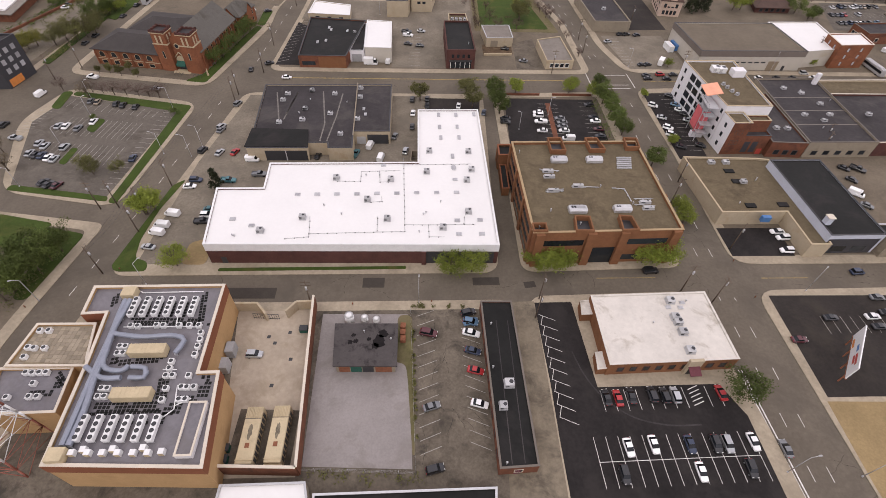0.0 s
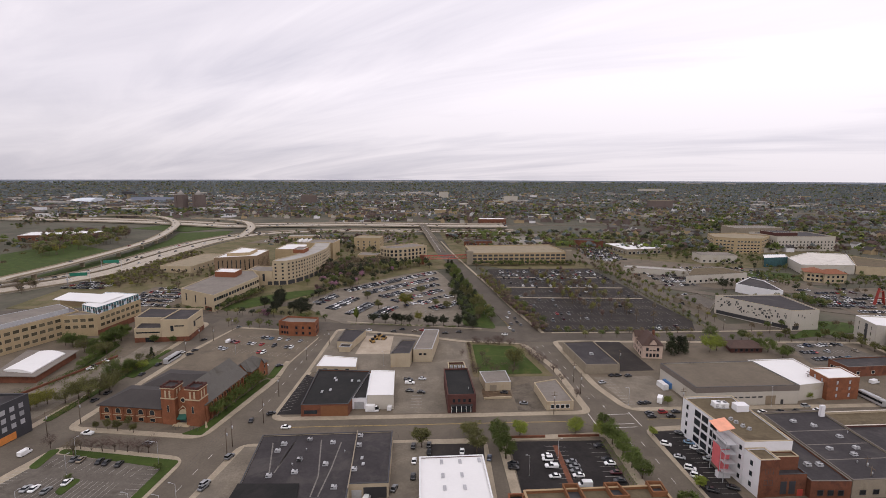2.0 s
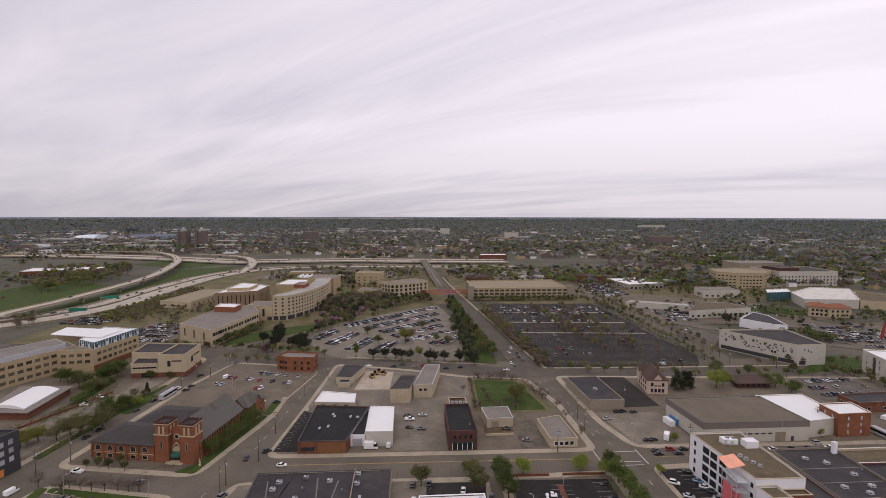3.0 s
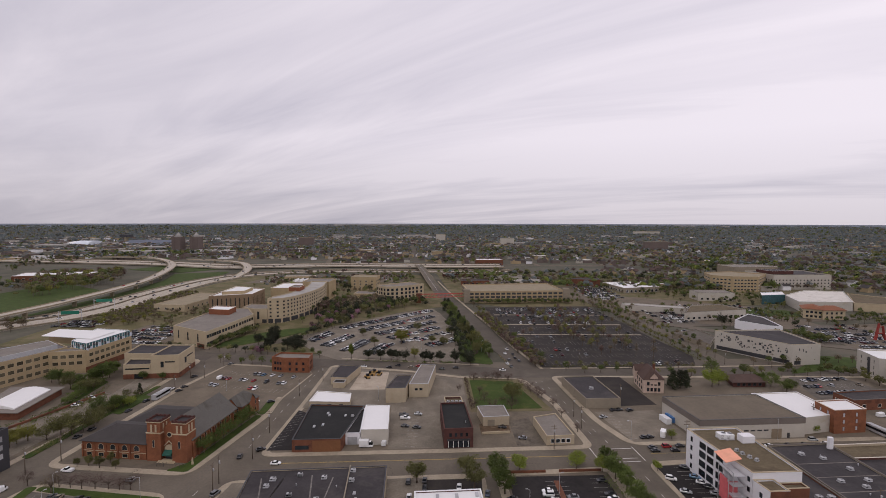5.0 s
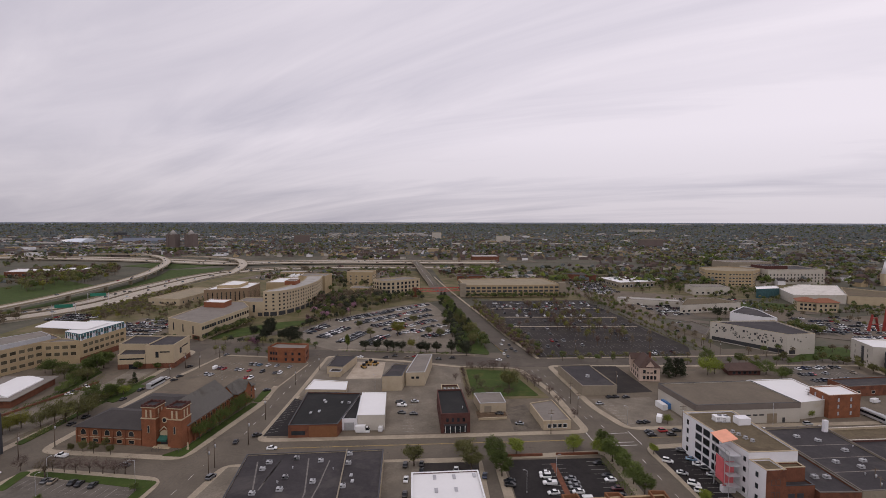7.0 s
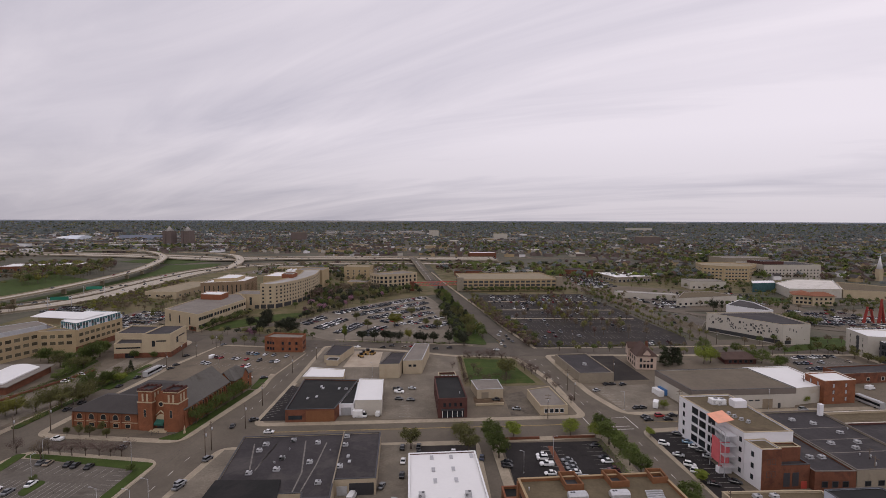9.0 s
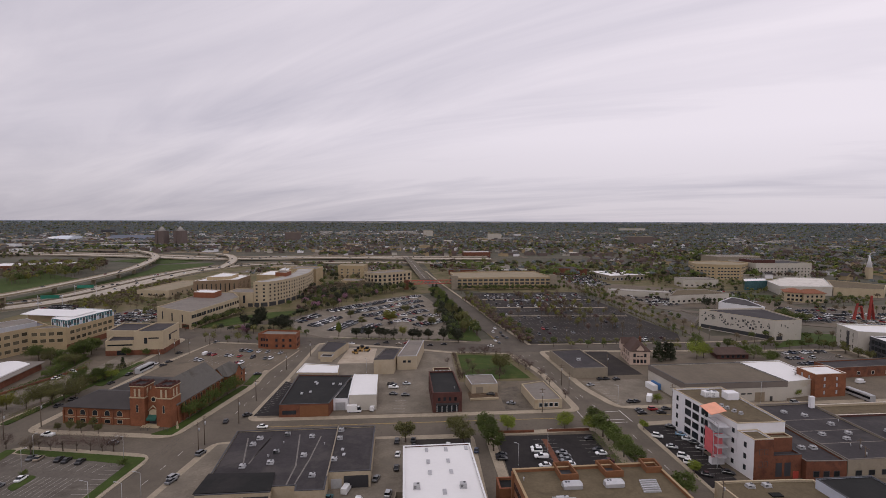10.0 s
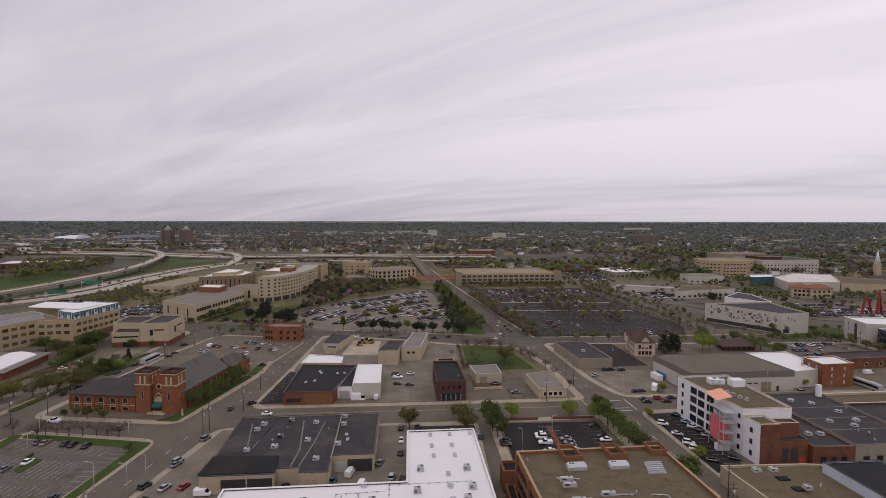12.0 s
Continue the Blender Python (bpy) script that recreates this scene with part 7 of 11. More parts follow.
def east_row():
    """The low dark-roofed row east of the apartment block."""
    a = [(109.6, 138.0), (122.0, 138.2), (121.0, 170.5), (108.9, 169.5)]
    r = building("dark_roofed_row", "low brick building with a dark membrane roof", a, 5.6, BRICK_RED, DARK_ROOF, 0.5, 0.35, DARK_CAP)
    p, q = south_side(a)
    windows(r, p, q, 3, (1.4,), 1.6, 1.6, frame_m=DARK_METAL)
    b = [(122.4, 138.4), (147.0, 140.4), (146.0, 184.0), (121.4, 181.5)]
    r = building("dark_roofed_row", "wide low building with a dark membrane roof and seams", b, 5.8, GREY_WALL, DARK_ROOF, 0.5, 0.35, DARK_CAP)
    p, q = south_side(b)
    windows(r, p, q, 5, (1.4,), 1.8, 1.4, frame_m=DARK_METAL)
    bm = bmesh.new()
    for k in range(3):
        dash(bm, (122.5, 150 + k * 9), (146.0, 151.8 + k * 9), 5.806, 0.35)
    part("roof_seam", bm, GREY_ROOF, r)
    c = [(147.4, 141.0), (176, 143.4), (175, 175), (146.6, 173)]
    building("brick_terrace", "low brick building with a dark flat roof behind a parapet", c, 5.0, BRICK_DARK, DARK_ROOF, 0.7, 0.35, COPING)
    d = [(146.6, 173.6), (200, 178), (199.5, 190), (146.2, 185)]
    building("walled_yard_building", "low grey building with a brown roof along the side street", d, 4.0, CREAM, BROWN_ROOF, 0.8, 0.4, COPING)
    for x, y in [(129.9, 175.3), (129.2, 156.5), (138.9, 164.6), (138.8, 157.3), (135.3, 172.1), (114.9, 147.1), (118.7, 147.1), (153.9, 158.8)] + [(91.3, 116.5), (134.7, 153.2)]:
        rooftop_unit(x, y, 5.7, 1.7, 1.4, 0.9)
    for x, y in [(131.8, 148.4), (135.5, 173.5), (143.9, 167.3)]:
        roof_vent(x, y, 5.8, 0.6)
    # a white chimney block
    x, y = (144.0, 180.0)
    bm = box(bmesh.new(), -0.8, 0.8, -0.6, 0.6, 5.5, 10.2, pose(x, y, 0, 0, 0, 4))
    tagged(part("white_chimney", bm, WHITE_WALL), "tall square white chimney", "chimney")
    wh = [(101.3, 226.0), (147.5, 230.0), (151.0, 202.2), (104.8, 198.6)]
    r = building("grey_warehouse", "broad warehouse with a plain grey-brown roof and pale walls", wh, 8.4, PALE_WALL, WH_ROOF, 0.25, 0.35, DARK_METAL, band=(6.2, 8.7, surface("brown_metal_fascia", (0.16, 0.135, 0.115), 0.6, 0.08, 0.3, 2.0, 0.05)))
    p, q = south_side(wh)
    L = math.dist(p, q)
    panel("roller_door", r, p, q, L * 0.68, L * 0.68 + 4.5, 0.15, 4.2, surface("tan_roller_door", (0.25, 0.2, 0.14), 0.7, 0.08, 0.3, 3.0, 0.1), 0.06)
    panel("door", r, p, q, L * 0.83, L * 0.83 + 1.2, 0.15, 2.3, DARK_METAL, 0.06)
    for k in range(10):
        panel("block_window", r, p, q, 2 + k * 2.9, 4 + k * 2.9, 3.4, 4.0, DARK_METAL, 0.05)
    w2 = [(148.0, 234.0), (172.0, 236.5), (172.0, 209.5), (151.3, 204.5)]
    building("white_roofed_store_room", "store with a white membrane roof beside the warehouse", w2, 7.2, PALE_WALL, WHITE_ROOF, 0.3, 0.3, WHITE_PAINT)
    br = [(165.9, 205.6), (181.0, 207.4), (181.6, 219.0), (166.0, 217.0)]
    r = building("brick_walkup", "three-storey red brick walk-up with a white roof", br, 10.0, BRICK_CHURCH, WHITE_ROOF, 0.4, 0.35, COPING)
    for p, q in sides(br):
        windows(r, p, q, 2, (1.4, 4.5, 7.4), 0.9, 1.6, frame_m=BRICK_DARK, glass_m=SKYLIGHT)
    br2 = [(196.0, 231.5), (240.0, 237.0), (239.0, 249.0), (195.0, 243.0)]
    r = building("long_brick_shop", "long low red brick building with a dark roof", br2, 4.8, BRICK_RED, DARK_ROOF, 0.5, 0.35, DARK_CAP)
    for p, q in sides(br2):
        windows(r, p, q, 5, (1.4,), 1.6, 1.5, frame_m=COPING)


east_row()


def north_block():
    a = [(-61.3, 186.2), (-42.2, 187.4), (-38.6, 221.9), (-64.0, 223.2)]
    r = building("black_roofed_workshop", "brick-fronted workshop with a black membrane roof", a, 4.9, BRICK_RED, BLACK_ROOF, 0.3, 0.35, DARK_METAL)
    p, q = south_side(a)
    L = math.dist(p, q)
    panel("shop_window", r, p, q, 1.2, 6.5, 1.2, 2.8, GLASS, 0.06)
    panel("brick_panel", r, p, q, 8.0, L - 0.2, 0.15, 4.6, BRICK_ORANGE, 0.12)
    b = [(-41.6, 192.0), (-35.7, 192.6), (-35.9, 205), (-38.2, 221.5), (-40.4, 210)]
    r2 = building("link_bay", "low white loading bay between two workshops", [(-41.8, 193.0), (-35.6, 193.4), (-38.0, 219.5), (-39.2, 219.5)], 4.7, WHITE_WALL, BLACK_ROOF, 0.2, 0.3, METAL)
    p, q = south_side([(-41.8, 193.0), (-35.6, 193.4), (-38.0, 219.5), (-39.2, 219.5)])
    panel("roller_door", r2, p, q, 1.0, 5.0, 0.15, 3.4, UNIT_GREY, 0.05)
    c = [(-35.3, 192.9), (-24.3, 193.4), (-26.6, 218.8), (-37.6, 219.3)]
    building("white_roofed_workshop", "tall pale workshop with a white roof", c, 6.4, PALE_WALL, WHITE_ROOF, 0.15, 0.3, WHITE_PAINT)
    for x, y in [(-56.0, 199.2), (-52.8, 201.0), (-53.7, 213.5), (-52.5, 211.4), (-45.3, 211.0)]:
        skylight(x, y, 4.9, 0.9, 2.0)
    rooftop_unit(*(-42.1, 210.5), 4.7, 1.2, 1.0, 0.8)
    d = [(-1.4, 190.3), (10.3, 191.3), (7.8, 219.2), (-3.4, 218.2)]
    r = building("brick_shop", "two-storey dark brick shop with a black roof", d, 7.6, BRICK_DARK, BLACK_ROOF, 0.5, 0.35, BRICK_DARK)
    p, q = south_side(d)
    L = math.dist(p, q)
    panel("shop_front", r, p, q, 1.4, L - 1.4, 0.4, 3.0, GLASS, 0.08)
    for k in range(5):
        panel("mullion", r, p, q, 1.6 + k * 2.0, 1.8 + k * 2.0, 0.4, 3.0, WHITE_PAINT, 0.12)
    panel("sign_band", r, p, q, 1.2, L - 1.2, 3.1, 3.9, DARK_METAL, 0.14)
    windows(r, p, q, 4, (4.8,), 1.0, 1.5, frame_m=BRICK_DARK)
    for s in sides(d):
        if math.dist(*s) > 20:
            windows(r, *s, 6, (1.4, 4.8), 1.0, 1.4, frame_m=BRICK_DARK)
    roof_vent(*(7.5, 197.5), 7.6, 0.8)
    e = [(-1.2, 226.0), (7.8, 226.9), (6.6, 236.6), (-1.6, 235.8)]
    building("walled_yard", "small brick yard building with pale gear on its roof", e, 3.6, BRICK_DARK, BROWN_ROOF, 0.8, 0.35, LIGHT_STONE)
    for k in range(4):
        rooftop_unit(0.3 + 2 * k, 231, 3.6, 1.2, 1.6, 0.9, 4)
    f = [(15.8, 211.6), (27.6, 213.0), (26.5, 225.8), (13.8, 224.4)]
    r = building("cream_shed", "cream block shed with a low grey roof", f, 4.2, CREAM, GREY_ROOF, 0.1, 0.3, METAL)
    p, q = south_side(f)
    panel("roller_door", r, p, q, 2.0, 5.2, 0.15, 3.0, GREY_WALL, 0.05)
    g = [(40.3, 193.5), (51.8, 194.6), (49.0, 217.2), (38.2, 213.0)]
    r = building("cream_shop", "small cream shop with a grey roof at the corner", g, 3.7, CREAM, GREY_ROOF, 0.25, 0.3, LIGHT_STONE)
    p, q = south_side(g)
    windows(r, p, q, 4, (1.1,), 1.5, 1.5, frame_m=WHITE_PAINT)
    h = [(-67.0, 230.5), (-47.3, 230.0), (-48.8, 241.8), (-66.8, 245.0)]
    r = building("white_roofed_bay", "low pale building with a white flat roof", h, 3.7, CREAM, WHITE_ROOF, 0.2, 0.3, WHITE_PAINT)
    p, q = south_side(h)
    windows(r, p, q, 3, (1.2,), 1.6, 1.4, frame_m=DARK_METAL)
    i = [(-65.0, 266.0), (-56.0, 265.0), (-52.0, 287), (-64.8, 289)]
    building("flat_roofed_garage", "small cream garage with a dark flat roof", i, 4.2, CREAM, DARK_ROOF, 0.3, 0.3, DARK_METAL)
    building("flat_roofed_lean_to", "low cream lean-to in front of the garage", [(-62.6, 260.5), (-56.4, 260.0), (-56.2, 264.8), (-62.2, 265.6)], 3.0, CREAM, DARK_ROOF, 0.2, 0.25, METAL)
    j = [(-31.0, 238.8), (-21.2, 239.6), (-19.2, 260.2), (-27.4, 260.0)]
    building("tall_cream_store", "tall cream block store with a dark roof", j, 7.4, CREAM, DARK_ROOF, 0.25, 0.3, DARK_METAL)
    k = [(-19.9, 246.4), (-10.0, 247.0), (-6.9, 280.0), (-15.6, 280.4)]
    r = building("long_cream_store", "long cream block store with a grey roof", k, 7.0, CREAM, GREY_ROOF, 0.2, 0.3, METAL)
    p, q = south_side(k)
    windows(r, p, q, 2, (4.0,), 1.3, 0.9, margin=2.5, frame_m=DARK_METAL)
    # corner building across the avenue
    m = [(67.4, 232.8), (84.6, 233.6), (81.2, 268.4), (63.6, 266.4)]
    r = building("grey_block_building", "plain grey block building with a flat dark roof", m, 4.6, GREY_WALL, DARK_ROOF, 0.35, 0.35, GREY_WALL)
    rooftop_unit(74.5, 248, 4.6, 1.8, 1.5, 1.1)
    lawn_wall = bmesh.new()
    prism(lawn_wall, [(14.6, 203.2), (26.9, 204.6), (26.9, 205.1), (14.6, 203.7)], 0.1, 1.1)
    tagged(part("retaining_wall", lawn_wall, LIGHT_STONE), "low broken stone retaining wall", "wall", "", "structure")


north_block()


def villa():
    """The tall old house with a steep brown roof."""
    root = thing("gabled_house", (110.5, 262.5, Z0), "tall pinkish cream house with a steep brown shingled roof", "house")
    body = [(104.2, 254.8), (114.6, 254.0), (117.6, 271.5), (106.0, 272.5)]
    part("wall", prism(bmesh.new(), body, 0.05, 7.4), VILLA_WALL, root)
    hip("roof", root, body, 7.4, 12.6, 0.28, BROWN_SHINGLE)
    gable_wall("dormer", root, (104.3, 268.5), (110, 268), 2.3, 5.0, 9.0, 11.6, VILLA_WALL)
    gable("dormer_roof", root, (104.3, 268.5), (110, 268), 2.3, 9.0, 11.6, BROWN_SHINGLE, 0.3)
    gable_wall("dormer", root, (109.5, 254.2), (109.9, 258), 2.0, 5.0, 8.6, 11.0, VILLA_WALL)
    gable("dormer_roof", root, (109.5, 254.2), (109.9, 258), 2.0, 8.6, 11.0, BROWN_SHINGLE, 0.3)
    for p, q in sides(body):
        windows(root, p, q, 4, (1.2, 4.4), 1.1, 1.7, frame_m=BROWN_SHINGLE)
    part("chimney", box(bmesh.new(), 112.2, 113.2, 262, 263, 8.5, 13.6), BRICK_RED, root)


villa()


def low_house():
    plan = [(157.5, 264.5), (175.5, 265.2), (178.0, 276.5), (160.0, 276.0)]
    root = thing("low_house", (*mid(plan), Z0), "low dark house with a hipped brown shingle roof", "house")
    part("wall", prism(bmesh.new(), plan, 0.05, 2.9), BRICK_DARK, root)
    hip("roof", root, plan, 2.9, 5.6, 0.25, BROWN_SHINGLE, 1.2)
    p, q = south_side(plan)
    windows(root, p, q, 5, (0.9,), 1.4, 1.3, frame_m=DARK_METAL)


low_house()


def church():
    root = thing("brick_church", (-104, 198, Z0), "red brick church with twin crenellated towers and a slate roof", "church")
    # nave
    a, b, half = (-105.7, 181.6), (-102.4, 212.8), 7.9
    gable_wall("nave_wall", root, a, b, half, 0.05, 7.6, 14.0, BRICK_CHURCH)
    gable("nave_roof", root, a, b, half + 0.1, 7.7, 14.2, SLATE_L, 0.5)
    d = (Vector(b) - Vector(a)).normalized()
    n = Vector((d.y, -d.x))
    p0, p1 = Vector(a) + n * half, Vector(b) + n * half
    for k in range(9):
        t = (k + 0.5) / 9
        window(root, tuple(p0), tuple(p1), t * (p1 - p0).length, 3.0, 1.1, 3.2, LIGHT_STONE, arch=True)
        u = (k + 0.02) / 9 * (p1 - p0).length
        panel("buttress", root, tuple(p0), tuple(p1), u - 0.35, u + 0.35, 0.05, 6.6, BRICK_CHURCH, 0.8)
    # towers: foot, belfry with pale slots, battlements
    front = wall_pose(tuple(Vector(a) - n * 8), tuple(Vector(a) + n * 8), 8, 0)
    for u in (-5.2, 5.2):
        m = front @ Matrix.Translation((u, 0.6, 0))
        part("tower", box(bmesh.new(), -2.9, 2.9, -2.9, 2.9, 0.05, 11.0, m), BRICK_CHURCH, root)
        part("tower_band", box(bmesh.new(), -3.05, 3.05, -3.05, 3.05, 10.8, 11.15, m), LIGHT_STONE, root, "pale stone band")
        part("belfry", box(bmesh.new(), -2.7, 2.7, -2.7, 2.7, 11.15, 15.0, m), BRICK_CHURCH, root)
        for k in range(2):
            for side in range(4):
                mm = m @ Matrix.Rotation(radians(90 * side), 4, "Z")
                part("belfry_slot", box(bmesh.new(), -1.25 + k * 1.8, -0.55 + k * 1.8, 2.66, 2.78, 11.3, 14.2, mm), LIGHT_STONE, root, "pale louvred belfry slot")
        part("cornice", box(bmesh.new(), -3.0, 3.0, -3.0, 3.0, 15.0, 15.3, m), LIGHT_STONE, root)
        part("tower_roof", box(bmesh.new(), -2.4, 2.4, -2.4, 2.4, 15.25, 15.36, m), DARK_ROOF, root)
        top = bmesh.new()
        ring(top, [tuple((m @ Vector(c))[:2]) for c in ((-2.9, -2.9, 0), (2.9, -2.9, 0), (2.9, 2.9, 0), (-2.9, 2.9, 0))], [tuple((m @ Vector(c))[:2]) for c in ((-2.4, -2.4, 0), (2.4, -2.4, 0), (2.4, 2.4, 0), (-2.4, 2.4, 0))], 15.3, 15.9)
        part("parapet", top, BRICK_DARK, root)
        for k in range(4):
            for s in (-1, 1):
                x = -2.5 + k * 1.66
                part("merlon", box(bmesh.new(), x - 0.4, x + 0.4, s * 2.65 - 0.25, s * 2.65 + 0.25, 15.75, 16.2, m), BRICK_DARK, root)
                part("merlon", box(bmesh.new(), s * 2.65 - 0.25, s * 2.65 + 0.25, x - 0.4, x + 0.4, 15.75, 16.2, m), BRICK_DARK, root)
        window(root, *[tuple((m @ Vector(c))[:2]) for c in ((2.9, 2.9, 0), (-2.9, 2.9, 0))], 2.9, 5.5, 0.8, 2.4, LIGHT_STONE, arch=True)
    # front gable between the towers, with the rose window and the door
    fw = bmesh.new()
    v = [fw.verts.new(front @ Vector(c)) for c in ((-2.6, 1.6, 0.05), (2.6, 1.6, 0.05), (2.6, 1.6, 12.0), (0, 1.6, 14.8), (-2.6, 1.6, 12.0))]
    w = [fw.verts.new(front @ Vector(c)) for c in ((-2.6, -0.4, 0.05), (2.6, -0.4, 0.05), (2.6, -0.4, 12.0), (0, -0.4, 14.8), (-2.6, -0.4, 12.0))]
    fw.faces.new(v)
    fw.faces.new(w[::-1])
    for i in range(5):
        fw.faces.new((v[i], w[i], w[(i + 1) % 5], v[(i + 1) % 5]))
    bmesh.ops.recalc_face_normals(fw, faces=fw.faces)
    part("front_gable", fw, BRICK_CHURCH, root)
    part("rose_window", tube(bmesh.new(), front @ Vector((0, 1.5, 9.9)), front @ Vector((0, 1.75, 9.9)), 1.1, n=20), LIGHT_STONE, root, "round pale rose window")
    part("rose_pane", tube(bmesh.new(), front @ Vector((0, 1.7, 9.9)), front @ Vector((0, 1.8, 9.9)), 0.75, n=20), GLASS, root)
    part("portal", tube(bmesh.new(), front @ Vector((0, 1.5, 4.2)), front @ Vector((0, 2.0, 4.2)), 1.9, n=20), LIGHT_STONE, root, "pale round-arched portal")
    part("door", box(bmesh.new(), -1.5, 1.5, 1.6, 2.1, 0.1, 3.6, front), DARK_METAL, root)
    aw = bmesh.new()
    loft(aw, [[tuple(front @ Vector((x, y, z))) for y, z in ((1.9, 3.0), (3.6, 2.4), (3.6, 3.0), (1.9, 4.2))] for x in (-1.8, 1.8)])
    part("awning", aw, GREEN_AWN, root, "dark green canvas awning over the door")
    for k in range(4):
        part("step", box(bmesh.new(), -3.4, 3.4, 2.2, 4.6 - k * 0.45, 0.1 + k * 0.17, 0.27 + k * 0.17, front), LIGHT_STONE, root)
    for s in (-1, 1):
        gt = bmesh.new()
        tube(gt, front @ Vector((s * 2.0, 2.0, 5.6)), front @ Vector((0, 2.0, 7.6)), 0.2, n=6)
        part("gable_trim", gt, LIGHT_STONE, root)
    # the side hall with its hipped roof
    hall = thing("parish_hall", (-130, 192, Z0), "long red brick parish hall with a hipped slate roof", "hall")
    plan = [(-141.2, 182.3), (-114.6, 179.4), (-112.6, 196.5), (-139.4, 199.8)]
    part("wall", prism(bmesh.new(), plan, 0.05, 6.4), BRICK_CHURCH, hall)
    hip("roof", hall, plan, 6.4, 9.8, 0.28, SLATE, 0.8)
    p, q = south_side(plan)
    L = math.dist(p, q)
    for k in range(5):
        window(hall, p, q, L * (k + 0.6) / 5.4, 3.5, 2.0, 1.0, LIGHT_STONE, arch=True)
        window(hall, p, q, L * (k + 0.6) / 5.4, 0.7, 2.0, 1.3, LIGHT_STONE)
        panel("buttress", hall, p, q, L * k / 5.4, L * k / 5.4 + 0.6, 0.05, 5.2, BRICK_CHURCH, 0.35)
    panel("stone_band", hall, p, q, 0, L, 2.6, 2.85, LIGHT_STONE, 0.12)
    for s in sides(plan):
        if s != (p, q):
            windows(hall, *s, 4, (1.2,), 1.2, 2.4, frame_m=LIGHT_STONE)
    back = [(-137.0, 202.0), (-112.5, 199.0), (-110.6, 218), (-134.5, 221)]
    rear = thing("rear_hall", (-123, 212, Z0), "dark-roofed rear hall behind the church", "hall")
    part("wall", prism(bmesh.new(), back, 0.05, 5.0), BRICK_CHURCH, rear)
    hip("roof", rear, back, 5.0, 8.0, 0.3, SLATE, 0.8)
    # the parish house north of the nave
    ph = thing("parish_house", (-97, 223, Z0), "red brick parish house with dormered slate roof", "house")
    pl = [(-103.6, 217.0), (-93.6, 216.0), (-91.2, 229.5), (-101.4, 230.6)]
    part("wall", prism(bmesh.new(), pl, 0.05, 6.6), BRICK_CHURCH, ph)
    hip("roof", ph, pl, 6.6, 10.8, 0.3, SLATE_L)
    gable_wall("cross_gable", ph, (-98.3, 216.0), (-97.7, 222), 2.4, 0.05, 7.4, 10.2, BRICK_CHURCH)
    gable("cross_gable_roof", ph, (-98.3, 216.0), (-97.7, 222), 2.4, 7.4, 10.3, SLATE_L, 0.3)
    gable_wall("cross_gable", ph, (-91.6, 223.0), (-96.5, 223.6), 2.4, 0.05, 7.4, 10.2, BRICK_CHURCH)
    gable("cross_gable_roof", ph, (-91.6, 223.0), (-96.5, 223.6), 2.4, 7.4, 10.3, SLATE_L, 0.3)
    for s in sides(pl):
        windows(ph, *s, 4, (1.2, 4.2), 1.0, 1.6, frame_m=LIGHT_STONE)
    # railings before the portal
    for k in range(6):
        m = front @ Matrix.Translation((-9 + k * 1.4 + (3.5 if k > 2 else 0), 6.2, 0))
        rail = bmesh.new()
        for y in (-0.9, 0.9):
            box(rail, -0.03, 0.03, y - 0.03, y + 0.03, 0.1, 1.1, m)
        box(rail, -0.04, 0.04, -0.95, 0.95, 1.05, 1.12, m)
        tagged(part("handrail", rail, DARK_METAL), "dark metal handrail by the church steps", "handrail", "church handrails")
    x, y = -95.5, 176.5
    s = bmesh.new()
    loft(s, [[(x + c * r, y + e * r, z) for c, e in ((1, 0), (0.5, 0.86), (-0.5, 0.86), (-1, 0), (-0.5, -0.86), (0.5, -0.86))] for r, z in ((0.5, 0.15), (0.5, 0.9), (0.32, 1.0), (0.36, 1.8), (0.25, 2.5), (0.16, 2.65), (0.16, 2.95), (0.05, 3.05))])
    tagged(part("statue", s, LIGHT_STONE), "plain white stone statue on the church lawn", "statue")


church()


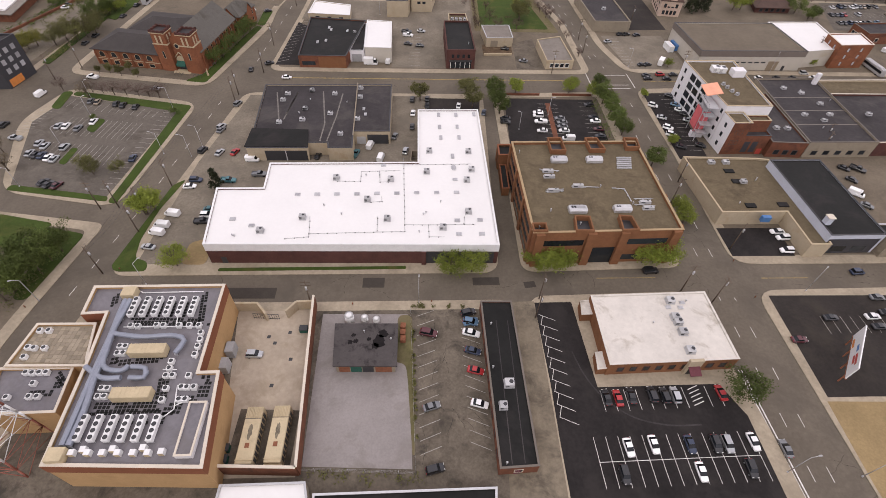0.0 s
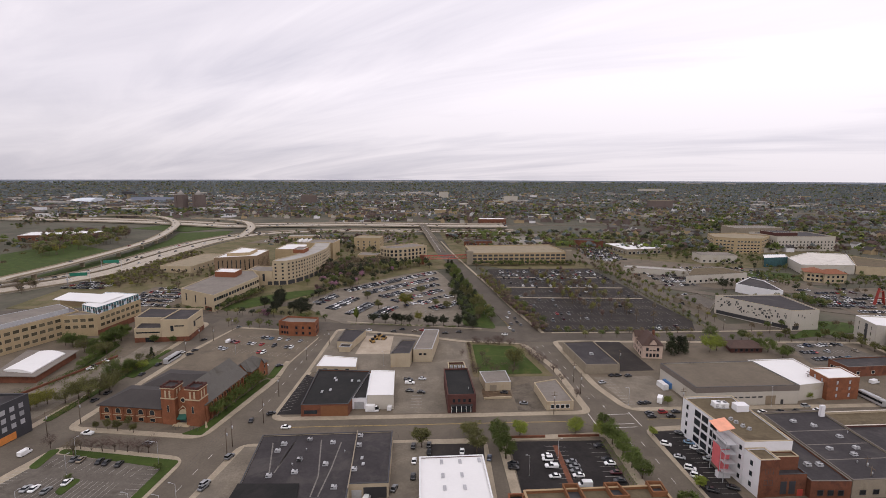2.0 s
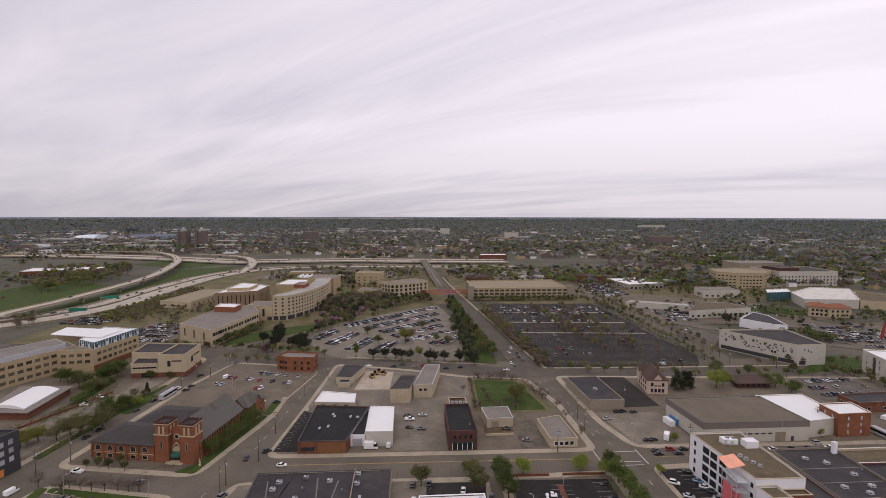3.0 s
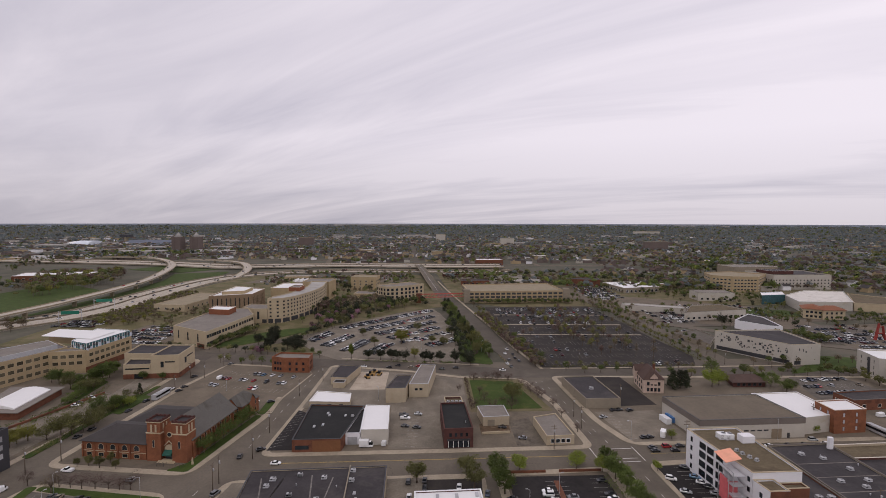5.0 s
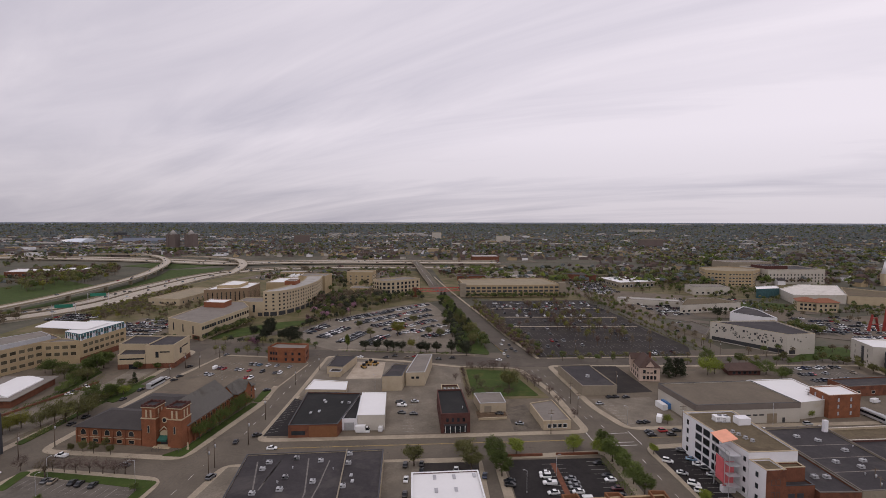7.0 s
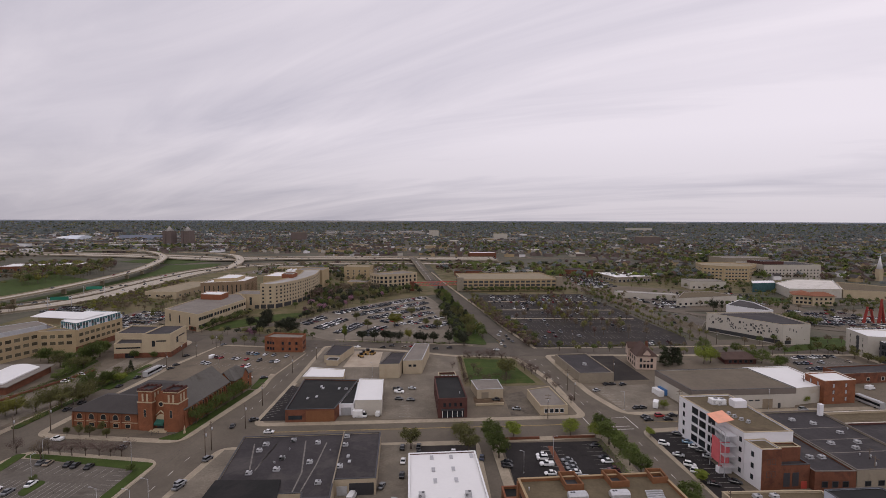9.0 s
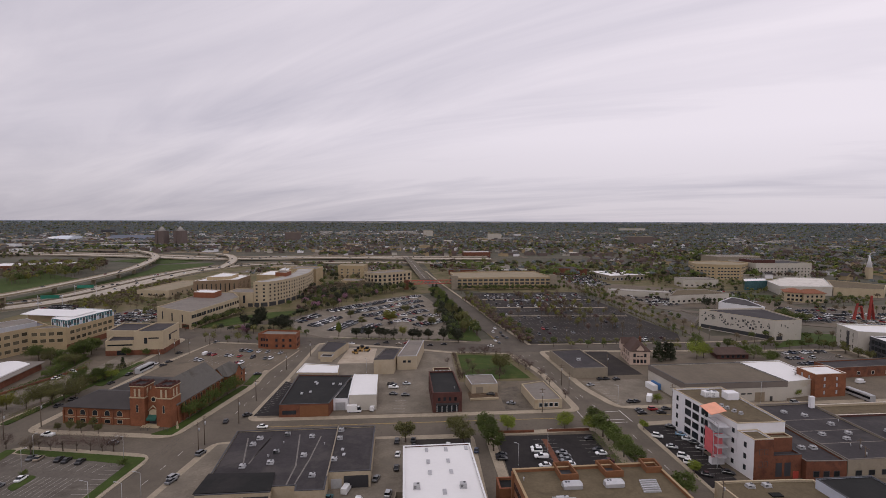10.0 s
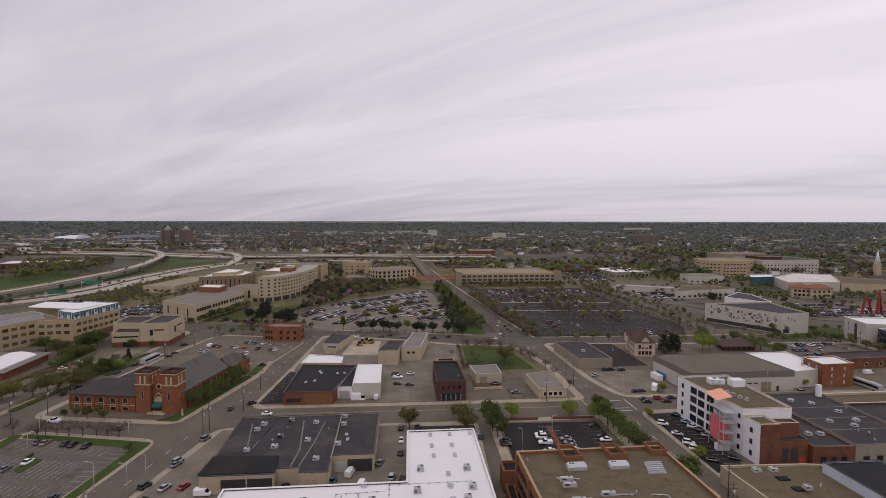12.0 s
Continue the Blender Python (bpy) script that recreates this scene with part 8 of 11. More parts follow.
def far_west():
    """The unfinished dark block, the low pavilion and the long cream offices beyond the side street."""
    dark = [(-185, 158), (-163.2, 160.5), (-161.5, 173.5), (-184, 172)]
    r = building("dark_apartment_block", "unfinished block in charcoal cladding with pale new windows", dark, 14.5, CHARCOAL, DARK_ROOF, 0.6, 0.35, DARK_METAL)
    for p, q in sides(dark):
        n = max(2, int(math.dist(p, q) / 3.6))
        windows(r, p, q, n, (4.6, 7.8, 11.0), 1.8, 1.9, frame_m=DARK_METAL, glass_m=SKYLIGHT)
        panel("boarded_front", r, p, q, 1.0, min(7.0, math.dist(p, q) - 1.0), 0.3, 3.0, ORANGE_PAINT, 0.05, "orange sheathing boards")
    pav = [(-217, 214.5), (-195, 214.5), (-201, 249.5), (-229, 249)]
    r = building("pavilion", "low brick pavilion under a broad grey roof", inset(pav, 1.2), 3.6, BRICK_RED, GREY_ROOF, 0.05, 0.3)
    part("roof_overhang", prism(bmesh.new(), pav, 3.66, 4.0), GREY_ROOF, r)
    vault = [(-216.0, 220.5), (-199.8, 218.0), (-204.0, 243.8), (-220.0, 246.0)]
    bm = bmesh.new()
    rows = []
    for k in range(9):
        t = k / 8
        a, b = between(vault[0], vault[1], t), between(vault[3], vault[2], t)
        z = 4.5 + 1.1 * math.sin(math.pi * t)
        rows.append([(*a, 4.0), (*a, z), (*b, z), (*b, 4.0)])
    loft(bm, rows)
    part("vaulted_roof", bm, WHITE_ROOF, r, "gently vaulted white roof")
    # long offices: two wings and a glazed link
    w1 = [(-246.0, 246.0), (-232.0, 291.0), (-252, 305), (-275, 262)]
    r = building("cream_office", "long cream brick office with rows of square windows", w1, 13.6, BEIGE, HALL_ROOF, 0.6, 0.4, LIGHT_STONE)
    for p, q in sides(w1):
        L = math.dist(p, q)
        windows(r, p, q, max(3, int(L / 4.4)), (2.0, 6.2, 10.2), 3.0, 1.9, frame_m=LIGHT_STONE, glass_m=GLASS_TAN)
    top = inset(w1, 4.0)
    building("roof_plant_room", "grey roof plant room on the office", top, 16.0, UNIT_GREY, GREY_ROOF, 0.1, 0.3, METAL, base=13.6)
    w2 = [(-216.0, 285.0), (-213.0, 322.0), (-240.0, 327.0), (-231.0, 292.0)]
    r = building("cream_office_wing", "cream brick office wing with a glazed top floor", w2, 13.2, BEIGE, GREY_ROOF, 0.3, 0.4, LIGHT_STONE)
    for p, q in sides(w2):
        L = math.dist(p, q)
        windows(r, p, q, max(3, int(L / 4.2)), (5.4, 9.4), 3.0, 1.9, frame_m=LIGHT_STONE, glass_m=GLASS_TAN)
        panel("brick_plinth", r, p, q, 0, L, 0.1, 3.6, BRICK_RED, 0.1)
    link = [(-235.5, 280.5), (-216.3, 285.3), (-216.6, 291.0), (-232.5, 290.6)]
    ln = building("glazed_link", "cream brick link between the two office wings", link, 13.3, BEIGE, GREY_ROOF, 0.3, 0.4, LIGHT_STONE)
    p, q = south_side(link)
    windows(ln, p, q, 4, (5.4, 9.4), 2.8, 1.9, frame_m=LIGHT_STONE, glass_m=GLASS_TAN)
    up = inset(w2, 0.6)
    g = building("glass_top_floor", "teal glazed top floor under a white roof", up, 17.4, GLASS_TEAL, WHITE_ROOF, 0.2, 0.3, WHITE_PAINT, base=13.2)
    part("roof_overhang", prism(bmesh.new(), [(-258.4, 303.7), (-220.4, 296.4), (-220.2, 316.4), (-262.7, 322.9)], 17.65, 18.0), WHITE_ROOF, g)
    part("rear_wall", prism(bmesh.new(), inset([(-258.4, 303.7), (-220.4, 296.4), (-220.2, 316.4), (-262.7, 322.9)], 3.0), 13.0, 17.65), BEIGE, g)
    for p, q in sides(up):
        n = int(math.dist(p, q) / 2.2)
        for k in range(n):
            panel("mullion", g, p, q, k * 2.2, k * 2.2 + 0.25, 13.3, 17.2, WHITE_PAINT, 0.12)
        for k in range(0, n, 3):
            panel("dark_pane", g, p, q, k * 2.2 + 0.4, k * 2.2 + 1.9, 13.8 + (k % 2), 15.6 + (k % 2), CHARCOAL, 0.08)
            panel("pale_pane", g, p, q, k * 2.2 + 2.5, k * 2.2 + 4.3, 13.6, 15.0 + (k % 2), BLUE_GREY, 0.07)
            panel("dark_pane", g, p, q, k * 2.2 + 4.6, k * 2.2 + 6.3, 15.2, 17.0, CHARCOAL, 0.07)
    low = [(-186.0, 273.0), (-171.5, 275.0), (-172.0, 286.0), (-190.0, 286.0)]
    up = [(-171.3, 275.0), (-156.0, 276.8), (-158.8, 300.0), (-173.0, 300.0)]
    rear = [(-194.0, 286.2), (-173.2, 286.2), (-173.2, 307.0), (-198.0, 308.0)]
    for name, word, poly, h in (("civic_front_block", "low cream stone block on a red brick base", low, 8.0), ("civic_main_block", "tall cream stone block on a red brick base", up, 13.0), ("civic_rear_block", "cream stone block with a dark flat roof", rear, 11.0)):
        r = building(name, word, poly, h, LIGHT_STONE, DARK_ROOF, 0.5, 0.4, LIGHT_STONE, group="stepped civic building")
        for p, q in sides(poly):
            L = math.dist(p, q)
            panel("brick_plinth", r, p, q, 0, L, 0.1, 3.0, BRICK_RED, 0.15)
            if poly is low:
                panel("window_band", r, p, q, 1.0, L - 0.6, 5.6, 6.4, GLASS, 0.06)
                panel("entrance_glass", r, p, q, L * 0.4, L * 0.72, 0.3, 2.9, GLASS, 0.2)
            elif poly is up:
                panel("window_slot", r, p, q, L * 0.35, L * 0.46, 6.4, 9.8, GLASS, 0.06)
                panel("window_band", r, p, q, L * 0.5, L * 0.86, 9.2, 9.9, GLASS, 0.06)
    hedge((-196, 196), (-183, 250), 2.0, 1.6, "green")
    hedge((-189.5, 205), (-178, 246), 1.4, 1.2, "olive")
    bm = bmesh.new()
    prism(bm, [(-194.0, 198), (-193.4, 198), (-180.4, 250), (-181.0, 250)], 0.1, 1.2)
    tagged(part("retaining_wall", bm, BRICK_RED), "long low brick retaining wall by the drive", "wall", "", "structure")
    low = [(-140.0, 90.0), (-124.0, 86.5), (-127.5, 76.0), (-144.0, 78.5)]
    r = building("low_blue_building", "low building with a blue lit fascia", low, 4.0, BLUE_PAINT, BLACK_ROOF, 0.5, 0.35, DARK_METAL)


far_west()

# ---- beyond the cross streets: campus, garages, motorway, suburbs ----
def strip_road(name, pts, half, material, label, z=0.02, thick=0.25, kind="structure"):
    line = spline([Vector(p) for p in pts], 12)
    return tagged(part(name, ribbon(bmesh.new(), line, half, lambda p, t: z, thick), material), label, "road", "", kind)


# the avenue north, its cross streets and the streets of the quarter
strip_road("avenue", [(50, 296), (36, 360), (27, 420), (13.5, 495), (-4, 590), (-12.0, 632), (-21, 700), (-36, 810), (-54, 950), (-71, 1120)], 7.2, AVENUE, "long grey avenue that runs to the horizon", 0.05)
strip_road("avenue", [(-70, 1110), (-86, 1300), (-104, 1500)], 3.0, AVENUE, "narrow end of the avenue among houses", 0.06)
strip_road("kerb_path", [(58.5, 297), (46, 360), (37, 420), (24, 495), (8.2, 590), (-1.5, 650), (-14, 738)], 1.1, WALKWAY, "pale pavement along the avenue", 0.12)
strip_road("kerb_path", [(-70, 318), (-20, 310.2), (20, 304.5)], 0.9, WALKWAY, "pale pavement beside the cross street", 0.13)
strip_road("kerb_path", [(64, 297.8), (110, 300.2), (160, 302.6), (330, 314.6)], 0.9, WALKWAY, "pale pavement beside the cross street", 0.13)
strip_road("kerb_path", [(27, 322), (20, 370), (10, 440), (-4, 520)], 0.9, WALKWAY, "pale pavement along the avenue", 0.125)
strip_road("street", [(-330, 330), (-215, 346), (-165, 322), (-75, 307), (-20, 300), (45, 289), (160, 293), (330, 305)], 8.5, AVENUE, "grey cross street", 0.04)
strip_road("street", [(-340, 60), (-200, 108), (-128, 100), (-90, 96)], 4.5, ROAD, "grey side street", 0.012)
strip_road("street", [(176, 270), (181, 350), (176, 440), (165, 540), (150, 640), (110, 800), (85, 1000)], 6.5, ROAD, "grey street beside the big car park", 0.03)
strip_road("street", [(170, 455), (260, 372), (330, 330)], 6, ROAD, "grey diagonal street", 0.045)
strip_road("street", [(-158, 240), (-152, 300), (-150, 340), (-118, 372), (-92, 400)], 6, ROAD, "grey street beside the lawn", 0.05)
strip_road("street", [(-248, 998), (-330, 1430), (-409, 1856), (-487, 2364)], 7, LOT, "pale street running up through the houses", 0.1)
strip_road("street", [(160, 430), (250, 430), (420, 470), (600, 520)], 6, ROAD, "grey street by the civic buildings", 0.06)
strip_road("street", [(90, 640), (240, 700), (420, 740), (800, 820)], 6, ROAD, "grey street north of the garage", 0.03)
for k in range(7):
    y = 980 + k * 150
    strip_road("street", [(-900, y + 40), (-300, y), (300, y + 30), (1200, y + 120)], 4.5, LOT, "suburban side street between houses and trees", 0.1 + 0.02 * k)
for k, x in enumerate((-190, 60, 190, 330, 480, 650)):
    strip_road("street", [(x, 1000), (x - 20, 1400), (x - 40, 1900)], 4.5, LOT, "suburban street between houses and trees", 0.3 + 0.02 * k)

# ground of the quarter: lots, lawns, verges
slab("parking_lot", [(-72, 314), (6.5, 309.5), (18, 330), (8.3, 405), (-8, 480), (-16, 505), (-50, 475), (-100, 414), (-112, 360), (-86, 325)], -0.1, 0.10, LOT_PALE, "wide asphalt lot packed with cars", "parking lot")
slab("parking_lot", [(59.5, 300), (113.6, 298), (158, 306), (166, 326), (160, 386.2), (157.7, 437.7), (150, 520), (40, 512), (42, 440), (52, 370)], -0.1, 0.10, SEALED_OLD, "wide dark asphalt lot, mostly empty, with planted strips", "parking lot")
slab("parking_lot", [(168, 450), (330, 400), (330, 520), (200, 600), (160, 560)], -0.1, 0.08, LOT, "asphalt lots among low commercial buildings", "parking lot")
slab("parking_lot", [(150, 560), (205, 560), (200, 660), (140, 650)], -0.1, 0.09, LOT, "asphalt lot crowded with vehicles", "parking lot")
slab("parking_lot", [(290, 300), (420, 330), (420, 440), (300, 420)], -0.1, 0.085, LOT, "asphalt lots of the civic quarter", "parking lot")
slab("parking_lot", [(-262, 350), (-212, 345), (-206, 400), (-262, 420)], -0.1, 0.09, LOT, "asphalt lot behind the cream office", "parking lot")
slab("quarter_ground", [(-330, 346), (-90, 330), (-95, 410), (-50, 480), (0, 520), (-40, 820), (-330, 800), (-350, 500)], -0.25, -0.05, SCRUB, "rough grass and scrub of the campus", "ground")
slab("quarter_ground", [(60, 515), (330, 530), (520, 560), (520, 800), (-20, 860), (10, 560)], -0.25, -0.06, SCRUB, "rough grass and paving of the civic quarter", "ground")
for poly in ([(-172, 345), (-150, 352), (-118, 392), (-108, 415), (-140, 402), (-165, 375)], [(8, 312), (30, 304), (24, 362), (16, 400), (9, 380)], [(205, 288), (246, 300), (262, 330), (225, 305)], [(-560, 470), (-420, 440), (-440, 620), (-560, 700)],
             [(-404, 432), (-392, 462), (-387, 485), (-386, 513), (-387, 560), (-389, 616), (-386, 672), (-383, 731), (-374, 790), (-392, 870), (-470, 830), (-434, 735), (-420, 657), (-412, 594), (-408, 500)], [(-600, 900), (-470, 850), (-420, 930), (-560, 1010)], [(-880, 1180), (-640, 1150), (-660, 1260), (-880, 1300)], [(300, 470), (360, 462), (350, 500), (300, 512)], [(150, 700), (230, 690), (230, 760), (150, 770)]):
    slab("lawn", rounded(poly, 6, 3), -0.1, 0.16, LAWN, "wide green lawn between roads", "lawn")

# big lots: stall lines, planted strips, many cars
bm = bmesh.new()
FAR_BAYS = []
for a, b, share in (((-89.5, 406.5), (-17, 489), 0.9), ((-72, 398), (-14, 460), 0.88), ((-56.5, 385.5), (-12, 434), 0.75), ((-45, 372), (-8, 411), 0.75), ((-33, 358), (0, 392), 0.65), ((-20, 344), (6, 370), 0.5),
                    ((-104, 362), (-94, 391), 0.85), ((-89, 348), (-77, 381), 0.88), ((-71.5, 334), (-60, 368), 0.8), ((-54, 328), (-43, 356), 0.65)):
    n = int(math.dist(a, b) / 2.7)
    FAR_BAYS += [(c, h, share) for c, h in stalls(bm, a, b, n, 4.8, 0, 0.106, 0.1)]
    FAR_BAYS += [(c, h, share) for c, h in stalls(bm, b, a, n, 4.8, 0, 0.106, 0.1)]
for k in range(12):
    y = 308 + k * 17.2
    x0, x1 = 62 - k * 1.6, 158 - abs(k - 3) * 0.8
    n = int((x1 - x0) / 2.7)
    share = 0.05 if k < 7 else (0.12 if k < 9 else 0.4)
    FAR_BAYS += [(c, h, share) for c, h in stalls(bm, (x0, y), (x1, y + 1.5), n, 4.8, 0, 0.106, 0.07)]
    FAR_BAYS += [(c, h, share) for c, h in stalls(bm, (x1, y + 1.5), (x0, y), n, 4.8, 0, 0.106, 0.07)]
for x0, x1, y0, rows, share in ((172, 205, 565, 7, 0.7), (300, 400, 335, 5, 0.6), (-258, -214, 352, 4, 0.6), (180, 320, 455, 6, 0.35)):
    for k in range(rows):
        n = int((x1 - x0) / 2.8)
        FAR_BAYS += [(c, h, share) for c, h in stalls(bm, (x0, y0 + k * 13), (x1, y0 + k * 13 + 1), n, 4.8, 0, 0.106, 0.1)]
tagged(part("stall_marking", bm, PAINT_WORN), "faded white stall lines of the large lots", "parking lines", "", "structure")
for z, pts in ((388, (52, 156)), (426, (50, 153)), (470, (46, 150))):
    bm = bmesh.new()
    box(bm, pts[0], pts[1], z - 1.2, z + 1.2, 0.0, 0.22)
    tagged(part("planted_strip", bm, WALKWAY), "pale kerbed strip across the car park", "kerb strip", "", "structure")


def simple_cars(bays, seed=11):
    """The countless cars of the large lots: bodies, glass and tyres."""
    rng = np.random.default_rng(seed)
    verts = {}
    for at, heading, share in bays:
        if rng.uniform() > share:
            continue
        key = rng.choice(list("wwwwsssggggkkkkknrm"))
        h, w = 2.35, 0.92
        tall = rng.choice([1.45, 1.45, 1.75])
        m = Matrix.Translation((at.x, at.y, at.z if len(at) > 2 and at.z > 0 else 0.1)) @ Matrix.Rotation(radians(heading + rng.choice([0, 180])), 4, "Z")
        blocks = [(key, [(-h, -w, 0.25), (h, -w, 0.25), (h, w, 0.25), (-h, w, 0.25)], [(-h, -w, 0.95), (h, -w * 0.94, 0.82), (h, w * 0.94, 0.82), (-h, w, 0.95)]),
                  ("glass", [(-1.8, -w * 0.9, 0.9), (1.1, -w * 0.9, 0.86), (1.1, w * 0.9, 0.86), (-1.8, w * 0.9, 0.9)], [(-1.2, -w * 0.72, tall), (0.3, -w * 0.72, tall), (0.3, w * 0.72, tall), (-1.2, w * 0.72, tall)]),
                  (key, [(-1.15, -w * 0.7, tall), (0.25, -w * 0.7, tall), (0.25, w * 0.7, tall), (-1.15, w * 0.7, tall)], [(-1.15, -w * 0.7, tall + 0.05), (0.25, -w * 0.7, tall + 0.05), (0.25, w * 0.7, tall + 0.05), (-1.15, w * 0.7, tall + 0.05)]),
                  ("tyre", [(-1.7, -w, 0.0), (-1.1, -w, 0.0), (-1.1, w, 0.0), (-1.7, w, 0.0)], [(-1.7, -w, 0.3), (-1.1, -w, 0.3), (-1.1, w, 0.3), (-1.7, w, 0.3)]),
                  ("tyre", [(1.1, -w, 0.0), (1.7, -w, 0.0), (1.7, w, 0.0), (1.1, w, 0.0)], [(1.1, -w, 0.3), (1.7, -w, 0.3), (1.7, w, 0.3), (1.1, w, 0.3)])]
        for k, lo, hi in blocks:
            v, f = verts.setdefault(k, ([], []))
            o = len(v)
            v += [tuple(m @ Vector(c)) for c in lo + hi]
            f += [(o + 4, o + 5, o + 6, o + 7)] + [(o + i, o + (i + 1) % 4, o + 4 + (i + 1) % 4, o + 4 + i) for i in range(4)]
    for k, (v, f) in verts.items():
        m = CAR_GLASS if k == "glass" else TYRE if k == "tyre" else PAINTS[k][1]
        word = {"glass": "dark windows of the many cars in the large lots", "tyre": "black tyres of the many cars in the large lots"}.get(k) or "many %s cars parked in the large lots" % PAINTS[k][0]
        tagged(new("parked_cars", from_arrays("parked_cars", v, f, m)), word, "cars", "", "stuff")


simple_cars(FAR_BAYS)


def offset_line(line, d):
    out = []
    for i, p in enumerate(line):
        t = (line[min(i + 1, len(line) - 1)] - line[max(i - 1, 0)]).normalized()
        out.append((p[0] - t[1] * d, p[1] + t[0] * d))
    return out


def curved_building(name, label, pts, depth, h, wall_m, roof_m, rows, w, wh, gap, base_arcade=False, parapet=0.6):
    """A building along a curve: pts is the front, from its left end as seen from outside the front."""
    line = [Vector(p) for p in pts]
    fine = spline(line, 9)
    back = offset_line(fine, depth)
    plan = [tuple(p) for p in fine] + back[::-1]
    root = building(name, label, plan, h, wall_m, roof_m, parapet, 0.4, LIGHT_STONE, base=0.05)
    for a, b in zip(fine, fine[1:]):
        L = (b - a).length
        n = max(1, int(L / gap))
        for z in rows:
            for k in range(n):
                window(root, tuple(a), tuple(b), L * (k + 0.5) / n, z, w, wh, LIGHT_STONE, proud=0.06)
        if base_arcade:
            panel("arcade_bay", root, tuple(a), tuple(b), L * 0.1, L * 0.9, 0.2, 3.9, DARK_METAL, 0.05)
    return root


def campus():
    adm = [(-206.8, 361.0), (-171.2, 339.5), (-169.0, 358.0), (-166.6, 382.0), (-164.4, 407.0), (-183.0, 439.0), (-206.0, 417.0)]
    r = building("admin_building", "low cream building with a long row of tall windows", adm, 12.0, LIGHT_STONE, GREY_ROOF, 0.4, 0.4, LIGHT_STONE, base=0.05)
    for p, q in ((adm[1], adm[2]), (adm[2], adm[3]), (adm[3], adm[4])):
        windows(r, p, q, 6, (2.2, 7.6), 2.9, 2.4, 0.6, frame_m=LIGHT_STONE)
    p, q = adm[0], adm[1]
    for u in (7.0, 19.0, 31.5):
        window(r, p, q, u, 4.0, 1.6, 5.6, LIGHT_STONE)
    panel("brick_entrance", r, p, q, 31, 39, 0.1, 3.2, BRICK_RED, 0.3)
    building("roof_drum", "terracotta block with a white roof on the admin building", [(-202.6, 407.4), (-184.1, 404.2), (-184.8, 420.0), (-205.0, 424.0)], 16.0, TERRACOTTA, WHITE_ROOF, 0.4, 0.4, COPING, base=12.0)
    cur = [(-160.5, 428.7), (-148.5, 431.0), (-139.0, 450.0), (-133.5, 480.0), (-132.5, 515.0), (-139.4, 557.0)]
    r = curved_building("curved_college_building", "long curved cream college building with small square windows", cur, 17, 21.5, LIGHT_STONE, PALE_ROOF, (5.4, 8.8, 12.2, 15.2, 18.4), 1.7, 1.5, 3.7, True)
    lowb = [(-186, 436), (-172.5, 428.6), (-160.8, 428.7), (-160.8, 452), (-186, 455)]
    r = building("college_end_block", "lower cream end block with a tall dark window", lowb, 12.4, LIGHT_STONE, GREY_ROOF, 0.5, 0.4, LIGHT_STONE, base=0.05)
    panel("tall_window", r, lowb[1], lowb[2], 2.6, 4.6, 3.6, 10.4, GLASS, 0.06)
    panel("entrance_glass", r, lowb[1], lowb[2], 7.0, 11.0, 0.2, 3.4, DARK_METAL, 0.06)
    building("roof_block", "terracotta block rising from the curved roof", [(-158, 480), (-147, 478), (-147, 496), (-158, 498)], 25.0, TERRACOTTA, GREY_ROOF, 0.4, 0.4, COPING, base=21.5)
    building("end_block", "cream block closing the curved building", [(-168, 560), (-137, 558.5), (-136, 590), (-168, 596)], 20.5, BEIGE, GREY_ROOF, 0.5, 0.4, LIGHT_STONE, base=0.05)
    br = [(-235.0, 473.0), (-198.0, 488.0), (-200.0, 527.0), (-239.0, 544.0)]
    r = building("brown_brick_hall", "tall brown brick hall with vertical window slots and pale roofs", br, 16.6, surface("brown_brick", (0.24, 0.17, 0.11), 0.9, 0.1, 0.3, 3.0, 0.2), WHITE_ROOF, 0.7, 0.4, COPING, base=0.05)
    for p, q in sides(br):
        n = int(math.dist(p, q) / 4)
        windows(r, p, q, n, (2.5,), 1.0, 11.5, frame_m=BEIGE)
    building("roof_tier", "pale upper tier on the brown hall", [(-228, 486), (-208, 494), (-210, 520), (-230, 528)], 19.4, BEIGE, WHITE_ROOF, 0.3, 0.4, COPING, base=16.6)
    building("white_roof_wing", "lower wing with a bright white roof", [(-200, 545), (-172, 545), (-172, 590), (-200, 590)], 15.0, BEIGE, WHITE_ROOF, 0.6, 0.4, COPING, base=0.05)
    low = [(-297, 485), (-263, 481), (-258, 560), (-292, 566)]
    r = building("long_low_hall", "long low cream hall with a pale flat roof", low, 6.4, LIGHT_STONE, CONCRETE, 0.5, 0.4, LIGHT_STONE, base=0.05)
    for p, q in sides(low):
        windows(r, p, q, max(2, int(math.dist(p, q) / 8)), (2.0,), 2.0, 1.8)
    arc = [(-80.5, 551.0), (-68.0, 536.0), (-48.4, 543.5), (-27.4, 562.0)]
    r = curved_building("far_curved_office", "cream office with a curved front and dark square windows", arc, 26, 18.0, LIGHT_STONE, GREY_ROOF, (1.0, 5.0, 9.2, 13.4), 2.7, 2.8, 4.3)
    building("cream_annex", "low cream annex among trees", [(-108, 556), (-84, 553), (-83, 575), (-107, 578)], 7.5, BEIGE, GREY_ROOF, 0.4, 0.4, LIGHT_STONE, base=0.05)
    rr = [(-128, 640), (-94, 636), (-92, 662), (-126, 666)]
    r = building("cream_hall", "tall cream hall behind trees", rr, 17.0, BEIGE, CONCRETE, 0.5, 0.4, LIGHT_STONE, base=0.05)
    for p, q in sides(rr):
        windows(r, p, q, 4, (3.0, 7.0, 11.0), 2.2, 1.8)
